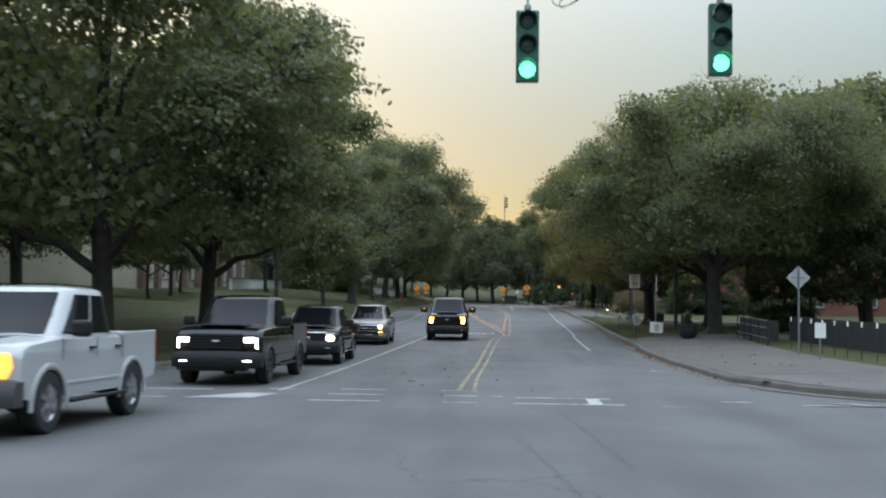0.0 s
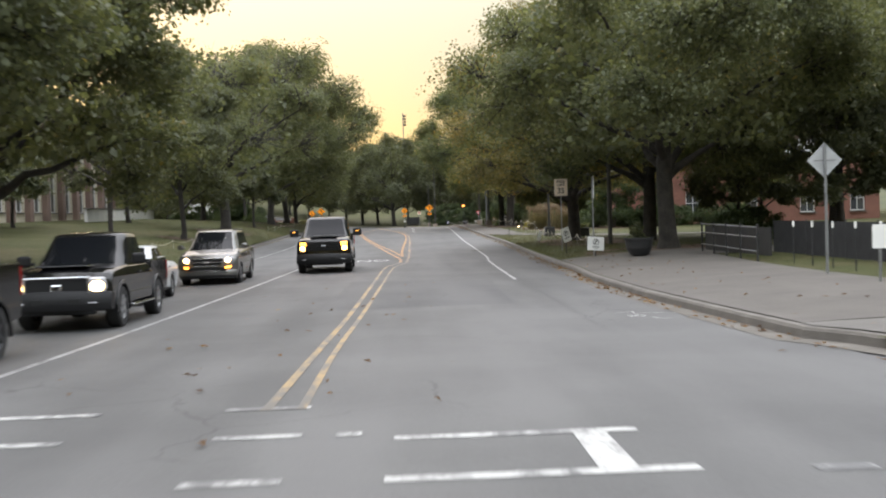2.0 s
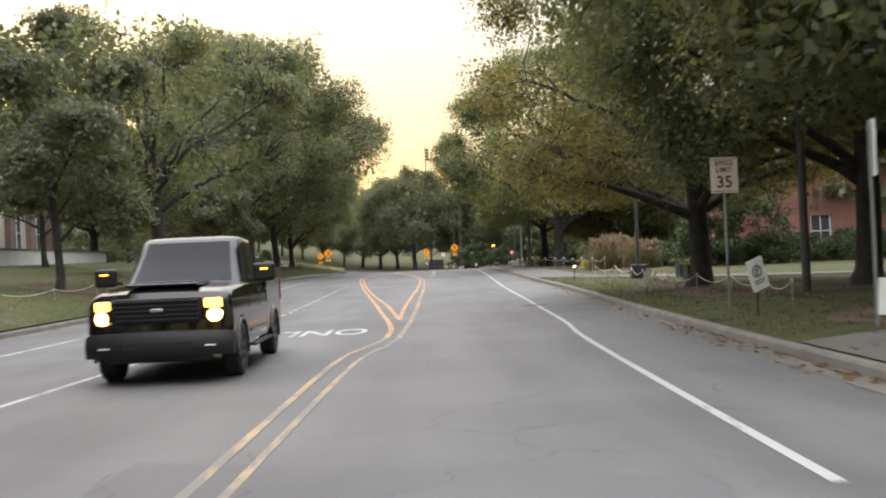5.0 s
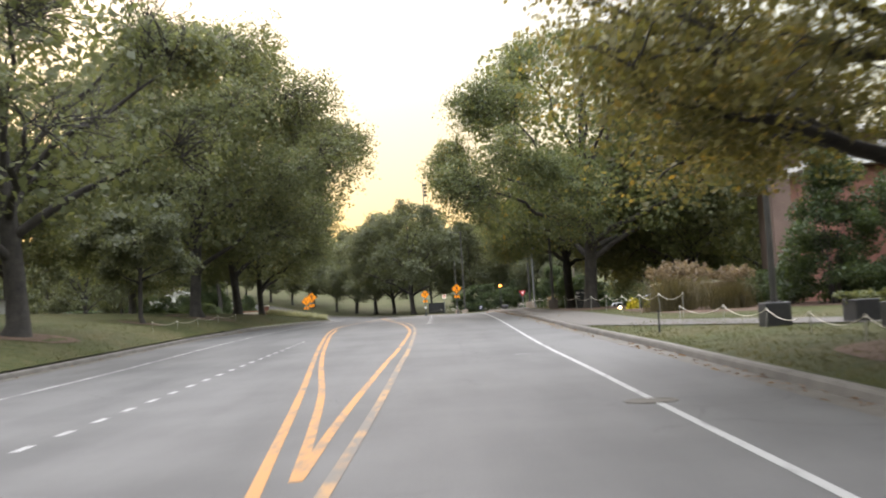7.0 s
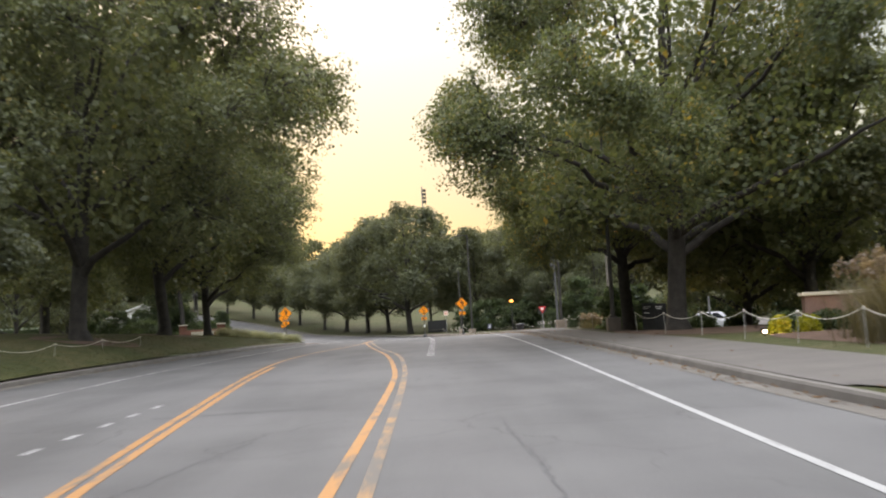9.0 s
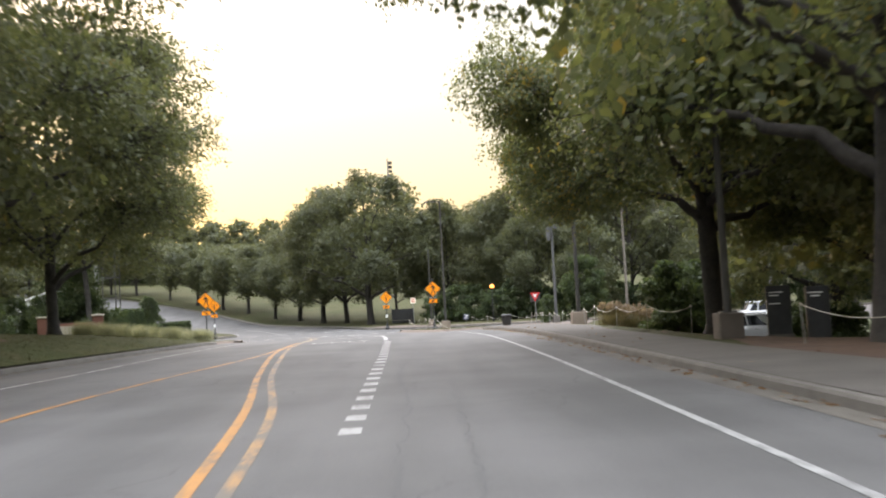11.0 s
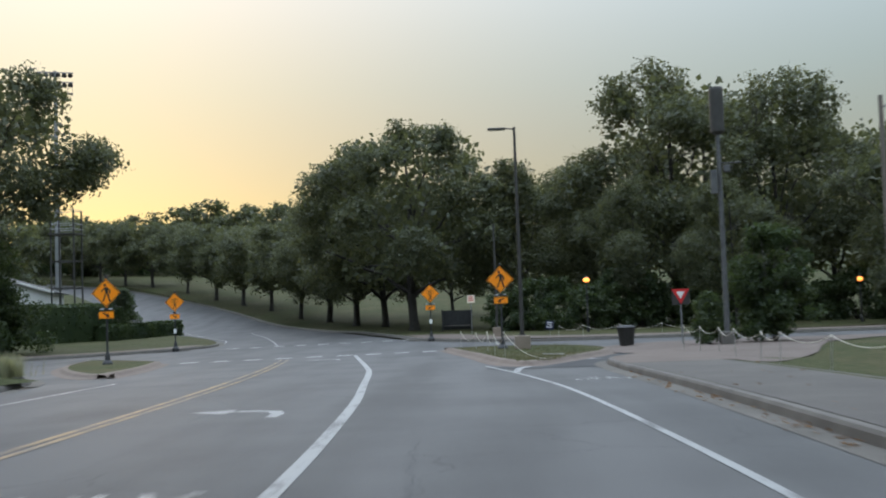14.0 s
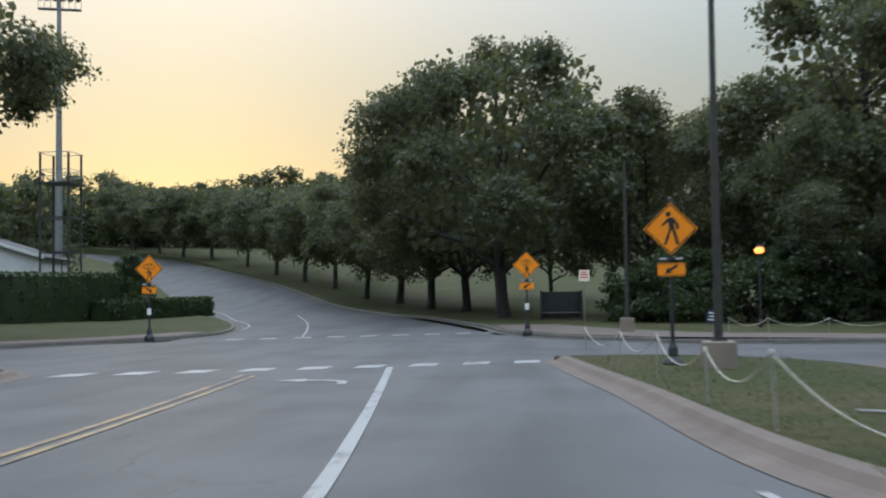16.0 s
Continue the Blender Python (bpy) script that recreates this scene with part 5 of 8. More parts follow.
def cabin_shell(bm, base, roof):
    rings = []
    cuts = [k / 4 + j for j in range(4) for k in range(4)]
    cuts = sorted(c + d for c in cuts for d in (0.0, 0.06, 0.19))
    for v in (0, 0.35, 0.7, 0.93):
        rings.append([bm.verts.new(shell_at(base, roof, s, v)) for s in cuts])
    for v, g in ((0.985, -0.03), (1.01, -0.1), (1.04, -0.26), (1.055, -0.46)):
        rings.append([bm.verts.new(shell_at(base, roof, s, v, g)) for s in cuts])
    n = len(cuts)
    for a, b in zip(rings, rings[1:]):
        for i in range(n):
            bm.faces.new((a[i], a[(i + 1) % n], b[(i + 1) % n], b[i]))
    bm.faces.new(rings[-1])
    bm.faces.new(rings[0][::-1])
    crease(bm, 40)


def cabin_pane(base, roof, s0, s1, v0, v1, slant0=0.0, slant1=0.0):
    """A curved glass pane seated on the cabin, with slanted ends."""
    bm = bmesh.new()
    grid = []
    for g in (0.007, -0.02):
        for j in range(4):
            v = v0 + (v1 - v0) * j / 3
            a, b = s0 + slant0 * j / 3, s1 - slant1 * j / 3
            grid.append([bm.verts.new(shell_at(base, roof, a + (b - a) * i / 8, v, g)) for i in range(9)])
    for a, b in ((0, 1), (1, 2), (2, 3), (4, 5), (5, 6), (6, 7), (0, 4), (3, 7)):
        for i in range(8):
            bm.faces.new((grid[a][i], grid[a][i + 1], grid[b][i + 1], grid[b][i]))
    for i in (0, 8):
        for j in range(3):
            bm.faces.new((grid[j][i], grid[j + 1][i], grid[j + 5][i], grid[j + 4][i]))
    crease(bm)
    return bm


def wheel(car, x, y, r, w, rim):
    s = 1 if x > 0 else -1
    m = Matrix.Translation((x, y, r)) @ Matrix.Rotation(radians(90), 4, 'Y')
    bm = bmesh.new()
    add_lathe(bm, [(r * 0.62, -w / 2), (r * 0.93, -w / 2), (r, -w * 0.36), (r, w * 0.36), (r * 0.93, w / 2), (r * 0.62, w / 2), (r * 0.6, 0)], 28, m)
    ty = part("wheel", bm, RUBBER, car)
    bm = bmesh.new()
    add_lathe(bm, [(0.02, s * w * 0.36), (r * 0.16, s * w * 0.4), (r * 0.2, s * w * 0.3), (r * 0.56, s * w * 0.34), (r * 0.64, s * w * 0.46), (r * 0.62, -s * w * 0.2)], 24, m)
    for k in range(6):
        a = 2 * math.pi * k / 6
        add_box(bm, r * 0.36 * math.cos(a), r * 0.36 * math.sin(a), s * w * 0.3, 0.001, 0.001, 0.001, 0, m)
        bmesh.ops.create_cube(bm, size=1, matrix=m @ Matrix.Rotation(a, 4, 'Z') @ Matrix.Translation((r * 0.36, 0, s * w * 0.4)) @ Matrix.Diagonal((r * 0.5, r * 0.16, w * 0.12, 1)))
    part("rim", bm, rim, ty, "spoked alloy rim")


def box_part(car, name, mat, x, y, z, sx, sy, sz, bevel=0.02, label=""):
    bm = bmesh.new()
    add_box(bm, x, y, z, sx, sy, sz, bevel)
    return part(name, bm, mat, car, label)


def pair(car, name, mat, x, y, z, sx, sy, sz, bevel=0.02, label=""):
    for s in (-1, 1):
        box_part(car, name, mat, s * x, y, z, sx, sy, sz, bevel, label)


def mirrors(car, mat, x, y, z, big=1.0):
    for s in (-1, 1):
        bm = bmesh.new()
        add_box(bm, s * (x + 0.16 * big), y, z, 0.24 * big, 0.14, 0.2 * big, 0.05)
        add_box(bm, s * (x + 0.03), y, z + 0.03, 0.12, 0.05, 0.05, 0.01)
        part("mirror", bm, mat, car)


def sides(car, w, seams, handles, low, high, handle_mat):
    """Door gaps and handles on both sides of the body."""
    for s in (-1, 1):
        for y in seams:
            box_part(car, "door_gap", SEAM, s * w, y, low, 0.006, 0.009, high - low, 0)
        for y in handles:
            box_part(car, "door_handle", handle_mat, s * (w + 0.015), y, high - 0.16, 0.035, 0.2, 0.035, 0.008)


def stand_on_road(ob, x, y, heading, wheelbase):
    slope = math.atan2(road_z(y + wheelbase / 2) - road_z(y - wheelbase / 2), wheelbase)
    ob.matrix_world = pose(x, y, road_z(y)) @ Matrix.Rotation(radians(heading), 4, 'Z') @ Matrix.Rotation(slope if abs(heading) < 90 else -slope, 4, 'X')


def pickup(label, x, y, heading, paint, face, rim, front=-1.85, rear=1.85, w=2.0, h=1.95, lamp=LAMP_WARM, scoop=False, tow=False, small=False, lamps_high=False):
    """A crew-cab pickup truck that looks along -y."""
    car = thing("pickup_truck", label, "pickup truck")
    r = 0.4 if not small else 0.39
    nose, tail = front - 0.98, rear + 1.02
    hood = h * 0.64
    bm = bmesh.new()
    cab_end = 0.95
    top = [(nose, 0.5), (nose - 0.03, 0.62), (nose, hood - 0.2), (nose + 0.1, hood - 0.06), (nose + 0.35, hood), (-1.2, hood + 0.06), (cab_end, hood + 0.06), (cab_end, 0.62), (cab_end - 0.02, 0.45)]
    loft(bm, top + arch(front, r + 0.11, 0.45), w - 0.02, nose=0.2)
    part("body", bm, paint, car)
    for s in (-1, 1):
        bm = bmesh.new()
        slab(bm, [(cab_end + 0.03, hood + 0.05), (tail, hood + 0.08), (tail + 0.02, 0.7), (tail - 0.05, 0.55)] + arch(rear, r + 0.11, 0.5) + [(cab_end + 0.03, 0.5)], 0.1, s * (w / 2 - 0.07), 0.02)
        part("bed_side", bm, paint, car)
        lip = [(front + (r + 0.15) * math.cos(a), 0.36 + (r + 0.15) * math.sin(a)) for a in np.linspace(-0.1, math.pi + 0.1, 14)]
        lip += [(front + (r + 0.08) * math.cos(a), 0.36 + (r + 0.08) * math.sin(a)) for a in np.linspace(math.pi + 0.1, -0.1, 14)]
        for yy in (0, rear - front):
            bm = bmesh.new()
            add_prism(bm, [(p[0] + yy, p[1]) for p in lip], 0.05, Matrix.Translation((s * (w / 2 - 0.012), 0, 0)) @ ALONG, 0.015)
            part("wheel_arch", bm, paint if face != "trail" else TRIM, car)
    box_part(car, "bed_floor", TRIM, 0, (cab_end + tail) / 2, 0.66, w - 0.2, tail - cab_end - 0.06, 0.1)
    box_part(car, "tailgate", paint, 0, tail - 0.03, 0.7, w - 0.26, 0.07, hood + 0.05 - 0.7)
    pair(car, "tail_lamp", LAMP_RED, w / 2 - 0.07, tail + 0.01, hood - 0.4, 0.13, 0.06, 0.42)
    base, roof = (-1.32, 1.0, w / 2 - 0.075, hood + 0.0), (-0.5, 0.86, w / 2 - 0.25, h)
    bm = bmesh.new()
    cabin_shell(bm, base, roof)
    part("cab", bm, paint, car)
    part("windscreen", cabin_pane(base, roof, 0.07, 0.93, 0.08, 0.9), GLASS, car)
    part("rear_window", cabin_pane(base, roof, 2.12, 2.88, 0.15, 0.85), GLASS, car)
    for u0, u1, sl0, sl1 in ((0.12, 0.5, 0.06, 0), (0.54, 0.92, 0, 0.02)):
        part("side_window", cabin_pane(base, roof, 1 + u0, 1 + u1, 0.08, 0.86, sl0, sl1), GLASS, car)
        part("side_window", cabin_pane(base, roof, 4 - u1, 4 - u0, 0.08, 0.86, sl1, sl0), GLASS, car)
    sides(car, w / 2 - 0.018, (-1.12, 0.0, 0.93), (-0.18, 0.76), 0.56, hood, TRIM)
    mirrors(car, TRIM, w / 2 - 0.02, -0.95, hood + 0.02, 1.45 if tow else 1.1)
    # front
    f = nose - 0.04
    g = w * 0.3
    front_prism(car, "grille", TRIM, [(-g * 0.94, hood - 0.5), (g * 0.94, hood - 0.5), (g, hood - 0.34), (g * 0.98, hood - 0.14), (-g * 0.98, hood - 0.14), (-g, hood - 0.34)], f - 0.03, 0.12, 0, "black grille", False, 0.02)
    if face == "chrome":
        for k in range(3):
            box_part(car, "grille_bar", CHROME, 0, f - 0.05, hood - 0.45 + 0.1 * k, w * 0.58, 0.03, 0.03, 0.008)
    elif face == "ring":
        for zz, ww in ((hood - 0.5, 0.58), (hood - 0.18, 0.62)):
            box_part(car, "grille_surround", CHROME, 0, f - 0.04, zz, w * ww, 0.05, 0.045, 0.018)
        pair(car, "grille_surround", CHROME, w * 0.3, f - 0.03, hood - 0.48, 0.045, 0.05, 0.32, 0.018)
        box_part(car, "badge", CHROME, 0, f - 0.06, hood - 0.4, 0.2, 0.03, 0.13, 0.03)
    else:
        for k in range(5):
            box_part(car, "grille_bar", SEAM if k % 2 else TRIM, 0, f - 0.045, hood - 0.46 + 0.065 * k, w * 0.56, 0.03, 0.028, 0.006)
        box_part(car, "badge", RIM, 0, f - 0.065, hood - 0.33, 0.18, 0.02, 0.05, 0.02)
    bm = bmesh.new()
    loft(bm, [(f - 0.12, 0.4), (f - 0.16, 0.5), (f - 0.15, 0.66), (f - 0.08, 0.76), (f + 0.16, 0.76), (f + 0.16, 0.4)], w - 0.0, nose=0.2, round_z=0.03)
    crease(bm, 50)
    part("bumper", bm, TRIM if face != "chrome" else BUMPER, car)
    box_part(car, "skid_plate", TRIM, 0, f + 0.06, 0.32, w * 0.7, 0.2, 0.17, 0.03)
    q = w / 2
    housing = [(q - 0.42, hood - 0.46), (q - 0.12, hood - 0.48), (q - 0.06, hood - 0.34), (q - 0.09, hood - 0.16), (q - 0.4, hood - 0.16)]
    front_prism(car, "lamp_housing", LAMP_AMBER_SOFT if face == "chrome" else TRIM if face in ("dark", "heavy") else LENS, housing, f + 0.07, 0.24, 30, "", True, 0.03)
    if lamps_high:
        front_prism(car, "turn_signal", LAMP_AMBER, [(q - 0.38, hood - 0.29), (q - 0.12, hood - 0.3), (q - 0.12, hood - 0.17), (q - 0.38, hood - 0.17)], f + 0.02, 0.06, 30, "", True, 0.02)
        front_prism(car, "headlight_bulb", lamp, [(q - 0.24 + 0.11 * math.cos(t), hood - 0.4 + 0.095 * math.sin(t)) for t in np.linspace(0, 5.8, 14)], f + 0.045, 0.05, 30, "", True, 0.0)
    elif face == "dark":      # bracket-shaped daytime lamps
        front_prism(car, "headlight_bulb", lamp, [(q - 0.38, hood - 0.33), (q - 0.14, hood - 0.32), (q - 0.14, hood - 0.22), (q - 0.38, hood - 0.23)], f + 0.015, 0.06, 30, "", True, 0.006)
        front_prism(car, "daytime_lamp", lamp, [(q - 0.14, hood - 0.47), (q - 0.105, hood - 0.47), (q - 0.1, hood - 0.25), (q - 0.135, hood - 0.25)], f + 0.1, 0.05, 30, "", True, 0.006)
    elif face != "chrome":
        front_prism(car, "headlight_bulb", lamp, [(q - 0.25 + 0.13 * math.cos(t), hood - 0.32 + 0.1 * math.sin(t)) for t in np.linspace(0, 5.8, 14)], f + 0.05, 0.05, 30, "", True, 0.0)
    pair(car, "fog_lamp", lamp if face == "dark" else LENS, q - 0.3, f - 0.1, 0.53, 0.16, 0.03, 0.022, 0.006)
    box_part(car, "lower_intake", SEAM, 0, f - 0.135, 0.5, w * 0.46, 0.03, 0.12, 0.01)
    box_part(car, "hood_ridge", paint, 0, nose + 0.75, hood + 0.02, w * 0.5, 1.0, 0.045, 0.02)
    if scoop:
        box_part(car, "hood_scoop", TRIM, 0, nose + 0.42, hood + 0.03, 0.85, 0.18, 0.06, 0.02)
        pair(car, "tow_mirror_signal", LAMP_AMBER_SOFT, w / 2 + 0.22, -1.04, hood + 0.2, 0.12, 0.02, 0.03, 0.005)
    pair(car, "side_moulding", paint, w / 2 - 0.012, -0.1, 0.6, 0.03, 2.0, 0.05, 0.012)
    pair(car, "running_board", CHROME if face == "ring" else TRIM, w / 2 - 0.02, 0.05, 0.36, 0.14, 2.0, 0.05)
    bm = bmesh.new()
    add_tube(bm, (w / 2 - 0.3, -0.9, h * 0.7), (w / 2 - 0.3, -0.8, h + 0.1 if not scoop else h * 0.72), 0.006, 0.003, 6)
    part("aerial", bm, TRIM, car)
    bm = bmesh.new()
    add_box(bm, 0, 0, 0.38, w * 0.6, tail - nose - 0.8, 0.2, 0.05)
    for yy in (front, rear):
        add_tube(bm, (-w / 2 + 0.2, yy, r), (w / 2 - 0.2, yy, r), 0.07)
    part("chassis", bm, TRIM, car)
    for s in (-1, 1):
        for yy in (front, rear):
            wheel(car, s * (w / 2 - 0.14), yy, r, 0.27, rim)
    stand_on_road(car, x, y, heading, rear - front)
    return car


def saloon(label, x, y, heading, paint, length, w, h, hood, cab, wheels, rim, lamp, suv=False, name="car", lit=True):
    """A car or sport utility with a one-piece body that looks along -y. cab: base y0, y1, roof y0, y1."""
    car = thing(name, label, "car")
    nose, tail = -length / 2, length / 2
    front, rear, r = wheels
    deck = hood + 0.06 if not suv else hood + 0.1
    top = [(nose + 0.03, 0.28), (nose - 0.02, 0.45), (nose + 0.0, hood - 0.4), (nose + 0.06, hood - 0.26), (nose + 0.2, hood - 0.15), (nose + 0.5, hood - 0.08), (cab[0] + 0.1, hood + 0.04), (cab[1] - 0.1, deck), (tail - 0.12, deck - 0.03), (tail - 0.01, deck - 0.16), (tail + 0.02, 0.5), (tail - 0.04, 0.28)]
    bm = bmesh.new()
    loft(bm, top + arch(rear, r + 0.07, 0.28) + arch(front, r + 0.07, 0.28), w, nose=0.34, tail=0.25, round_z=0.08)
    part("body", bm, paint, car)
    base, roof = (cab[0], cab[1], w / 2 - 0.09, hood - 0.02), (cab[2], cab[3], w / 2 - 0.3, h)
    bm = bmesh.new()
    cabin_shell(bm, base, roof)
    part("cabin", bm, paint, car)
    tw, tz, t0, t1 = roof[2], roof[3], roof[0], roof[1]
    part("windscreen", cabin_pane(base, roof, 0.07, 0.93, 0.08, 0.93), GLASS, car)
    part("rear_window", cabin_pane(base, roof, 2.1, 2.9, 0.2, 0.9), GLASS, car)
    cuts = ((0.14, 0.45, 0.08, 0), (0.48, 0.72, 0, 0), (0.75, 0.93, 0, 0.05)) if suv else ((0.13, 0.5, 0.1, 0), (0.53, 0.86, 0, 0.08))
    for u0, u1, sl0, sl1 in cuts:
        part("side_window", cabin_pane(base, roof, 1 + u0, 1 + u1, 0.14, 0.88, sl0, sl1), GLASS, car)
        part("side_window", cabin_pane(base, roof, 4 - u1, 4 - u0, 0.14, 0.88, sl1, sl0), GLASS, car)
    for s in (-1, 1):
        for yy in (front, rear):
            rim_line = [(yy + (r + 0.1) * math.cos(a), 0.36 + (r + 0.1) * math.sin(a)) for a in np.linspace(-0.2, math.pi + 0.2, 14)]
            rim_line += [(yy + (r + 0.05) * math.cos(a), 0.36 + (r + 0.05) * math.sin(a)) for a in np.linspace(math.pi + 0.2, -0.2, 14)]
            bm = bmesh.new()
            add_prism(bm, rim_line, 0.04, Matrix.Translation((s * (w / 2 - 0.022), 0, 0)) @ ALONG, 0.012)
            part("wheel_arch", bm, TRIM if suv else paint, car)
    mid_y = (front + rear) / 2
    sides(car, w / 2 - 0.012, (front + 0.55, mid_y + 0.1, rear - 0.25), (mid_y - 0.05, mid_y + 0.85), 0.34, hood + 0.03, CHROME)
    mirrors(car, paint, w / 2 - 0.04, cab[0] + 0.45, hood + 0.04, 0.85)
    f = nose - 0.02
    g = w * 0.27
    front_prism(car, "grille", SEAM, [(-g * 0.8, hood - 0.5), (g * 0.8, hood - 0.5), (g, hood - 0.3), (g * 0.96, hood - 0.24), (-g * 0.96, hood - 0.24), (-g, hood - 0.3)], f - 0.015, 0.1, 0, "black mesh grille", False, 0.02)
    for zz, ww in ((hood - 0.37, 0.98), (hood - 0.25, 0.94), (hood - 0.49, 0.8)):
        box_part(car, "grille_bar", CHROME, 0, f - 0.03, zz, 2 * g * ww, 0.025, 0.022, 0.008)
    box_part(car, "badge", CHROME, 0, f - 0.045, hood - 0.395, 0.2, 0.03, 0.065, 0.015)
    bm = bmesh.new()
    loft(bm, [(f - 0.06, 0.34), (f - 0.07, 0.46), (f - 0.02, 0.52), (f + 0.2, 0.52), (f + 0.2, 0.34)], w - 0.06, nose=0.3, round_z=0.02)
    part("bumper", bm, paint, car)
    bm = bmesh.new()
    loft(bm, [(f - 0.04, 0.24), (f - 0.05, 0.36), (f + 0.2, 0.36), (f + 0.2, 0.24)], w - 0.1, nose=0.3, round_z=0.0)
    part("lower_grille", bm, TRIM, car)
    front_prism(car, "intake", SEAM, [(-w * 0.33, 0.5), (w * 0.33, 0.5), (w * 0.29, 0.6), (-w * 0.29, 0.6)], f - 0.05, 0.1, 0, "", False, 0.02)
    q = w / 2
    front_prism(car, "headlight", LENS, [(q - 0.48, hood - 0.38), (q - 0.16, hood - 0.34), (q - 0.1, hood - 0.22), (q - 0.18, hood - 0.21), (q - 0.46, hood - 0.27)], f + 0.12, 0.2, 40, "swept clear headlight", True, 0.02)
    if lit:
        front_prism(car, "headlight_bulb", lamp, [(q - 0.3 + 0.1 * math.cos(t), hood - 0.3 + 0.075 * math.sin(t)) for t in np.linspace(0, 5.8, 14)], f + 0.075, 0.05, 40, "", True, 0.0)
        front_prism(car, "turn_signal" if suv else "fog_lamp", LAMP_AMBER if suv else LENS, [(q - 0.42, 0.54), (q - 0.18, 0.57), (q - 0.17, 0.61), (q - 0.4, 0.6)], f + 0.06, 0.06, 40, "", True, 0.012)
    pair(car, "tail_lamp", LAMP_RED, w / 2 - 0.2, tail - 0.07, deck - 0.28, 0.2, 0.06, 0.2)
    box_part(car, "sill", TRIM, 0, mid_y, 0.24, w - 0.06, rear - front - 0.9, 0.08)
    if suv:
        for s in (-1, 1):
            bm = bmesh.new()
            add_tube(bm, (s * (tw - 0.06), t0 + 0.15, tz + 0.03), (s * (tw - 0.06), t1 - 0.1, tz + 0.03), 0.014)
            for yy in (t0 + 0.2, (t0 + t1) / 2, t1 - 0.15):
                add_tube(bm, (s * (tw - 0.06), yy, tz - 0.03), (s * (tw - 0.06), yy, tz + 0.03), 0.012)
            part("roof_rail", bm, TRIM, car)
    bm = bmesh.new()
    add_box(bm, 0, 0, 0.2, w * 0.7, length - 0.7, 0.16, 0.04)
    part("underbody", bm, TRIM, car)
    for s in (-1, 1):
        for yy in (front, rear):
            wheel(car, s * (w / 2 - 0.12), yy, r, 0.22, rim)
    stand_on_road(car, x, y, heading, rear - front)
    return car


WHITE = car_paint("white_car_paint", (0.39, 0.398, 0.405), 0.0, 0.2)
BLACK = car_paint("black_car_paint", (0.004, 0.004, 0.0045), 0.0, 0.07, 0.45)
DARK_GREY = car_paint("dark_grey_car_paint", (0.007, 0.007, 0.008), 0.0, 0.08, 0.45)
SILVER_WHITE = car_paint("pearl_white_car_paint", (0.6, 0.61, 0.62), 0.15, 0.3)
BRONZE = car_paint("silver_beige_car_paint", (0.15, 0.147, 0.14), 0.55, 0.22)
CHARCOAL = car_paint("charcoal_car_paint", (0.005, 0.005, 0.0055), 0.0, 0.08, 0.45)

pickup("white crew-cab pickup truck with a lit amber turn signal", -6.62, 15.25, -2, WHITE, "chrome", RIM, -1.5, 1.36, 1.94, 1.9, lamp=LAMP_AMBER)
pickup("black crew-cab pickup truck with bright white headlights on", -6.15, 26.5, 0, BLACK, "dark", DARK_RIM, h=2.0, lamp=LAMP_COOL)
pickup("dark grey crew-cab pickup truck with chrome-ringed grille and headlights on", -5.85, 35.7, 1, DARK_GREY, "ring", RIM, -1.62, 1.62, 1.9, 1.8, LAMP_WARM, small=True)
saloon("pearl white saloon car waiting in the oncoming lane", -6.9, 42.6, 2, SILVER_WHITE, 4.9, 1.86, 1.45, 0.97, (-1.25, 1.75, -0.35, 1.0), (-1.42, 1.42, 0.33), RIM, LAMP_COOL)
saloon("silver beige sport utility car with headlights and amber signals lit", -6.05, 51.9, 1, BRONZE, 5.15, 1.98, 1.78, 1.12, (-1.6, 2.42, -0.55, 2.02), (-1.5, 1.5, 0.38), RIM, LAMP_WARM, True, "suv")
pickup("charcoal heavy pickup truck with towing mirrors and a hood scoop", -2.6, 57.8, 1, CHARCOAL, "heavy", DARK_RIM, -1.95, 1.95, 2.08, 2.13, LAMP_ORANGE, scoop=True, tow=True, lamps_high=True)


# ---- street furniture ----
STEEL = surface("galvanised_steel", (0.2, 0.205, 0.21), (0.32, 0.325, 0.33), 0.5, 3, 60, 0.05, 0.7)
ALUMINIUM = surface("sign_back_aluminium", (0.34, 0.35, 0.36), (0.46, 0.47, 0.48), 0.5, 4, 60, 0.0, 0.4)
BLACK_IRON = surface("black_iron", (0.012, 0.012, 0.013), (0.03, 0.03, 0.031), 0.55, 4, 50, 0.1)
DARK_POLE = surface("dark_bronze_pole", (0.022, 0.021, 0.019), (0.05, 0.046, 0.042), 0.5, 3, 50, 0.05)
SIGN_ORANGE = surface("orange_sign_sheeting", (0.95, 0.26, 0.003), (1.0, 0.3, 0.004), 0.4, 2, 80, 0.0)
SIGN_WHITE = surface("white_sign_sheeting", (0.66, 0.66, 0.64), (0.8, 0.79, 0.76), 0.5, 2, 80, 0.0)
# white sheeting; the pink warmth is headlight glow put into the colour
SIGN_HEADLIGHT_WARM = surface("headlight_warm_sheeting", (0.84, 0.68, 0.55), (0.9, 0.75, 0.62), 0.5, 2, 80, 0.0)
SIGN_RED = surface("red_sign_sheeting", (0.5, 0.02, 0.02), (0.62, 0.03, 0.03), 0.45, 2, 80, 0.0)
INK = plain("black_sign_ink", (0.012, 0.012, 0.012), 0.5)
RED_INK = plain("red_sign_ink", (0.5, 0.04, 0.03), 0.5)
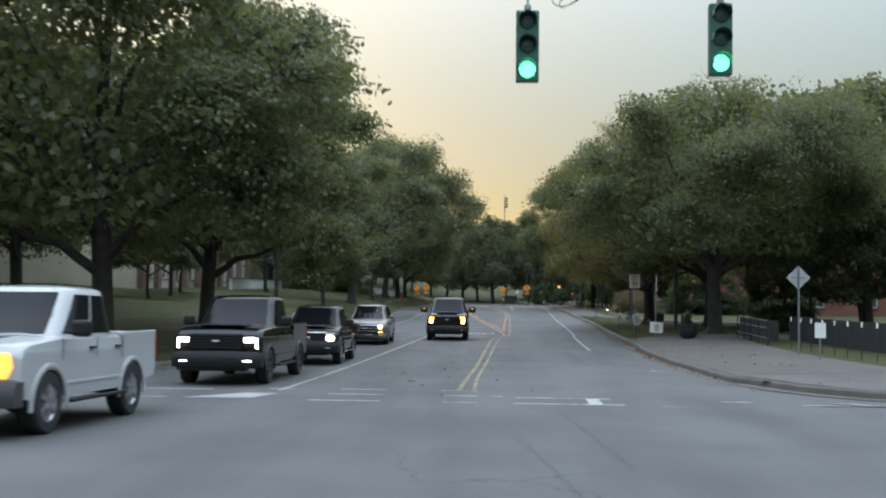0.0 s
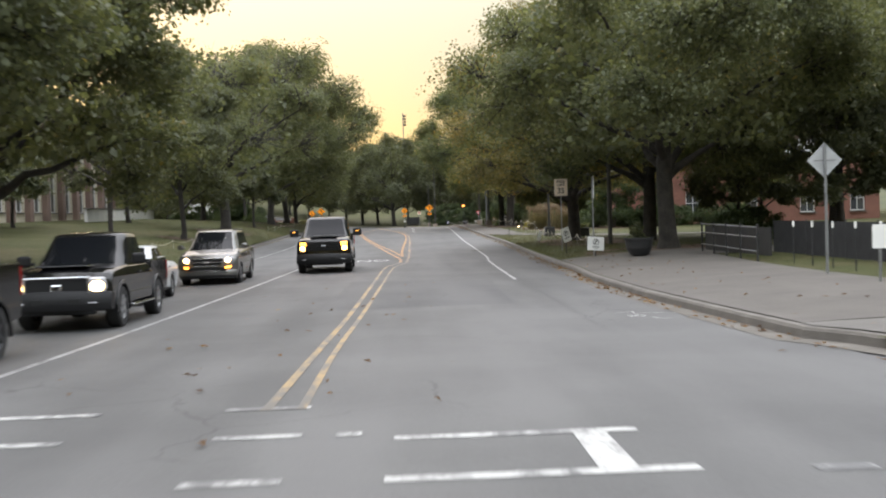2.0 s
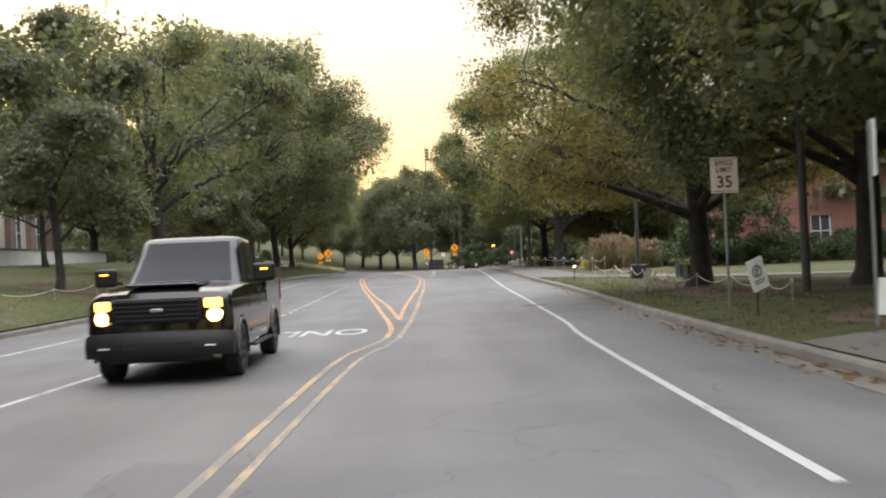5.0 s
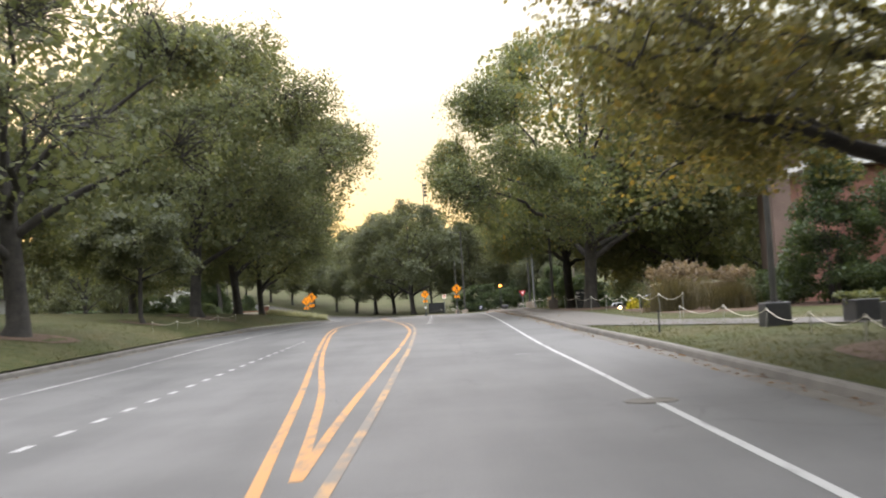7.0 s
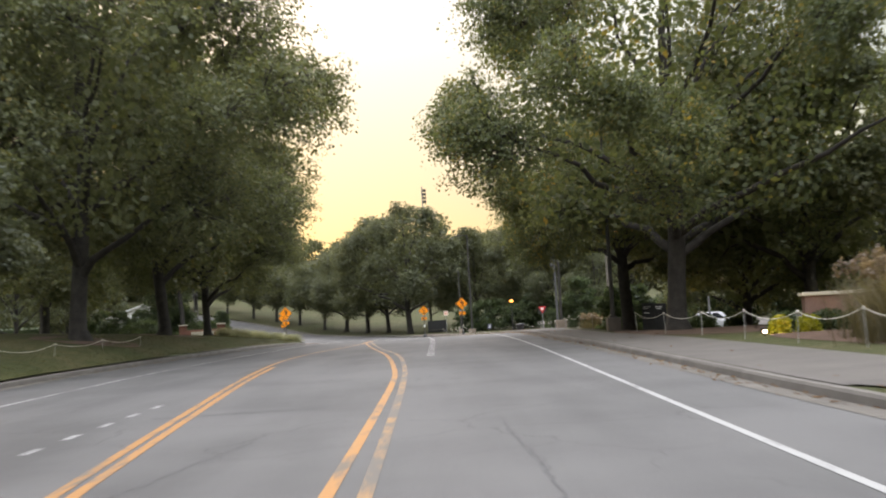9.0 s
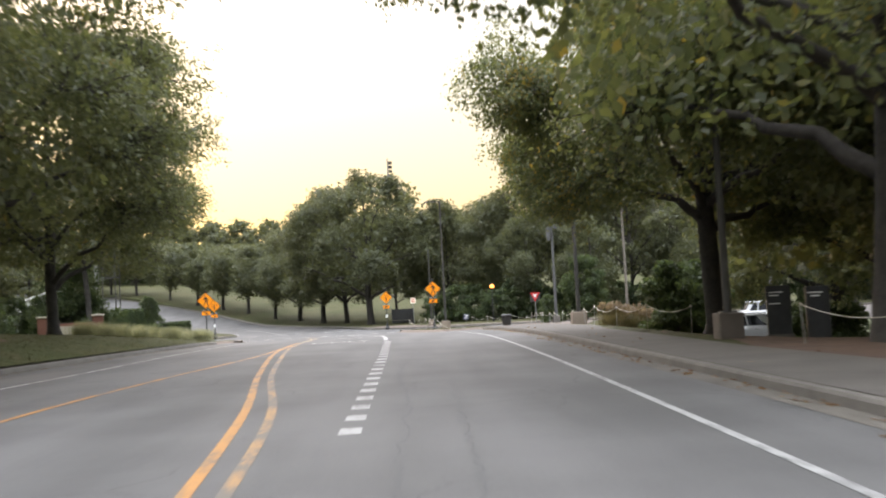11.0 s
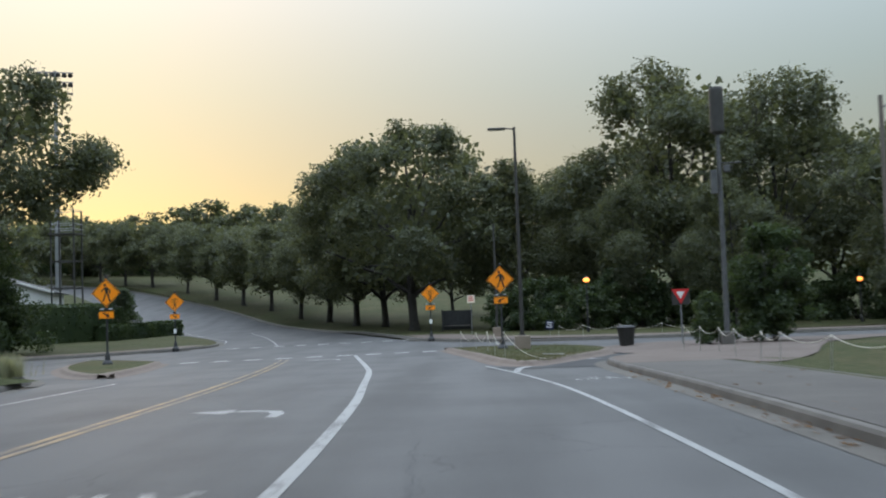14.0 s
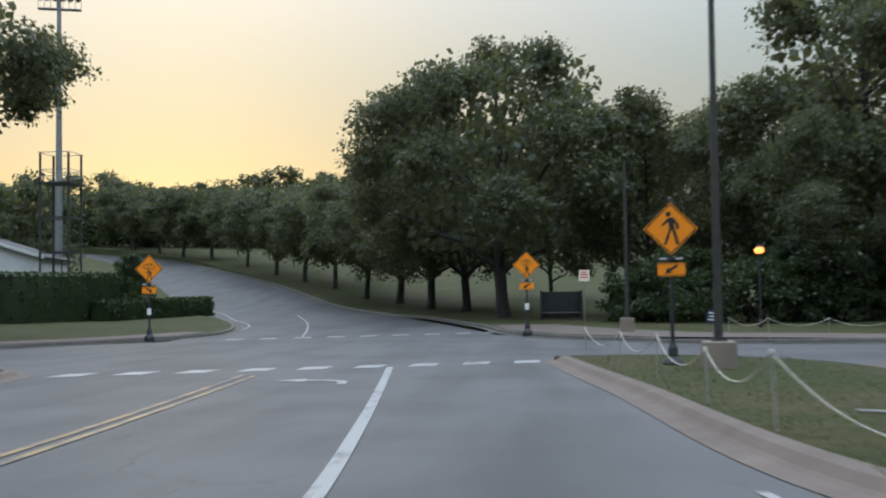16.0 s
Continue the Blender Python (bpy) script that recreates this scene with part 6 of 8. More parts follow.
# dark green paint, made greener for spill from the lit lens
SIGNAL_GREEN = surface("green_housing_with_spill", (0.02, 0.085, 0.06), (0.032, 0.12, 0.088), 0.5, 3, 50, 0.05)
GREEN_ON = glow("green_signal_light", (0.1, 1.0, 0.42), 2.4)
# unlit lens: the lit lens's green spill is put into its colour
SPILL_GREEN_LENS = plain("unlit_lens_green_spill", (0.014, 0.06, 0.044), 0.35)
SODIUM = glow("sodium_lamp", (1.0, 0.33, 0.06), 2.0)
FLOOD = glow("flood_lamp", (1.0, 0.82, 0.5), 5.0)
WOOD = surface("grey_wood", (0.1, 0.085, 0.07), (0.2, 0.17, 0.145), 0.85, 3, 40, 0.4)
ROPE = surface("pale_rope", (0.42, 0.38, 0.31), (0.6, 0.56, 0.48), 0.9, 10, 120, 0.3)
WHITE_POST = surface("pale_fibre_post", (0.2, 0.195, 0.175), (0.34, 0.33, 0.3), 0.6, 5, 60, 0.1)
NAVY = plain("navy_board", (0.012, 0.018, 0.045), 0.5)
POLE_GREY = surface("weathered_dark_steel", (0.07, 0.07, 0.072), (0.13, 0.13, 0.13), 0.55, 3, 60, 0.1, 0.3)
PLINTH_TAN = surface("tan_plinth_concrete", (0.17, 0.13, 0.098), (0.27, 0.215, 0.17), 0.85, 1.4, 40, 0.3)
PLINTH_BROWN = surface("brown_grey_concrete", (0.07, 0.055, 0.045), (0.13, 0.105, 0.088), 0.85, 1.2, 40, 0.3)
BRICK_TAN = surface("brown_brick", (0.13, 0.07, 0.05), (0.24, 0.135, 0.1), 0.85, 1.2, 30, 0.4)
FLAT_LEAF = leaf_mat("hedge_leaves", (0.022, 0.04, 0.018), (0.062, 0.09, 0.036), (0.085, 0.1, 0.04), 0.05)
STRAW_LEAF = leaf_mat("ornamental_grass_blades", (0.05, 0.046, 0.022), (0.125, 0.105, 0.058), (0.24, 0.18, 0.125), 0.2)
PLUME = leaf_mat("pinkish_plumes", (0.11, 0.085, 0.062), (0.22, 0.165, 0.12), (0.3, 0.23, 0.175), 0.2)
PALE_LEAF = leaf_mat("grey_green_blades", (0.09, 0.1, 0.066), (0.25, 0.26, 0.185), (0.34, 0.34, 0.25), 0.14)
# lime leaves with the flood lamp's yellow light added to their colour
LAMPLIT_LIME_LEAF = leaf_mat("lamplit_lime_leaves", (0.1, 0.14, 0.012), (0.26, 0.26, 0.02), (0.4, 0.34, 0.03), 0.15)
LITTER = leaf_mat("fallen_leaves", (0.05, 0.025, 0.012), (0.15, 0.08, 0.035), (0.22, 0.13, 0.05), 0.2)


def flat(name, outline, material, parent, depth=0.004, m=None, label=""):
    """A thin plate that faces -y."""
    bm = bmesh.new()
    add_prism(bm, outline, depth, m)
    return part(name, bm, material, parent, label)


def diamond(d):
    return [(0, -d / 2), (d / 2, 0), (0, d / 2), (-d / 2, 0)]


def rounded(w, h, r=0.03):
    pts = []
    for cx, cz, a0 in ((w / 2 - r, -h / 2 + r, -90), (w / 2 - r, h / 2 - r, 0), (-w / 2 + r, h / 2 - r, 90), (-w / 2 + r, -h / 2 + r, 180)):
        pts += [(cx + r * math.cos(radians(a0 + k * 30)), cz + r * math.sin(radians(a0 + k * 30))) for k in range(4)]
    return pts


def ring(d_out, d_in):
    """Four bars that make a diamond-shaped border."""
    out = []
    a, b = diamond(d_out), diamond(d_in)
    for k in range(4):
        out.append([a[k], a[(k + 1) % 4], b[(k + 1) % 4], b[k]])
    return out


def text_mesh(text, size, depth=0.003):
    cu = bpy.data.curves.new("lettering", 'FONT')
    cu.body, cu.size, cu.align_x, cu.align_y, cu.extrude = text, size, 'CENTER', 'CENTER', depth / 2
    cu.offset = size * 0.012
    ob = new("lettering", cu)
    me = bpy.data.meshes.new_from_object(ob.evaluated_get(bpy.context.evaluated_depsgraph_get()))
    bpy.data.objects.remove(ob)
    me.transform(Matrix.Rotation(radians(90), 4, 'X'))
    return me


def crossing_sign(x, y, top, turn, arrow_left, wheels, label):
    """An orange diamond on a black pole with a fluted foot, flashing-beacon bar and arrow plate."""
    z0 = land_z(x, y) if abs(x) > 3 or y > 205 else road_z(y) + 0.15
    if 178 < y < 203:
        z0 = road_z(y) + 0.15
    sign = thing("crossing_sign", label, "road sign", pose(x, y, z0, 0, 0, turn), "crossing signs")
    h = top - z0
    bm = bmesh.new()
    add_lathe(bm, [(0.24, -0.15), (0.24, 0.05), (0.2, 0.12), (0.13, 0.2), (0.11, 0.42), (0.075, 0.5), (0.06, 0.56)], 16)
    part("foot", bm, BLACK_IRON, sign)
    bm = bmesh.new()
    add_tube(bm, (0, 0, 0.5), (0, 0, h + 0.06), 0.05, 0.045, 12)
    add_lathe(bm, [(0.06, h + 0.05), (0.06, h + 0.09), (0.0, h + 0.14)], 12)
    part("pole", bm, BLACK_IRON, sign)
    c = Matrix.Translation((0, -0.07, h - 0.665))
    panel = flat("panel", diamond(1.3), SIGN_ORANGE, sign, 0.012, c, "orange diamond panel")
    for outline in ring(1.24, 1.17):
        flat("border", outline, INK, panel, 0.004, c @ Matrix.Translation((0, -0.008, 0)))
    k, dz = (0.62, -0.24) if wheels else (1.0, 0.0)
    ink = c @ Matrix.Translation((0, -0.008, dz)) @ Matrix.Diagonal((k, 1, k, 1))
    shapes = [circle(0.062, 14, -0.05, 0.36), [(-0.06, 0.27), (0.07, 0.27), (0.1, -0.02), (-0.03, -0.02)], [(-0.03, 0.0), (0.03, 0.0), (-0.1, -0.38), (-0.17, -0.38)], [(0.03, 0.0), (0.1, 0.0), (0.21, -0.38), (0.13, -0.38)], [(-0.07, 0.25), (-0.04, 0.18), (-0.2, 0.06), (-0.22, 0.1)], [(0.08, 0.26), (0.2, 0.1), (0.2, -0.02), (0.14, -0.02), (0.13, 0.08), (0.06, 0.18)]]
    for s in shapes:
        flat("symbol", s, INK, panel, 0.004, ink)
    if wheels:
        for cx in (-0.14, 0.14):
            bm = bmesh.new()
            add_lathe(bm, [(0.1, -0.002), (0.122, -0.002), (0.122, 0.002), (0.1, 0.002), (0.1, -0.002)], 18, c @ Matrix.Translation((cx, -0.008, 0.1)) @ Matrix.Rotation(radians(90), 4, 'X'), False)
            part("symbol", bm, INK, panel)
        flat("symbol", [(-0.14, 0.09), (-0.06, 0.26), (0.1, 0.26), (0.14, 0.1), (0.11, 0.1), (0.08, 0.23), (-0.04, 0.23), (-0.11, 0.1)], INK, panel, 0.004, c @ Matrix.Translation((0, -0.008, 0)))
    bm = bmesh.new()
    add_box(bm, 0, -0.06, h - 1.43, 0.62, 0.06, 0.07, 0.01)
    part("beacon_bar", bm, BLACK_IRON, sign)
    for cx in (-0.2, 0.2):
        bm = bmesh.new()
        add_box(bm, cx, -0.095, h - 1.42, 0.18, 0.01, 0.05, 0.003)
        part("beacon", bm, LENS, sign)
    p = Matrix.Translation((0, -0.07, h - 1.66))
    plate = flat("arrow_plate", rounded(0.66, 0.33), SIGN_ORANGE, sign, 0.01, p, "orange arrow plate")
    for q in ([(-0.31, -0.145), (0.31, -0.145), (0.31, -0.13), (-0.31, -0.13)], [(-0.31, 0.13), (0.31, 0.13), (0.31, 0.145), (-0.31, 0.145)]):
        flat("border", q, INK, plate, 0.004, p @ Matrix.Translation((0, -0.007, 0)))
    s = 1 if arrow_left else -1
    flat("arrow", [(s * a, b) for a, b in ((-0.15, -0.1), (0.03, -0.08), (-0.02, -0.03), (0.16, 0.07), (0.13, 0.12), (-0.05, 0.02), (-0.09, 0.07))][::s], INK, plate, 0.004, p @ Matrix.Translation((0, -0.007, 0)))
    if wheels:
        flat("button_plate", rounded(0.2, 0.3, 0.02), SIGN_WHITE, sign, 0.01, Matrix.Translation((0, -0.07, 1.25)), "small white instruction plate")
    return sign


crossing_sign(5.18, 197.6, 3.27, -3, True, False, "orange diamond crossing sign on the large grass island")
crossing_sign(1.06, 222.2, 3.05, -3, True, True, "orange diamond cycle crossing sign at the far corner")
crossing_sign(-12.85, 194.5, 3.23, 6, False, False, "orange diamond crossing sign on the small grass island")
crossing_sign(-16.4, 219.7, 3.07, 6, False, True, "orange diamond cycle crossing sign by the far lawn")


def post_sign(name, label, x, y, z_low, z_high, w, turn, material, tilt=0.0, post=STEEL, r=0.028, foot=None):
    """A rectangular plate on a thin post; returns the thing and the plate's frame."""
    z0 = land_z(x, y) if foot is None else foot
    sign = thing(name, label, "sign", pose(x, y, z0, 0, 0, turn))
    bm = bmesh.new()
    add_tube(bm, (0, 0, -0.2), (0, 0, z_high - z0 - 0.02), r, r, 8)
    part("post", bm, post, sign)
    c = Matrix.Translation((0, -r - 0.012, (z_low + z_high) / 2 - z0)) @ Matrix.Rotation(radians(tilt), 4, 'Y')
    panel = flat("panel", rounded(w, z_high - z_low, 0.03), material, sign, 0.008, c)
    return sign, panel, c @ Matrix.Translation((0, -0.006, 0))


sign, panel, c = post_sign("speed_limit_sign", "white speed limit 35 sign with headlight glow in its colour, on a steel post", 7.82, 63.15, 1.92, 2.7, 0.61, 3, SIGN_HEADLIGHT_WARM)
for text, size, dz in (("SPEED", 0.15, 0.26), ("LIMIT", 0.15, 0.11), ("35", 0.36, -0.16)):
    me = text_mesh(text, size)
    me.transform(c @ Matrix.Translation((0, 0, dz)))
    part("lettering", me, INK, panel)
for q in ([(-0.28, 0.345), (0.28, 0.345), (0.28, 0.355), (-0.28, 0.355)], [(-0.28, -0.355), (0.28, -0.355), (0.28, -0.345), (-0.28, -0.345)]):
    flat("border", q, INK, panel, 0.003, c)

z0 = land_z(10.35, 38.2)
sign = thing("warning_sign", "bare aluminium back of a diamond sign on a post", "road sign", pose(10.35, 38.2, z0, 0, 0, -4))
bm = bmesh.new()
add_tube(bm, (0, 0, -0.2), (0, 0, 2.56 - z0), 0.035, 0.035, 8)
part("post", bm, STEEL, sign)
flat("panel", diamond(0.82), ALUMINIUM, sign, 0.008, Matrix.Translation((0, 0.05, 2.59 - 0.41 - z0)), "bare aluminium back")
bm = bmesh.new()
add_box(bm, 0, 0.04, 2.59 - 0.43 - z0, 0.5, 0.012, 0.035)
part("brace", bm, STEEL, sign)


def parking_board(x, y, z_low, z_high, w, turn, tilt, label):
    sign, panel, c = post_sign("notice_sign", label, x, y, z_low, z_high, w, turn, SIGN_WHITE, tilt, BLACK_IRON, 0.02)
    bm = bmesh.new()
    add_lathe(bm, [(0.095, -0.002), (0.12, -0.002), (0.12, 0.002), (0.095, 0.002), (0.095, -0.002)], 20, c @ Matrix.Translation((0, 0, 0.06)) @ Matrix.Rotation(radians(90), 4, 'X'), False)
    part("symbol", bm, INK, panel)
    flat("symbol", [(-0.08, -0.03), (-0.06, -0.05), (0.08, 0.13), (0.06, 0.15)], INK, panel, 0.003, c)
    flat("symbol", [(-0.03, -0.02), (-0.005, -0.02), (-0.005, 0.13), (-0.03, 0.13)], INK, panel, 0.003, c)
    for dz, ww in ((-0.12, 0.26), (-0.17, 0.2)):
        flat("bar_of_writing", [(-ww / 2, dz - 0.012), (ww / 2, dz - 0.012), (ww / 2, dz + 0.012), (-ww / 2, dz + 0.012)], INK, panel, 0.003, c)


parking_board(7.83, 54.55, -0.33, 0.19, 0.66, 8, 4, "white notice board with a black no-parking ring on a thin post")
parking_board(7.55, 60.2, -0.12, 0.5, 0.42, 25, -18, "tilted white notice board on a thin post")
post_sign("notice_sign", "small plain white notice board at the lawn edge", -10.95, 87.6, 0.0, 0.45, 0.3, 14, SIGN_WHITE, 10, BLACK_IRON, 0.012)
post_sign("notice_sign", "small plain white notice board leaning by the kerb", -9.75, 54.4, -0.42, 0.0, 0.3, 10, SIGN_WHITE, -16, BLACK_IRON, 0.012)
post_sign("notice_sign", "narrow plain white notice board leaning by the rope fence", 8.05, 73.3, -0.36, 0.2, 0.2, 20, SIGN_WHITE, 22, BLACK_IRON, 0.012)
post_sign("parking_sign", "white parking plate on a tall thin steel post beside the pavement", 7.95, 55.6, land_z(7.95, 55.6) + 2.25, land_z(7.95, 55.6) + 3.1, 0.32, 86, SIGN_WHITE)
post_sign("notice_sign", "white rectangular notice board on a thin post", 10.05, 34.7, 0.24, 0.72, 0.34, 0, SIGN_WHITE)
sign, panel, c = post_sign("notice_sign", "warm white notice sign with red writing on a steel post", 4.0, 231.3, 1.66, 2.28, 0.58, 4, SIGN_HEADLIGHT_WARM)
for dz, ww in ((0.18, 0.3), (0.05, 0.42), (-0.1, 0.42)):
    flat("bar_of_writing", [(-ww / 2, dz - 0.035), (ww / 2, dz - 0.035), (ww / 2, dz + 0.035), (-ww / 2, dz + 0.035)], RED_INK, panel, 0.003, c)
sign, panel, c = post_sign("lawn_sign", "small navy lawn sign with white writing", 9.1, 218.4, -0.35, 0.25, 0.55, 5, NAVY, 6, STEEL, 0.015)
for dz, ww in ((0.15, 0.4), (0.0, 0.3), (-0.14, 0.42)):
    flat("bar_of_writing", [(-ww / 2, dz - 0.025), (ww / 2, dz - 0.025), (ww / 2, dz + 0.025), (-ww / 2, dz + 0.025)], SIGN_WHITE, panel, 0.003, c)

# give-way sign
z0 = land_z(13.3, 195.2)
sign = thing("yield_sign", "red and white triangular yield sign on a steel post", "road sign", pose(13.3, 195.2, z0, 0, 0, -6))
bm = bmesh.new()
add_tube(bm, (0, 0, -0.2), (0, 0, 1.75 - z0), 0.035, 0.035, 8)
part("post", bm, STEEL, sign)
c = Matrix.Translation((0, -0.05, 1.82 - z0))
panel = flat("panel", [(-0.4, 0), (0.0, -0.7), (0.4, 0)], SIGN_RED, sign, 0.01, c, "red triangle panel")
flat("white_field", [(-0.19, -0.12), (0.0, -0.46), (0.19, -0.12)], SIGN_WHITE, panel, 0.004, c @ Matrix.Translation((0, -0.008, 0)))
flat("back_plate", rounded(0.8, 0.72), DARK_POLE, sign, 0.006, c @ Matrix.Translation((0, 0.015, -0.36)), "dark backing plate")


def lamp_post(x, y, height, label, plinth=0.68, ph=0.62, arm=0.0, pole=DARK_POLE, base=PLINTH_TAN, r=0.1, turn=0.0):
    """A street lamp on a square plinth with chamfered edges."""
    z0 = road_z(y) + 0.15 if 178 < y < 203 and x < 10 else land_z(x, y)
    lamp = thing("street_lamp", label, "street lamp", pose(x, y, z0, 0, 0, turn), "street lamps")
    bm = bmesh.new()
    add_box(bm, 0, 0, -0.25, plinth, plinth, ph + 0.25, 0.035)
    part("plinth", bm, base, lamp, "square concrete plinth" if base is PLINTH_TAN else "dark square plinth")
    bm = bmesh.new()
    add_box(bm, 0, 0, ph, 0.36, 0.36, 0.03, 0.008)
    for sx in (-0.13, 0.13):
        for sy in (-0.13, 0.13):
            add_tube(bm, (sx, sy, ph + 0.02), (sx, sy, ph + 0.08), 0.018, 0.018, 6)
    part("base_plate", bm, pole, lamp)
    bm = bmesh.new()
    add_tube(bm, (0, 0, ph + 0.02), (0, 0, height), r, r * 0.62, 12)
    part("pole", bm, pole, lamp)
    if arm:
        bm = bmesh.new()
        add_tube(bm, (0, 0, height - 0.12), (-0.45, 0, height - 0.05), 0.035, 0.03, 8)
        part("arm", bm, pole, lamp)
        bm = bmesh.new()
        add_box(bm, -0.4 - arm / 2, 0, height - 0.12, arm, 0.34, 0.09, 0.03)
        head = part("lamp_head", bm, pole, lamp)
        bm = bmesh.new()
        add_box(bm, -0.4 - arm / 2, 0, height - 0.135, arm * 0.8, 0.26, 0.02)
        part("diffuser", bm, LENS, head)
    return lamp


lamp_post(6.05, 196.05, 10.4, "tall dark street lamp with a flat head on a concrete plinth", 0.72, 0.62, 0.85)
lamp_post(5.72, 222.3, 8.0, "dark street lamp on a concrete plinth at the far corner", 0.62, 0.66)
lamp_post(11.0, 160.6, 11.0, "tall dark street lamp on a concrete plinth beside the pavement", 0.7, 0.66)
lamp_post(10.1, 133.6, 10.0, "dark street lamp on a brown square plinth", 0.6, 0.62, 0, DARK_POLE, PLINTH_BROWN)
lamp_post(10.5, 87.2, 8.5, "dark street lamp on a dark square plinth behind the rope", 0.66, 0.6, 0, DARK_POLE, BLACK_IRON, 0.09)


def simple_pole(name, label, category, x, y, height, r, material, z0=None):
    t = thing(name, label, category, pose(x, y, land_z(x, y) if z0 is None else z0))
    bm = bmesh.new()
    add_tube(bm, (0, 0, -0.3 if z0 is None else -2.5), (0, 0, height), r, r * 0.7, 10)
    part("pole", bm, material, t)
    return t


simple_pole("marker_stake", "short dark stake at the corner of the grass verge", "post", 7.96, 89.3, 0.62, 0.03, BLACK_IRON)
simple_pole("utility_pole", "tall slim dark pole among the trees by the verge", "utility pole", 10.7, 66.5, 9.5, 0.11, DARK_POLE)
t = simple_pole("antenna_pole", "slim pole with a dark cylindrical antenna on top", "pole", 14.3, 190.8, 9.0, 0.12, POLE_GREY)
bm = bmesh.new()
add_box(bm, 0, 0, -0.2, 0.5, 0.5, 0.75, 0.03)
part("plinth", bm, CONCRETE, t)
bm = bmesh.new()
add_lathe(bm, [(0.12, 8.8), (0.29, 8.9), (0.3, 8.95), (0.3, 10.7), (0.27, 10.8), (0.0, 10.85)], 18)
part("antenna", bm, DARK_POLE, t, "dark cylindrical antenna shroud")
for zz, hh, ss in ((6.3, 1.0, -1), (7.2, 0.3, 1)):
    bm = bmesh.new()
    add_box(bm, ss * 0.28, -0.1, zz, 0.26, 0.22, hh, 0.02)
    part("equipment_box", bm, POLE_GREY, t)
bm = bmesh.new()
add_tube(bm, (0, 0, 7.6), (0.9, 0, 7.6), 0.03)
part("bracket", bm, DARK_POLE, t)
t = simple_pole("utility_pole", "grey pole with a lit sodium street light on an arm", "street lamp", 18.2, 183.2, 8.7, 0.11, WOOD, road_z(183.2) + 0.15)
bm = bmesh.new()
add_tube(bm, (0, 0, 8.2), (0.7, -0.3, 8.75), 0.03)
part("arm", bm, STEEL, t)
bm = bmesh.new()
add_lathe(bm, [(0.05, 0.16), (0.2, 0.08), (0.24, 0.0), (0.2, -0.03)], 14, Matrix.Translation((0.8, -0.35, 8.72)))
part("shade", bm, STEEL, t)
bm = bmesh.new()
add_lathe(bm, [(0.17, 0.0), (0.14, -0.09), (0.0, -0.14)], 14, Matrix.Translation((0.8, -0.35, 8.7)))
part("bulb", bm, SODIUM, t, "glowing amber bulb")
t = simple_pole("utility_pole", "grey wooden utility pole in the car park", "utility pole", 33.0, 160.0, 9.5, 0.12, WOOD)
t = simple_pole("utility_pole", "slim grey pole beside the lawn", "utility pole", 24.5, 172.0, 10.5, 0.09, STEEL)


def globe_lamp(x, y, z, label, r=0.16):
    z0 = land_z(x, y)
    t = thing("post_lamp", label, "street lamp", pose(x, y, z0))
    h = z - z0
    bm = bmesh.new()
    add_lathe(bm, [(0.12, -0.1), (0.12, 0.3), (0.06, 0.4), (0.05, h - 0.25), (0.1, h - 0.2), (0.12, h - 0.16)], 12)
    part("pole", bm, BLACK_IRON, t)
    bm = bmesh.new()
    add_lathe(bm, [(0.05, h - 0.17), (r, h - 0.08), (r * 1.05, h + 0.05), (r * 0.6, h + 0.17), (0.0, h + 0.2)], 14)
    part("globe", bm, SODIUM, t, "glowing warm globe")
    bm = bmesh.new()
    add_lathe(bm, [(r * 0.7, h + 0.17), (r * 0.5, h + 0.24), (0.0, h + 0.3)], 12)
    part("cap", bm, BLACK_IRON, t)


globe_lamp(12.6, 226.5, 3.03, "black post lamp with a glowing globe among dark trees", 0.24)
globe_lamp(33.2, 227.5, 2.4, "black post lamp with a glowing globe in the woods", 0.2)

# black pylon sign beside the path
sz = land_z(12.3, 136.3)
pylon = thing("pylon_sign", "black upright sign board with small white writing", "sign", pose(12.3, 136.3, sz, 0, 0, -12))
bm = bmesh.new()
add_box(bm, 0, 0, 0.08, 0.62, 0.14, 1.3, 0.012)
part("board", bm, BLACK_IRON, pylon)
bm = bmesh.new()
add_box(bm, 0, 0, -0.2, 0.7, 0.24, 0.29, 0.015)
part("plinth", bm, CONCRETE, pylon)
for k, (dx, zz, ww) in enumerate(((-0.06, 1.2, 0.36), (-0.12, 1.12, 0.24), (-0.1, 0.9, 0.28))):
    flat("writing_bar", rounded(ww, 0.03, 0.004), SIGN_WHITE, pylon, 0.003, Matrix.Translation((dx, -0.073, zz)))

# litter bin
t = thing("litter_bin", "dark green slatted metal litter bin on the pavement", "litter bin", pose(11.2, 198.2, ramped(11.2, 198.2) + 0.008) @ Matrix.Diagonal((1.15, 1.15, 1.25, 1)))
bm = bmesh.new()
add_lathe(bm, [(0.24, 0.0), (0.27, 0.05), (0.35, 0.66), (0.33, 0.67), (0.23, 0.06)], 20)
part("liner", bm, BLACK_IRON, t)
for k in range(20):
    a = 2 * math.pi * k / 20
    bm = bmesh.new()
    add_box(bm, 0.0, 0, 0.0, 0.015, 0.055, 0.64, 0.004, Matrix.Rotation(a, 4, 'Z') @ Matrix.Translation((0.285, 0, 0.03)) @ Matrix.Rotation(0.13, 4, 'Y'))
    part("slat", bm, DARK_POLE, t)
bm = bmesh.new()
add_lathe(bm, [(0.39, 0.66), (0.41, 0.72), (0.34, 0.78), (0.2, 0.8), (0.18, 0.79), (0.18, 0.7)], 20)
part("lid", bm, BLACK_IRON, t)


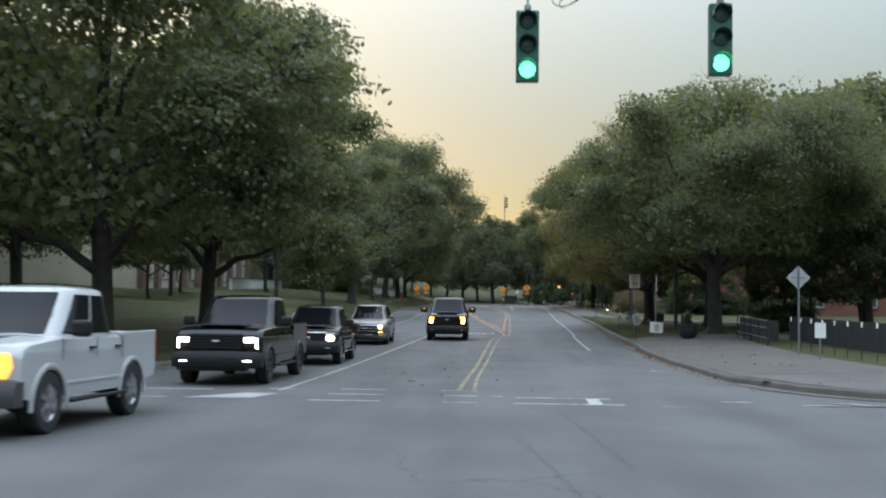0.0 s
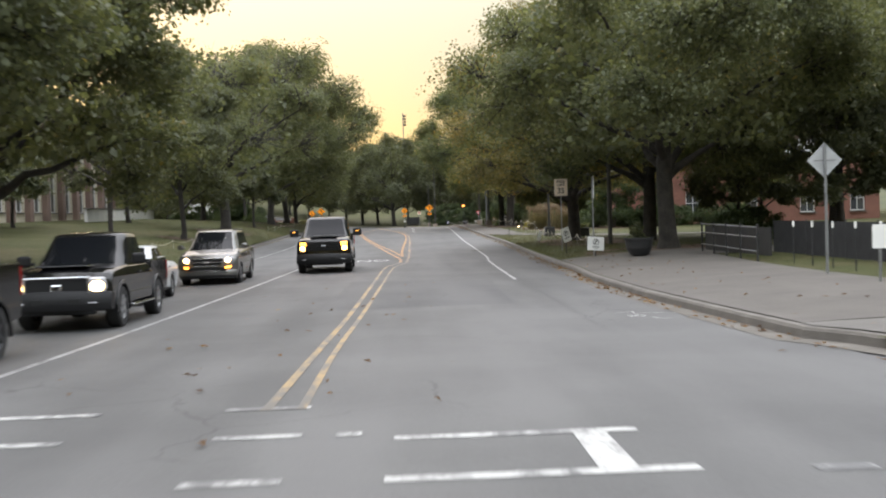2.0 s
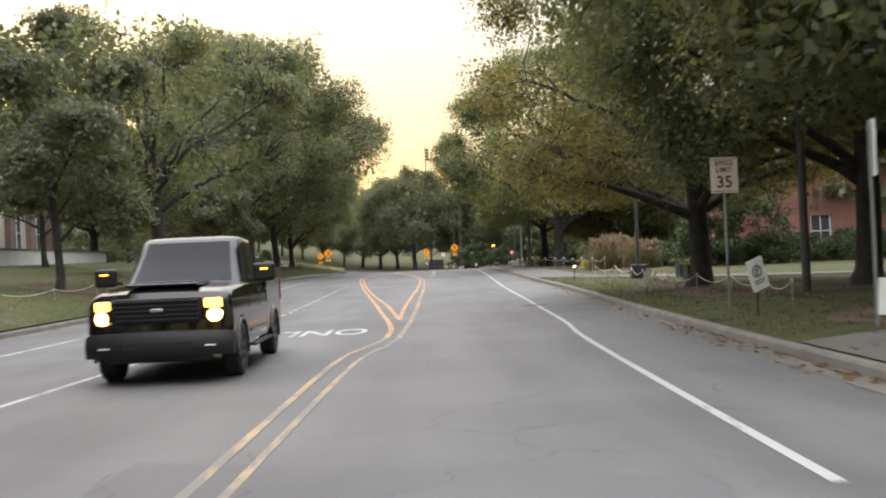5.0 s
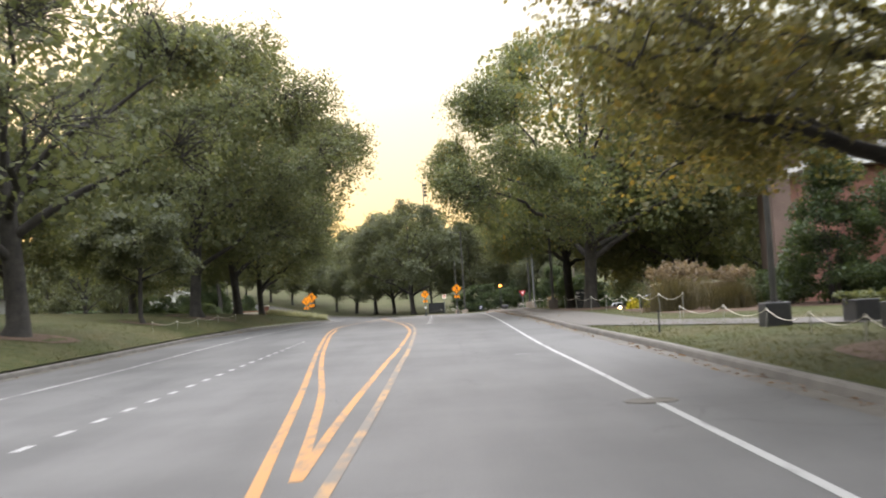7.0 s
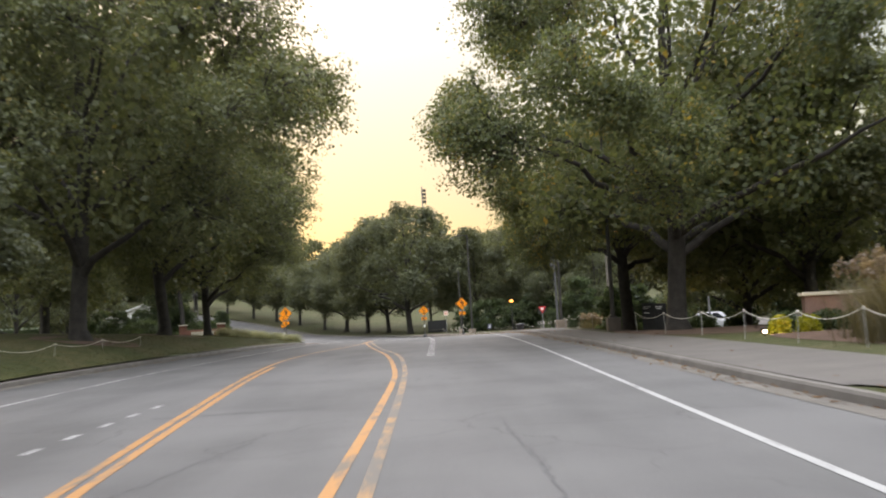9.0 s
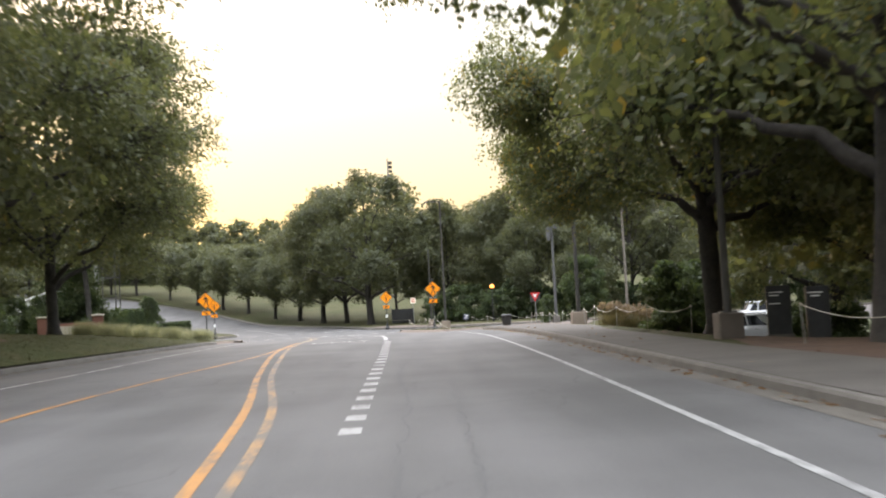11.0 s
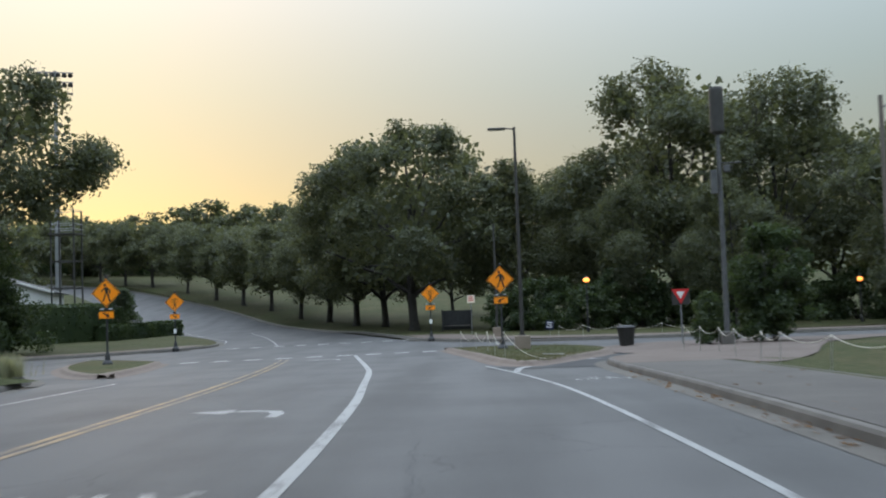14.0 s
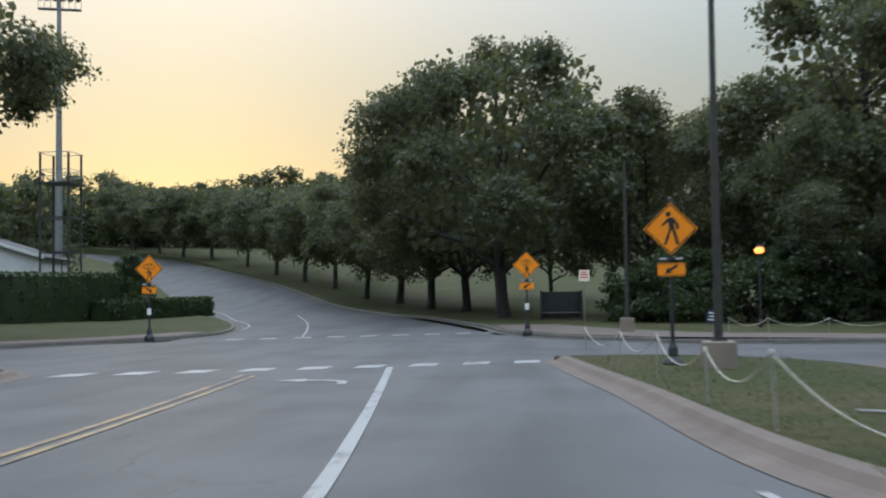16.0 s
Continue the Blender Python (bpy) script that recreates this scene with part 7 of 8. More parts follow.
# ---- traffic signals on a span wire ----
def wire(name, label, pts, r, material, category="cable"):
    cu = bpy.data.curves.new(name, 'CURVE')
    cu.dimensions, cu.bevel_depth, cu.bevel_resolution = '3D', r, 1
    sp = cu.splines.new('POLY')
    sp.points.add(len(pts) - 1)
    for p, q in zip(sp.points, pts):
        p.co = (*q, 1)
    ob = new("tmp", cu)
    me = bpy.data.meshes.new_from_object(ob.evaluated_get(bpy.context.evaluated_depsgraph_get()))
    bpy.data.objects.remove(ob)
    me.materials.append(material)
    return tagged(new(name, me), label, category)


SPAN = [(-22 + 1.0 * k, 19.9, 7.35 + 0.0022 * (k - 24) ** 2) for k in range(49)]
wire("span_wire", "thin steel span wire carrying the traffic signals", SPAN, 0.012, STEEL)
wire("signal_cable", "black signal cable lashed along the span wire", [(x, y, z - 0.06 + 0.03 * math.sin(3 * x)) for x, y, z in SPAN], 0.014, BLACK_IRON)
wire("cable_coil", "loose coil of signal cable hanging from the wire", [(1.15 + 0.28 * math.cos(a * 0.9) + 0.02 * a, 19.85 + 0.01 * a, 7.0 + 0.2 * math.sin(a)) for a in np.linspace(0, 14, 60)], 0.009, BLACK_IRON)
wire("cable_coil", "loose coil of signal cable hanging from the wire", [(4.2 + 0.2 * math.cos(a * 0.9) + 0.01 * a, 19.85 + 0.01 * a, 7.05 + 0.12 * math.sin(a)) for a in np.linspace(0, 9, 40)], 0.009, BLACK_IRON)


def signal(x, low, high):
    y, h = 19.85, high - low
    t = thing("traffic_signal", "dark green traffic signal head showing a green light", "traffic light", pose(x, y, low), "traffic signals")
    bm = bmesh.new()
    add_box(bm, 0, 0.08, 0, 0.42, 0.2, h, 0.03)
    part("housing", bm, SIGNAL_GREEN, t)
    bm = bmesh.new()
    add_tube(bm, (0, 0.08, h), (0, 0.08, 7.4 - low), 0.025)
    add_box(bm, 0, 0.08, h, 0.12, 0.12, 0.12, 0.02)
    part("hanger", bm, STEEL, t)
    for k, m in enumerate((GREEN_ON, SPILL_GREEN_LENS, SPILL_GREEN_LENS)):
        zc = 0.22 + k * (h - 0.44) / 2
        bm = bmesh.new()
        add_lathe(bm, [(0.15, 0.0), (0.12, 0.03), (0.0, 0.045)], 20, Matrix.Translation((0, -0.02, zc)) @ Matrix.Rotation(radians(90), 4, 'X'))
        part("lens", bm, m, t, "glowing green lens" if k == 0 else "unlit lens")
        bm = bmesh.new()
        for q in range(11):
            a0, a1 = math.pi * (q / 11 * 1.16 - 0.08), math.pi * ((q + 1) / 11 * 1.16 - 0.08)
            vs = [bm.verts.new(v) for v in ((0.175 * math.cos(a0), -0.02, zc + 0.175 * math.sin(a0)), (0.175 * math.cos(a1), -0.02, zc + 0.175 * math.sin(a1)), (0.165 * math.cos(a1), -0.24, zc + 0.165 * math.sin(a1)), (0.165 * math.cos(a0), -0.24, zc + 0.165 * math.sin(a0)))]
            bm.faces.new(vs)
        part("visor", bm, SIGNAL_GREEN, t)


signal(0.5, 5.4, 6.72)
signal(4.0, 5.52, 6.84)
for x in (-22, 26):
    t = thing("signal_pole", "grey steel strain pole at the junction corner", "pole", pose(x, 19.9, road_z(19.9)))
    bm = bmesh.new()
    add_tube(bm, (0, 0, -0.3), (0, 0, 9.2), 0.2, 0.13, 14)
    part("pole", bm, STEEL, t)


# ---- rope fences, rails and planters ----
def rope_fence(points, h, label, sag=0.22, post=WHITE_POST, r=0.012):
    """Short posts joined by a slack rope."""
    f = thing("rope_fence", label, "fence")
    tops = []
    for k, (x, y) in enumerate(points):
        z0 = road_z(y) + 0.15 if (178 < y < 203 and x < 10) else land_z(x, y)
        rnd = random.Random(int(x * 31 + y * 17))
        top = Vector((x + rnd.uniform(-0.05, 0.05), y + rnd.uniform(-0.05, 0.05), z0 + h * rnd.uniform(0.92, 1.06)))
        bm = bmesh.new()
        add_tube(bm, (x, y, z0 - 0.15), top, r, r, 7)
        p = part("post", bm, post, f)
        bm = bmesh.new()
        add_lathe(bm, [(0.0, -0.035), (0.026, -0.024), (0.03, 0.008), (0.02, 0.03), (0.0, 0.038)], 8, Matrix.Translation(top))
        part("knot", bm, ROPE, p)
        tops.append(top)
    for a, b in zip(tops, tops[1:]):
        pts = [a.lerp(b, t) - Vector((0, 0, sag * 4 * t * (1 - t))) for t in np.linspace(0, 1, 13)]
        part("rope", tubes_mesh("rope", [[(p, 0.0095) for p in pts]], 5), ROPE, f)
    return f


rope_fence([(9.0, 62.5), (9.3, 65.5), (9.4, 68.6), (9.3, 72.0), (9.2, 75.4), (9.5, 79.0), (9.8, 82.6), (10.0, 86.4), (10.0, 90.2), (9.6, 94.0)], 0.5, "white posts with a slack pale rope along the verge")
rope_fence([(11.0, 99.5), (10.8, 102.5), (10.7, 106), (10.6, 110), (10.6, 114.5), (10.5, 119), (10.4, 124), (10.4, 129.5)], 0.82, "white posts with a slack pale rope beside the path")
rope_fence([(11.2, 141), (11.0, 146), (10.9, 151), (10.9, 156), (11.2, 160), (11.4, 165), (11.6, 170), (11.8, 174.7), (11.75, 176.4), (11.7, 179), (12.0, 182.5), (12.1, 186), (12.2, 189.5)], 0.85, "white posts with a slack pale rope behind the pavement")
rope_fence([(4.75, 183.0), (4.5, 186.6), (4.35, 192.8), (3.9, 197.6), (3.2, 201.6)], 0.86, "thin white posts with a slack pale rope on the grass island", 0.4, r=0.01)
t = thing("rope_end", "loose end of pale rope hanging from a post onto the grass", "rope")
pts = [Vector((4.75 + 1.25 * q, 183.0 - 1.7 * q, road_z(183.0 - 1.7 * q) + 0.16 + 0.82 * (1 - q) ** 2.2)) for q in np.linspace(0, 1, 12)]
part("rope", tubes_mesh("rope", [[(p, 0.0095) for p in pts]], 5), ROPE, t)
rope_fence([(9.6, 217.4), (11.2, 217.0), (13.5, 216.6), (16.2, 216.2), (19.0, 215.6), (24, 215.2)], 0.7, "white posts with a slack pale rope round the far corner", 0.3)
fallen = thing("fallen_post", "white fence post lying in the grass of the island", "post")
bm = bmesh.new()
add_tube(bm, (6.2, 185.2, road_z(185.2) + 0.185), (6.95, 184.75, road_z(184.7) + 0.18), 0.022, 0.022, 8)
part("shaft", bm, WHITE_POST, fallen)
rope_fence([(-12.0, 46), (-11.6, 50), (-11.4, 54.5), (-11.6, 59), (-11.9, 63.5), (-12, 68), (-12, 73), (-11.9, 78), (-11.9, 83)], 0.42, "low posts with a slack pale rope along the lawn", 0.16)
rope_fence([(-11.6, 112), (-11.6, 117), (-11.6, 122), (-11.4, 127), (-11.2, 132)], 0.42, "low posts with a slack pale rope along the lawn", 0.16)


SCREEN = surface("black_fence_fabric", (0.012, 0.012, 0.013), (0.026, 0.026, 0.028), 0.95, 3.0, 90, 0.3)


def stake_fence(points, h):
    f = thing("stake_fence", "black metal stakes with white caps along the pavement", "fence")
    for x, y in points:
        z0 = land_z(x, y)
        bm = bmesh.new()
        add_tube(bm, (x, y, z0 - 0.2), (x, y, z0 + h), 0.016, 0.016, 6)
        p = part("stake", bm, BLACK_IRON, f)
        bm = bmesh.new()
        add_box(bm, x, y, z0 + h - 0.02, 0.05, 0.05, 0.16, 0.008)
        part("cap", bm, SIGN_WHITE, p)


stake_fence([(11.25 + 0.02 * k, 27.5 + 1.45 * k) for k in range(12)], 1.05)
t = thing("fence_screen", "low black fabric screen on thin posts behind the verge", "fence")
line = smooth_line([(13.0, 49.5), (13.2, 44), (13.5, 38), (14.0, 31), (14.5, 25.5)], 2.0)
for (xa, ya), (xb, yb) in zip(line, line[1:]):
    za, zb = land_z(xa, ya), land_z(xb, yb)
    turn = math.atan2(yb - ya, xb - xa)
    bm = bmesh.new()
    add_box(bm, 0, 0, 0.04, math.hypot(xb - xa, yb - ya) - 0.05, 0.02, 1.05, 0.0, Matrix.Translation(((xa + xb) / 2, (ya + yb) / 2, (za + zb) / 2)) @ Matrix.Rotation(turn, 4, 'Z'))
    part("panel", bm, SCREEN, t)
    bm = bmesh.new()
    add_tube(bm, (xa, ya, za - 0.2), (xa, ya, za + 1.15), 0.02, 0.02, 6)
    part("post", bm, BLACK_IRON, t)
t = thing("railing", "dark railing with three bright metal rails beside the path", "railing")
for x, y in ((11.3, 52.2), (11.2, 50.4), (11.1, 48.6), (11.0, 46.8), (10.95, 45.0)):
    z0 = land_z(x, y)
    bm = bmesh.new()
    add_box(bm, x, y, z0 - 0.15, 0.06, 0.06, 1.25, 0.01)
    part("post", bm, BLACK_IRON, t)
for h in (0.3, 0.72, 1.02):
    bm = bmesh.new()
    add_tube(bm, (11.28, 52.2, land_z(11.3, 52.2) + h), (10.93, 45.0, land_z(10.95, 45) + h), 0.022)
    part("rail", bm, STEEL, t)
bm = bmesh.new()
add_box(bm, 11.4, 48.6, land_z(11.3, 48.6) + 0.12, 0.03, 7.0, 0.85)
part("mesh_panel", bm, BLACK_IRON, t, "dark infill panel")


# ---- shrubs, hedges and grasses ----
def blades_mesh(name, spots, height, lean, width, rng):
    """Arching grass blades of three segments each."""
    verts, faces = [], []
    for x, y, z in spots:
        a, h = rng.uniform(0, 2 * math.pi), height * rng.uniform(0.6, 1.1)
        l, w = lean * rng.uniform(0.2, 1.0), width * rng.uniform(0.6, 1.2)
        dx, dy = math.cos(a), math.sin(a)
        base = len(verts)
        for t in (0, 0.4, 0.75, 1.0):
            k = w * (1 - t * 0.85)
            cx, cy, cz = x + dx * l * t * t, y + dy * l * t * t, z + h * (t - 0.25 * t * t * l / height)
            verts += [(cx - dy * k, cy + dx * k, cz), (cx + dy * k, cy - dx * k, cz)]
        for i in range(3):
            b = base + 2 * i
            faces.append((b, b + 1, b + 3, b + 2))
    return mesh(name, verts, faces)


def grass_clump(x, y, r, h, n, leaf, label, seed, plume=True):
    rng = np.random.default_rng(seed)
    z0 = land_z(x, y)
    t = thing("ornamental_grass", label, "ornamental grass", pose(x, y, z0), kind="stuff")
    spots = [(r * 0.5 * a, r * 0.5 * b, -0.03) for a, b in rng.normal(0, 0.6, (n, 2))]
    part("blades", blades_mesh("blades", spots, h, h * 0.75, 0.012, rng), leaf, t)
    if plume:
        ends = np.array([(r * 0.95 * math.cos(a) * q, r * 0.95 * math.sin(a) * q, h * rng.uniform(0.85, 1.12)) for a, q in zip(rng.uniform(0, 6.28, 42), rng.uniform(0.1, 0.9, 42))])
        part("plume_spray", spray_mesh("plumes", ends, np.full(42, 0.07), 26, 0.13, rng, 2.2), PLUME, t)
    return t


for k, (x, y, r, h) in enumerate(((12.4, 107.5, 1.5, 1.7), (13.3, 110.5, 1.6, 1.9), (14.6, 113, 1.5, 1.8), (14.4, 105.5, 1.3, 1.5))):
    grass_clump(x, y, r, h, 1500, STRAW_LEAF, "tall tawny fountain grass with feathery plumes by the wall", k)
for k, (x, y) in enumerate(((14.3, 169.2), (15.3, 169.6), (16.3, 170.0), (17.3, 170.4))):
    grass_clump(x, y, 0.95, 1.4, 1100, STRAW_LEAF, "bank of tawny fountain grass beside the pavement", 20 + k)
for k in range(9):
    y = 161 + 1.9 * k
    grass_clump(-12.9 + 0.4 * k + 0.2 * math.sin(k * 3), y, 0.95, 0.75, 800, PALE_LEAF, "mound of pale feathery grass at the lawn corner", 40 + k, False)


def bush(x, y, r, h, leaf, label, seed, n=5200, size=0.13, cone=0.0, category="shrub"):
    """A shrub: stems and a leafy mass with a lumpy outline."""
    rng = np.random.default_rng(seed)
    rnd = random.Random(seed)
    z0 = land_z(x, y)
    t = thing("shrub", label, category, pose(x, y, z0))
    stems, centres = [], []
    for k in range(9):
        a, q = rnd.uniform(0, 6.28), rnd.uniform(0.3, 0.85)
        tip = Vector((r * q * math.cos(a) * (1 - cone * 0.6), r * q * math.sin(a) * (1 - cone * 0.6), h * rnd.uniform(0.55, 0.92)))
        stems.append([(Vector((0.1 * math.cos(a), 0.1 * math.sin(a), -0.1)), 0.03), (tip * 0.5 + Vector((0, 0, 0.1)), 0.02), (tip, 0.008)])
    for k in range(70):
        f = rnd.uniform(0.06, 1)
        wide = (1 - cone * f) * math.sqrt(max(0.04, 1 - (max(0, f - 0.45) / 0.57) ** 2)) * r
        a, q = rnd.uniform(0, 6.28), rnd.uniform(0.3, 0.92)
        centres.append((wide * q * math.cos(a), wide * q * math.sin(a), f * h * 0.93))
    part("woody_frame", tubes_mesh("stems", stems, 5), BARK, t)
    part("foliage", spray_mesh("leaves", np.array(centres), np.full(70, 0.15 * r + 0.05), n // 60, size * 0.95, rng), leaf, t)
    return t


for k, (x, y, r, h) in enumerate(((16.6, 108.4, 1.1, 1.5), (17.2, 106.2, 1.3, 1.6), (19.2, 104.2, 1.4, 1.7), (21.4, 104.0, 1.5, 1.8), (23.8, 104.2, 1.5, 1.7), (26.2, 104.2, 1.5, 1.8), (28.6, 104.3, 1.5, 1.8), (14.8, 60, 1.1, 1.3), (16.6, 62, 1.2, 1.4))):
    bush(x, y, r, h, FLAT_LEAF, "rounded dark evergreen shrub by the brick building", 100 + k)
bush(18.0, 103.0, 2.3, 6.4, FLAT_LEAF, "tall loose evergreen tree beside the brick hall", 110, 14000, 0.17, 0.3)
bush(17.1, 193.9, 2.15, 5.6, FLAT_LEAF, "tall dense oval evergreen shrub", 130, 12000, 0.2, 0.15)
bush(13.9, 192.3, 1.0, 2.3, FLAT_LEAF, "upright dark evergreen shrub by the rope", 131, 4200, 0.14, 0.3)
for k, (x, y, r, h) in enumerate(((21, 176, 1.6, 2.2), (19.8, 155.6, 1.2, 1.9), (23.0, 158.2, 1.4, 2.0), (24, 186, 2.0, 2.6), (27, 194, 2.2, 3.0), (21.0, 102.8, 2.0, 5.6))):
    bush(x, y, r, h, FLAT_LEAF, "large dark shrub among the trees", 140 + k, 6300, 0.17)
for k, (x, y) in enumerate(((12.45, 117.0), (13.4, 117.2), (15.3, 116.6))):
    bush(x, y, 0.36, 0.5, LAMPLIT_LIME_LEAF, "low lime shrub with flood lamp light in its leaf colour", 160 + k, 1400, 0.12)
for k, (x, y) in enumerate(((12.9, 117.9), (14.2, 117.6), (14.9, 117.3), (15.8, 117.4))):
    bush(x, y, 0.6, 0.6, FLAT_LEAF, "low green shrub in the bed by the wall", 165 + k, 1800, 0.1)
t = thing("flood_light", "small ground flood lamp glowing white beside the shrubs", "lamp", pose(11.45, 115.4, land_z(11.45, 115.4)))
bm = bmesh.new()
add_box(bm, 0, 0, 0.08, 0.2, 0.1, 0.18, 0.02)
add_tube(bm, (0, 0, -0.1), (0, 0, 0.1), 0.02)
part("housing", bm, BLACK_IRON, t)
bm = bmesh.new()
add_box(bm, 0, -0.055, 0.1, 0.12, 0.012, 0.09, 0.004)
part("lens", bm, FLOOD, t, "glowing white lens")
beam_data = bpy.data.lights.new("flood_beam", 'SPOT')
beam_data.energy, beam_data.color, beam_data.spot_size, beam_data.spot_blend, beam_data.shadow_soft_size = 90, (1.0, 0.85, 0.5), radians(110), 0.6, 0.06
beam = new("flood_beam", beam_data)
beam.matrix_world = look((11.45, 115.55, land_z(11.45, 115.4) + 0.3), (13.6, 118.5, land_z(13, 119) + 0.5))


def hedge(points, w, h, label, seed):
    """A clipped hedge: a close leafy body with loose leaves on its skin."""
    rng = np.random.default_rng(seed)
    t = thing("hedge", label, "hedge")
    line = smooth_line(points, 0.6)
    rows_, centres = [], []
    for side, z in ((-0.42, -0.1), (-0.46, 0.5), (-0.4, 0.9), (-0.25, 0.96), (0.25, 0.96), (0.4, 0.9), (0.46, 0.5), (0.42, -0.1)):
        edge = offset_line(line, side * w)
        rows_.append([(x + rng.uniform(-0.05, 0.05), y + rng.uniform(-0.05, 0.05), land_z(x, y) + z * h + rng.uniform(-0.05, 0.05)) for x, y in edge])
    n = len(rows_[0])
    verts = [p for row_ in rows_ for p in row_]
    faces = [(i * n + j, i * n + j + 1, (i + 1) * n + j + 1, (i + 1) * n + j) for i in range(7) for j in range(n - 1)]
    faces += [[i * n for i in range(8)], [i * n + n - 1 for i in range(8)][::-1]]
    part("body", mesh("body", verts, faces), FLAT_LEAF, t)
    for a, b in zip(rows_, rows_[1:]):
        for p, q in zip(a, b):
            for k in range(4):
                f = rng.uniform(0, 1)
                centres.append([p[i] * f + q[i] * (1 - f) for i in range(3)])
    part("foliage", spray_mesh("foliage", np.array(centres), np.full(len(centres), 0.13), 11, 0.2, rng), FLAT_LEAF, t)


hedge([(-27.4, 261.5), (-29, 253), (-30.6, 247)], 1.6, 1.5, "clipped low dark hedge curving round the far lawn", 7)
hedge([(-31.2, 251), (-34, 243.5), (-42, 237.5), (-56, 229)], 1.8, 3.6, "tall clipped dark hedge behind a lower one", 8)
bush(-30.2, 252, 1.9, 5.2, FLAT_LEAF, "tall rounded evergreen bush behind the hedge", 171, 9000, 0.17, 0.25)
for k in range(12):
    bush(-52 - 6.5 * k, 388 + 1.0 * k, 5.0, 9.0, FLAT_LEAF, "dense dark undergrowth on the hill", 420 + k, 3000, 0.5)
bush(-31.0, 221.5, 5.2, 8.5, FLAT_LEAF, "great dark evergreen mass under a tall tree", 176, 22000, 0.24, 0.25)
bush(-21, 171, 1.6, 1.7, FLAT_LEAF, "rounded dark shrub at the lawn edge", 173)
bush(-23, 196, 2.0, 2.0, FLAT_LEAF, "rounded dark shrub by the side street", 174)
bush(-17.5, 178.5, 1.2, 1.0, FLAT_LEAF, "low dark shrub at the corner", 175)

# bowl planter and box planters
t = thing("planter", "large black bowl planter with leafy plants on the pavement", "planter", pose(8.95, 52.0, land_z(8.95, 52.0) + 0.02))
bm = bmesh.new()
add_lathe(bm, [(0.2, 0.0), (0.34, 0.06), (0.46, 0.3), (0.5, 0.58), (0.54, 0.6), (0.54, 0.66), (0.47, 0.66), (0.44, 0.55), (0.0, 0.52)], 28)
part("bowl", bm, BLACK_IRON, t)
rng = np.random.default_rng(5)
part("planting", spray_mesh("plants", rng.normal(0, 1, (26, 3)) * np.array([0.17, 0.17, 0.2]) + np.array([0, 0, 0.85]), np.full(26, 0.08), 36, 0.13, rng), LEAF_DARK, t)
for k, (x, y) in enumerate(((11.9, 82.5), (12.4, 86.0))):
    t = thing("planter", "dark square planter box with low plants", "planter", pose(x, y, land_z(x, y)))
    bm = bmesh.new()
    add_box(bm, 0, 0, -0.1, 0.9, 0.9, 0.65, 0.03)
    part("box", bm, BLACK_IRON, t)
    part("planting", spray_mesh("plants", rng.normal(0, 1, (26, 3)) * np.array([0.26, 0.26, 0.08]) + np.array([0, 0, 0.62]), np.full(26, 0.08), 30, 0.12, rng), LEAF, t)

# monument sign
t = thing("monument_sign", "dark upright notice board with pale writing in the mulch", "sign", pose(12.3, 133.6, land_z(12.3, 133.6), 0, 0, -12))
bm = bmesh.new()
add_box(bm, 0, 0, -0.15, 0.55, 0.18, 1.4, 0.02)
part("slab", bm, BLACK_IRON, t)
for dz, ww in ((1.08, 0.34), (1.0, 0.22)):
    bm = bmesh.new()
    add_box(bm, -0.06, -0.093, dz, ww, 0.006, 0.035)
    part("bar_of_writing", bm, SIGN_WHITE, t)

# grass blades on the lawns beside the road
def turf(name, spots, label, seed, high=0.075):
    rng = np.random.default_rng(seed)
    p = np.array(spots)
    n = len(p)
    a, h = rng.uniform(0, 2 * np.pi, n), high * rng.uniform(0.5, 1.3, n)
    w = rng.uniform(0.006, 0.014, n)
    lean = rng.normal(0, 0.45, (n, 2)) * h[:, None]
    v = np.empty((n, 3, 3))
    side = np.stack([np.cos(a) * w, np.sin(a) * w, np.zeros(n)], 1)
    v[:, 0], v[:, 1] = p - side, p + side
    v[:, 2] = p + np.column_stack([lean, h])
    ob = structure(name, mesh(name, v.reshape(-1, 3), np.arange(3 * n).reshape(-1, 3)), TURF, label, "grass")
    return tagged(ob, kind="stuff")


TURF = leaf_mat("grass_blades", (0.034, 0.04, 0.015), (0.08, 0.084, 0.032), (0.13, 0.11, 0.055), 0.22)
rng = np.random.default_rng(77)
spots = []
for count, side, y0, y1, x0, reach in ((26000, -1, 36, 172, 0.2, 5.0), (9000, 1, 56, 97, 0.2, 3.4), (6000, 1, 56, 97, 3.0, 4.0)):
    for y, d in zip(rng.uniform(y0, y1, count), rng.uniform(0, 1, count) ** 1.5 * reach + x0):
        clump = 0.5 + 0.5 * math.sin(3.1 * d + 1.7 * y) * math.sin(2.3 * y - 0.8 * d)
        if clump > 0.22:
            x = (left_x(y) if side < 0 else right_x(y)) + side * d
            spots.append((x, y, land_z(x, y) - 0.01))
turf("lawn_blades", spots, "short tufts of green and straw-coloured grass along the kerbs", 5)
spots = []
for y in rng.uniform(179.5, 202, 5200):
    x = rng.uniform(np.interp(y, [179, 190, 203], [5.0, 4.1, 2.8]), np.interp(y, [179, 190, 203], [5.9, 8.9, 8.6]))
    spots.append((x, y, road_z(y) + 0.14))
turf("island_blades", spots, "short tufts of mown grass on the traffic island", 6, 0.06)

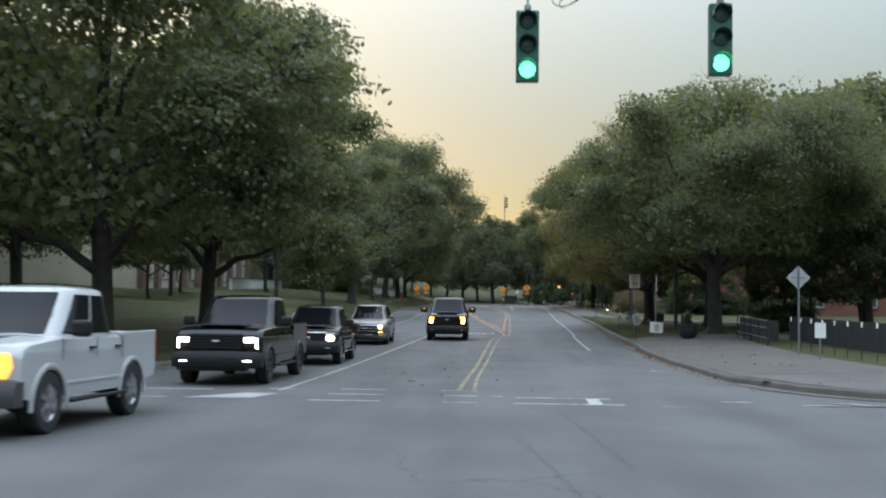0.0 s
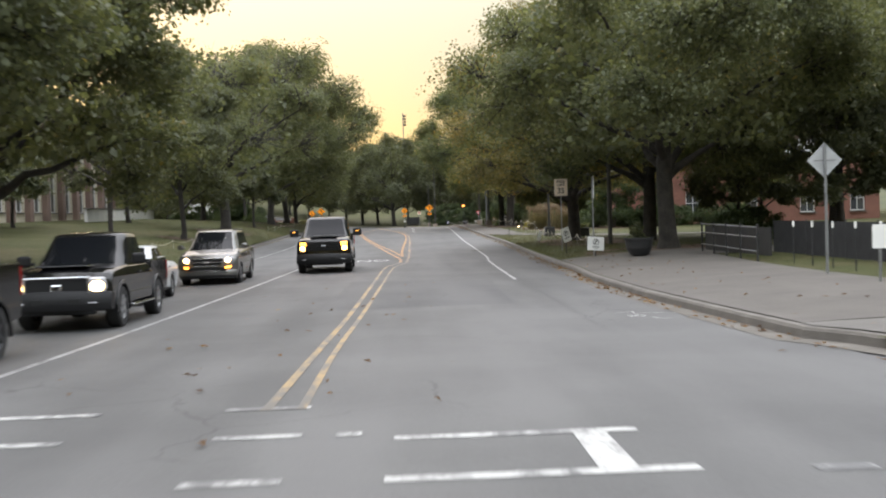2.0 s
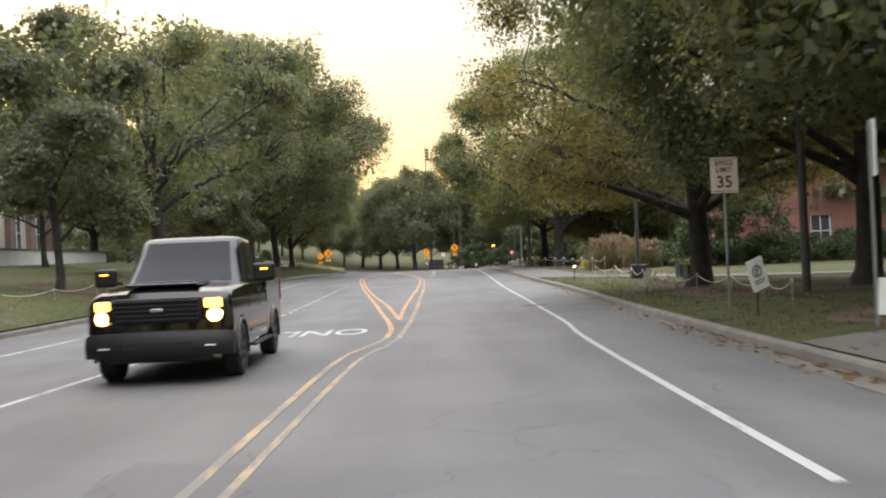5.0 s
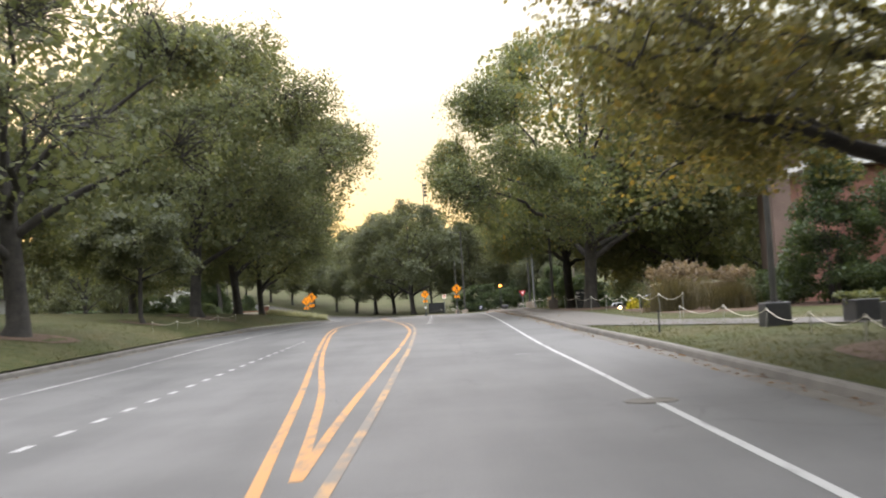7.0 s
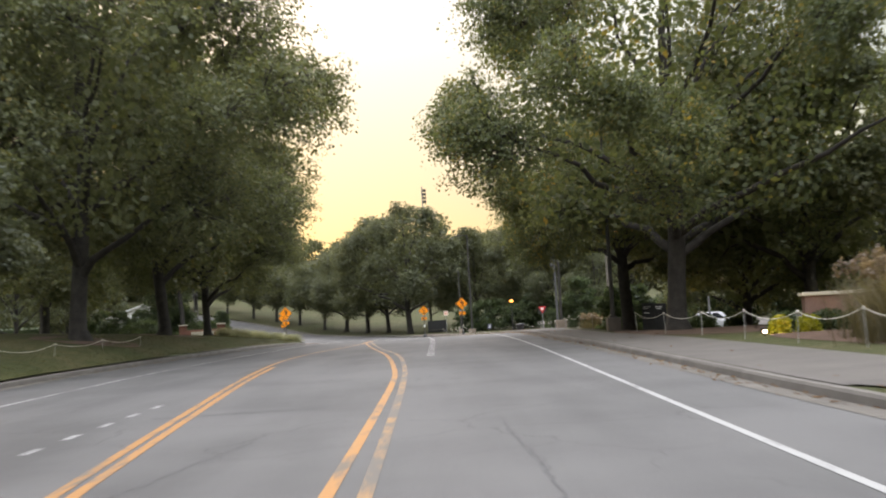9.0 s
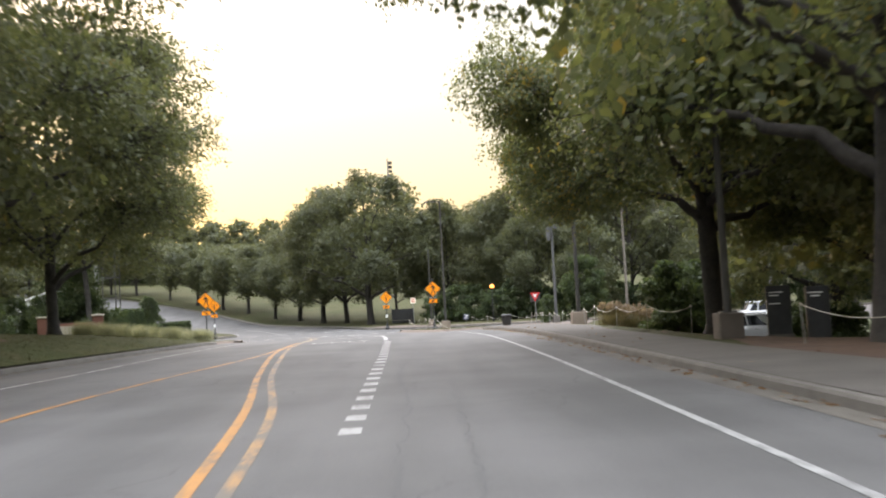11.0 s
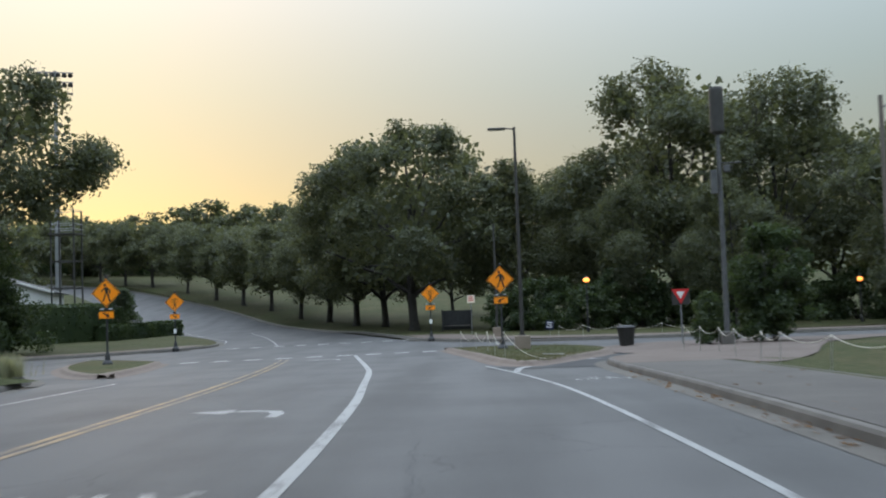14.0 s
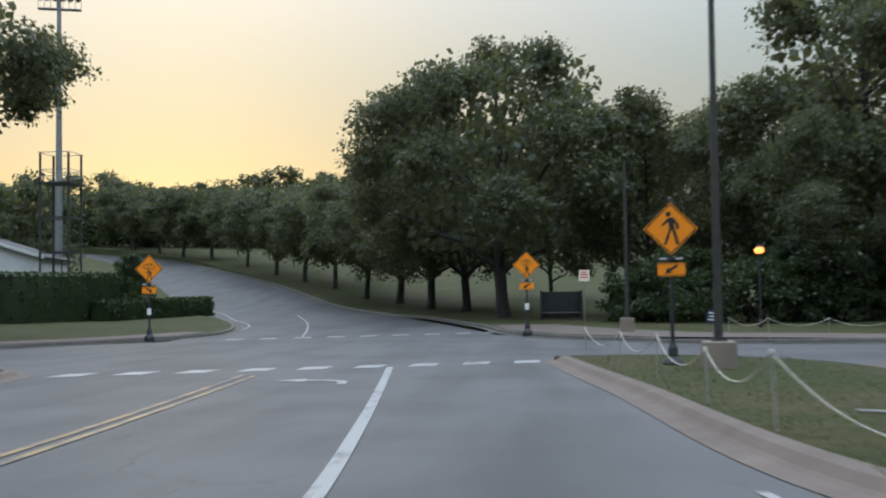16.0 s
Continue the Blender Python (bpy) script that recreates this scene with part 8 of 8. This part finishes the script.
# fallen leaves along the gutters
rng = np.random.default_rng(77)
spots = []
for k in range(2600):
    y = rng.uniform(24, 172)
    dense_leaf = 1.0 if 34 < y < 62 else 0.35
    if rng.uniform() > dense_leaf:
        continue
    if rng.uniform() < 0.72:
        x = right_x(y) - abs(rng.normal(0, 0.22)) - 0.03
    elif rng.uniform() < 0.5:
        x = right_x(y) + rng.uniform(0.2, 3.2)
    else:
        x = left_x(y) + abs(rng.normal(0, 0.25))
    spots.append((x, y))
for k in range(46):
    spots.append((rng.uniform(-3.6, 1.5), rng.uniform(20, 46)))
vs, fs = [], []
for x, y in spots:
    on = x < right_x(y) and x > left_x(y)
    z = (road_z(y) + 0.016) if on else land_z(x, y) + 0.035
    a, l, c = rng.uniform(0, 6.28), rng.uniform(0.03, 0.075), rng.uniform(0.01, 0.04)
    dx, dy = math.cos(a) * l, math.sin(a) * l
    b = len(vs)
    vs += [(x - dx, y - dy, z), (x + dy * 0.6, y - dx * 0.6, z + c), (x + dx, y + dy, z + c * 0.5), (x - dy * 0.6, y + dx * 0.6, z + c)]
    fs.append((b, b + 1, b + 2, b + 3))
me = mesh("leaf_litter", vs, fs)
me.materials.append(LITTER)
tagged(new("leaf_litter", me), "dry brown fallen leaves scattered along the gutters", "leaves", kind="stuff")

for k in range(26):
    rnd = random.Random(300 + k)
    bush(7 + 2.2 * k, 236 + rnd.uniform(-3, 3) - 0.25 * max(0, k - 8), rnd.uniform(1.8, 2.6), rnd.uniform(3.2, 5.5), FLAT_LEAF, "dense dark undergrowth at the edge of the woods", 300 + k, 4200, 0.26)
for k, (x, y, r, h) in enumerate(((13.5, 152, 1.4, 3.0), (15.0, 154.2, 1.6, 3.4), (16.0, 157.6, 1.4, 3.2))):
    bush(x, y, r, h, FLAT_LEAF, "dense dark holly behind the rope fence", 200 + k, 9000, 0.17)
for k, (x, y) in enumerate(((-29.5, 221), (-32.5, 223.5), (-35.5, 225.5), (-38.5, 226.5), (-41.5, 227.5), (-44.5, 228.5))):
    bush(x, y, 2.2, 5.5, FLAT_LEAF, "tall dark evergreen shrub under the corner tree", 440 + k, 6000, 0.22)
for k in range(14):
    rnd = random.Random(400 + k)
    bush(-66 - 7.0 * k, 300 + 3.2 * k + rnd.uniform(-2, 2), 3.0, rnd.uniform(3, 4.5), FLAT_LEAF, "dense dark undergrowth on the hill", 400 + k, 2800, 0.36)


# ---- buildings ----
BRICK_RED = surface("red_brick", (0.17, 0.07, 0.052), (0.27, 0.12, 0.086), 0.85, 0.8, 20, 0.3, 0.0, 0.12)
BRICK_DUSK = surface("brown_red_brick", (0.135, 0.088, 0.072), (0.225, 0.15, 0.124), 0.85, 0.8, 20, 0.3, 0.0, 0.12)
STONE = surface("cream_stone", (0.4, 0.36, 0.28), (0.55, 0.5, 0.4), 0.8, 0.6, 25, 0.15)
EAVE = surface("white_painted_eaves", (0.55, 0.54, 0.52), (0.7, 0.69, 0.66), 0.6, 1, 30, 0.05)
SHINGLE = surface("dark_roof_shingle", (0.05, 0.048, 0.046), (0.11, 0.105, 0.1), 0.9, 0.8, 14, 0.5)
PANE = plain("window_glass", (0.05, 0.055, 0.06), 0.05, 0.0, 0.0, 0.8)
WINDOW_FRAME = surface("white_window_frame", (0.5, 0.5, 0.48), (0.66, 0.65, 0.62), 0.6, 2, 40, 0.05)


def building(label, x0, x1, y0, y1, z0, z1, wall_mat, roof_pitch, overhang, openings, name="building"):
    """A block with real window openings in its west and south walls, and a hipped roof with deep eaves.
    openings: (wall, along, low, width, height), wall 'w' at x0 or 's' at y0 or 'e' at x1."""
    t = thing(name, label, "building")
    bm = bmesh.new()

    def wall(a, b, holes):
        """A wall from a to b (plan points), outside on its right, with rectangular holes."""
        a, b = Vector((*a, 0)), Vector((*b, 0))
        d = (b - a).normalized()
        n = Vector((d.y, -d.x, 0))
        length = (b - a).length
        us = sorted({0.0, length} | {h[0] for h in holes} | {h[0] + h[2] for h in holes})
        zs = sorted({z0, z1} | {h[1] for h in holes} | {h[1] + h[3] for h in holes})
        for i in range(len(us) - 1):
            for j in range(len(zs) - 1):
                u, z = (us[i] + us[i + 1]) / 2, (zs[j] + zs[j + 1]) / 2
                if any(h[0] < u < h[0] + h[2] and h[1] < z < h[1] + h[3] for h in holes):
                    continue
                q = [a + d * us[i], a + d * us[i + 1]]
                bm.faces.new([bm.verts.new((p.x, p.y, zz)) for p, zz in ((q[0], zs[j]), (q[1], zs[j]), (q[1], zs[j + 1]), (q[0], zs[j + 1]))])
        for h in holes:
            c = [a + d * h[0], a + d * (h[0] + h[2])]
            ring_ = [(c[0], h[1]), (c[1], h[1]), (c[1], h[1] + h[3]), (c[0], h[1] + h[3])]
            for k in range(4):
                (p, pz), (q, qz) = ring_[k], ring_[(k + 1) % 4]
                bm.faces.new([bm.verts.new(v) for v in ((p.x, p.y, pz), (q.x, q.y, qz), (q.x - n.x * 0.22, q.y - n.y * 0.22, qz), (p.x - n.x * 0.22, p.y - n.y * 0.22, pz))])
            w = new("window")
            w.parent = t
            fb = bmesh.new()
            mid = (c[0] + c[1]) / 2 - n * 0.14
            rot = Matrix.Translation((mid.x, mid.y, h[1])) @ Matrix.Rotation(math.atan2(d.y, d.x), 4, 'Z')
            for bx, bz, sx, sz in ((-h[2] / 2 + 0.04, 0, 0.08, h[3]), (h[2] / 2 - 0.04, 0, 0.08, h[3]), (0, 0, h[2], 0.08), (0, h[3] - 0.08, h[2], 0.08), (0, 0, 0.05, h[3]), (0, h[3] * 0.5, h[2], 0.05)):
                add_box(fb, bx, 0, bz, sx, 0.08, sz, 0, rot)
            part("frame", fb, WINDOW_FRAME, w)
            gb = bmesh.new()
            add_box(gb, 0, 0.05, 0, h[2], 0.02, h[3], 0, rot)
            part("pane", gb, PANE, w)
            sb = bmesh.new()
            add_box(sb, 0, -0.18, -0.1, h[2] + 0.2, 0.2, 0.1, 0.01, rot)
            part("sill", sb, CONCRETE, w)

    def pick(side):
        return [(o[1], o[2], o[3], o[4]) for o in openings if o[0] == side]
    wall((x0, y0), (x1, y0), pick("s"))
    wall((x1, y0), (x1, y1), pick("e"))
    wall((x1, y1), (x0, y1), [])
    wall((x0, y1), (x0, y0), pick("w"))
    part("wall", bm, wall_mat, t)
    bm = bmesh.new()
    o = overhang
    if roof_pitch:
        half = min(x1 - x0, y1 - y0) / 2 + o
        ridge = z1 + 0.3 + half * roof_pitch
        lo = [(x0 - o, y0 - o), (x1 + o, y0 - o), (x1 + o, y1 + o), (x0 - o, y1 + o)]
        r0, r1 = (x0 - o + half, y0 - o + half), (x1 + o - half, y1 + o - half)
        if y1 - y0 > x1 - x0:
            r0, r1 = ((x0 + x1) / 2, y0 - o + half), ((x0 + x1) / 2, y1 + o - half)
            order = ((0, 1, "a"), (1, 2, "ab"), (2, 3, "b"), (3, 0, "ba"))
        else:
            r0, r1 = (x0 - o + half, (y0 + y1) / 2), (x1 + o - half, (y0 + y1) / 2)
            order = ((3, 0, "a"), (0, 1, "ab"), (1, 2, "b"), (2, 3, "ba"))
        pts = {"a": r0, "b": r1}
        for i, j, key in order:
            corner = [(*lo[i], z1 + 0.3), (*lo[j], z1 + 0.3)] + [(*pts[k], ridge) for k in key[::-1]]
            bm.faces.new([bm.verts.new(c) for c in corner])
        part("roof", bm, SHINGLE, t, "dark shingled hip roof")
    else:
        add_box(bm, (x0 + x1) / 2, (y0 + y1) / 2, z1, x1 - x0 - 0.6, y1 - y0 - 0.6, 0.15)
        part("roof", bm, SHINGLE, t, "flat dark roof")
    bm = bmesh.new()
    add_box(bm, (x0 + x1) / 2, (y0 + y1) / 2, z1 + 0.02, x1 - x0 + 2 * o, y1 - y0 + 2 * o, 0.27, 0.02)
    part("eave", bm, EAVE, t, "pale painted eaves")
    return t


def courses(parent, a, b, low, high, mat, skip=(), length=0.42, height=0.14):
    """Bricks standing a little proud of the wall from a to b, one object each, with shared meshes."""
    a, b = Vector((*a, 0)), Vector((*b, 0))
    d = (b - a).normalized()
    turn = math.atan2(d.y, d.x)
    bm = bmesh.new()
    add_box(bm, 0, 0, 0, length - 0.025, 0.03, height - 0.025)
    me = bpy.data.meshes.new("brick")
    bm.to_mesh(me)
    bm.free()
    me.materials.append(mat)
    rows_ = int((high - low) / height)
    for r in range(rows_):
        u = length / 2 + (length / 2 if r % 2 else 0)
        while u < (b - a).length - length / 2 + 0.01:
            z = low + r * height
            if not any(s[0] - 0.15 < u < s[0] + s[2] + 0.15 and s[1] - 0.12 < z + height / 2 < s[1] + s[3] + 0.05 for s in skip):
                p = a + d * u
                ob = new("brick", me)
                ob.parent = parent
                ob.matrix_basis = pose(p.x, p.y, z, 0, 0, math.degrees(turn))
            u += length


hall = building("red brick hall with pale eaves behind evergreen shrubs", 19.0, 42, 106.5, 110.4, -0.6, 5.6, BRICK_RED, 0.42, 0.5, [("s", 6.0, 0.5, 1.3, 2.1), ("s", 11.0, 0.5, 1.3, 2.1), ("s", 16.0, 0.5, 1.3, 2.1), ("s", 20.4, 0.5, 1.3, 2.1)])
hall_2 = building("two-storey brown brick hall with deep pale eaves", 20.15, 44, 116.8, 122.0, -0.5, 8.3, BRICK_DUSK, 0.08, 1.1, [("s", 2.5, 0.9, 1.6, 2.0), ("s", 2.5, 4.6, 1.6, 2.0), ("s", 7.5, 0.9, 1.6, 2.0), ("s", 7.5, 4.6, 1.6, 2.0), ("s", 13, 0.9, 1.6, 2.0), ("s", 13, 4.6, 1.6, 2.0)])
wing = building("lower rear wing of the brown brick hall", 20.15, 44, 122.03, 127.4, -0.5, 6.3, BRICK_DUSK, 0.08, 1.1, [])
for block in (hall_2, wing):
    block.matrix_world = Matrix.Translation((20.15, 116.8, 0)) @ Matrix.Rotation(radians(-13), 4, "Z") @ Matrix.Translation((-20.15, -116.8, 0))
columns = [("e", 2.2 + 4.4 * k, 2.6 + 5.0 * j, 2.2, 3.6) for k in range(9) for j in range(2)]
hall_3 = building("large cream stone hall with brown pilasters behind the lawn trees", -62, -31, 92, 134, 0.6, 12.6, STONE, 0, 0.9, columns, "campus_building")
for k in range(10):
    bm = bmesh.new()
    add_box(bm, -30.75, 92.9 + 4.4 * k, 0.6, 0.5, 0.9, 12.0, 0.05)
    part("pilaster", bm, BRICK_DUSK, hall_3, "brown brick pilaster")
t = thing("low_wall", "low white rendered wall beyond the lawn", "wall")
bm = bmesh.new()
add_box(bm, -27.5, 124, land_z(-27.5, 124) - 0.2, 0.3, 26, 1.2, 0.03)
part("wall", bm, EAVE, t)
bm = bmesh.new()
add_box(bm, -27.5, 124, land_z(-27.5, 124) + 1.0, 0.45, 26.2, 0.1, 0.02)
part("coping", bm, CONCRETE, t)
t = thing("low_wall", "low tan brick wall with a stone coping behind the shrubs", "wall")
bm = bmesh.new()
add_box(bm, 16.2, 119.0, land_z(16.2, 119.0) - 0.2, 4.6, 0.3, 1.3, 0.02)
part("wall", bm, BRICK_TAN, t)
bm = bmesh.new()
add_box(bm, 16.2, 119.0, land_z(16.2, 119.0) + 1.1, 4.8, 0.42, 0.12, 0.02)
part("coping", bm, STONE, t)
t = thing("gate_sign", "low red brick entrance wall with a pale panel on the lawn", "sign", pose(-16.6, 171.5, land_z(-16.6, 171.5), 0, 0, 14))
for dx in (-1.5, 1.5):
    bm = bmesh.new()
    add_box(bm, dx, 0, -0.2, 0.6, 0.6, 1.45, 0.02)
    part("pier", bm, BRICK_RED, t)
    bm = bmesh.new()
    add_box(bm, dx, 0, 1.25, 0.72, 0.72, 0.1, 0.03)
    part("cap", bm, STONE, t)
bm = bmesh.new()
add_box(bm, 0, 0, -0.2, 2.4, 0.35, 1.1, 0.02)
part("wall", bm, BRICK_RED, t)
bm = bmesh.new()
add_box(bm, 0, -0.2, 0.25, 1.8, 0.05, 0.5, 0.01)
part("panel", bm, STONE, t, "pale stone panel")

# car park
fill("car_park", [(16, 172), (17.5, 159), (22, 157), (75, 157), (75, 192), (24, 192), (20, 187)], WALK, "pale asphalt car park beyond the trees", 0.012, None, 3.0, "car park")
for x, y, turn in ((20.8, 163.2, 55), (26.4, 177.2, 88), (60, 183, 92), (47, 188, 90)):
    c = saloon("white sport utility car parked in the car park", x, y, turn, WHITE, 4.6, 1.85, 1.65, 1.0, (-1.15, 2.15, -0.4, 1.7), (-1.35, 1.35, 0.34), RIM, LENS, True, "suv", False)
    c.matrix_world = pose(x, y, land_z(x, y) + 0.015, 0, 0, turn)


# ---- stadium lights and tower ----
def light_mast(x, y, top, banks, label, turn=0.0):
    z0 = land_z(x, y)
    t = thing("floodlight_mast", label, "floodlight", pose(x, y, z0, 0, 0, turn))
    h = top - z0
    bm = bmesh.new()
    add_tube(bm, (0, 0, -0.5), (0, 0, h), 0.34, 0.16, 12)
    part("mast", bm, STEEL, t)
    for k in range(banks):
        z = h - 0.2 - 1.0 * k
        bm = bmesh.new()
        add_box(bm, 0, 0, z, 3.6, 0.12, 0.1)
        part("crossarm", bm, STEEL, t)
        for j in range(6):
            bm = bmesh.new()
            add_lathe(bm, [(0.08, 0.25), (0.2, 0.1), (0.28, -0.12), (0.26, -0.14), (0.0, -0.1)], 10, Matrix.Translation((-1.5 + 0.6 * j, -0.2, z - 0.22)) @ Matrix.Rotation(radians(55), 4, 'X'))
            part("lamp", bm, DARK_POLE, t)
    bm = bmesh.new()
    add_box(bm, 0, 0.3, h - 0.3 - 1.0 * banks, 3.4, 0.7, 0.06)
    for q in range(8):
        add_tube(bm, (-1.7 + 0.485 * q, 0.65, h - 0.3 - 1.0 * banks), (-1.7 + 0.485 * q, 0.65, h + 0.5 - 1.0 * banks), 0.02, 0.02, 5)
    add_tube(bm, (-1.7, 0.65, h + 0.5 - 1.0 * banks), (1.7, 0.65, h + 0.5 - 1.0 * banks), 0.02, 0.02, 5)
    part("service_platform", bm, STEEL, t)
    return t


light_mast(-38, 256.3, 27.3, 2, "tall steel floodlight mast of a sports ground", 20)
light_mast(58.7, 275, 30.5, 3, "tall steel floodlight mast beyond the woods", -20)
t = simple_pole("speaker_mast", "tall slim mast with horn speakers above the tree row", "mast", 1.7, 314.0, 26.5, 0.2, STEEL)
for k in range(4):
    bm = bmesh.new()
    add_box(bm, 0.5, 0, 23.0 + 0.8 * k, 0.7, 0.6, 0.55, 0.06)
    part("speaker", bm, DARK_POLE, t)

t = thing("observation_tower", "dark steel lattice viewing tower with a railed platform", "tower", pose(-34.6, 249.4, land_z(-34.6, 249.4)))
TOP = 10.2
for sx in (-1, 1):
    for sy in (-1, 1):
        bm = bmesh.new()
        add_box(bm, sx * 1.1, sy * 1.1, -0.3, 0.14, 0.14, TOP + 2.6, 0.01)
        part("leg", bm, DARK_POLE, t)
for z in (2.4, 5.0, 7.6):
    for sx in (-1, 1):
        bm = bmesh.new()
        add_box(bm, sx * 1.1, 0, z, 0.1, 2.1, 0.12)
        add_box(bm, 0, sx * 1.1, z, 2.1, 0.1, 0.12)
        part("girt", bm, DARK_POLE, t)
bm = bmesh.new()
add_box(bm, 0, 0, TOP, 2.6, 2.6, 0.12, 0.02)
part("platform", bm, DARK_POLE, t)
for z in (0.55, 1.05, 2.35):
    for s in (-1, 1):
        bm = bmesh.new()
        add_tube(bm, (s * 1.2, -1.2, TOP + z), (s * 1.2, 1.2, TOP + z), 0.03, 0.03, 6)
        add_tube(bm, (-1.2, s * 1.2, TOP + z), (1.2, s * 1.2, TOP + z), 0.03, 0.03, 6)
        part("rail", bm, STEEL, t)
t = thing("field_house", "small white rendered field house with a shallow dark roof", "building", pose(-42.2, 253, land_z(-42.2, 253) - 0.9, 0, 0, 12))
bm = bmesh.new()
add_prism(bm, [(-5, -0.3), (5, -0.3), (5, 5.4), (0, 7.0), (-5, 5.4)], 9)
part("wall", bm, EAVE, t)
for s in (-1, 1):
    bm = bmesh.new()
    add_box(bm, 0, 0, 0, 5.9, 0.05, 0.2, 0.01, Matrix.Translation((s * 2.6, -4.94, 6.2)) @ Matrix.Rotation(s * math.atan2(1.6, 5), 4, 'Y'))
    part("verge_board", bm, EAVE, t, "white verge board")
bm = bmesh.new()
for s in (-1, 1):
    add_box(bm, 0, 0, 0, 5.9, 9.8, 0.16, 0.02, Matrix.Translation((s * 2.6, 0, 6.23)) @ Matrix.Rotation(s * math.atan2(1.6, 5), 4, 'Y'))
part("roof", bm, SHINGLE, t)
t = thing("bench_shelter", "low dark shelter with a bench beyond the pavement", "shelter", pose(2.8, 242, land_z(2.8, 242)))
for dx in (-1.3, 1.3):
    bm = bmesh.new()
    add_box(bm, dx, 0, -0.1, 0.1, 1.2, 2.0)
    part("side", bm, BLACK_IRON, t)
bm = bmesh.new()
add_box(bm, 0, 0.55, 0.1, 2.6, 0.06, 1.7)
part("back", bm, BLACK_IRON, t)
bm = bmesh.new()
add_box(bm, 0, 0.1, 0.42, 2.4, 0.4, 0.05, 0.01)
part("seat", bm, WOOD, t)

courses(hall, (19.05, 106.5 - 0.004), (28.2, 106.5 - 0.004), 0.9, 5.4, BRICK_RED, [(6.0, 0.5, 1.3, 2.1)], 0.62, 0.21)
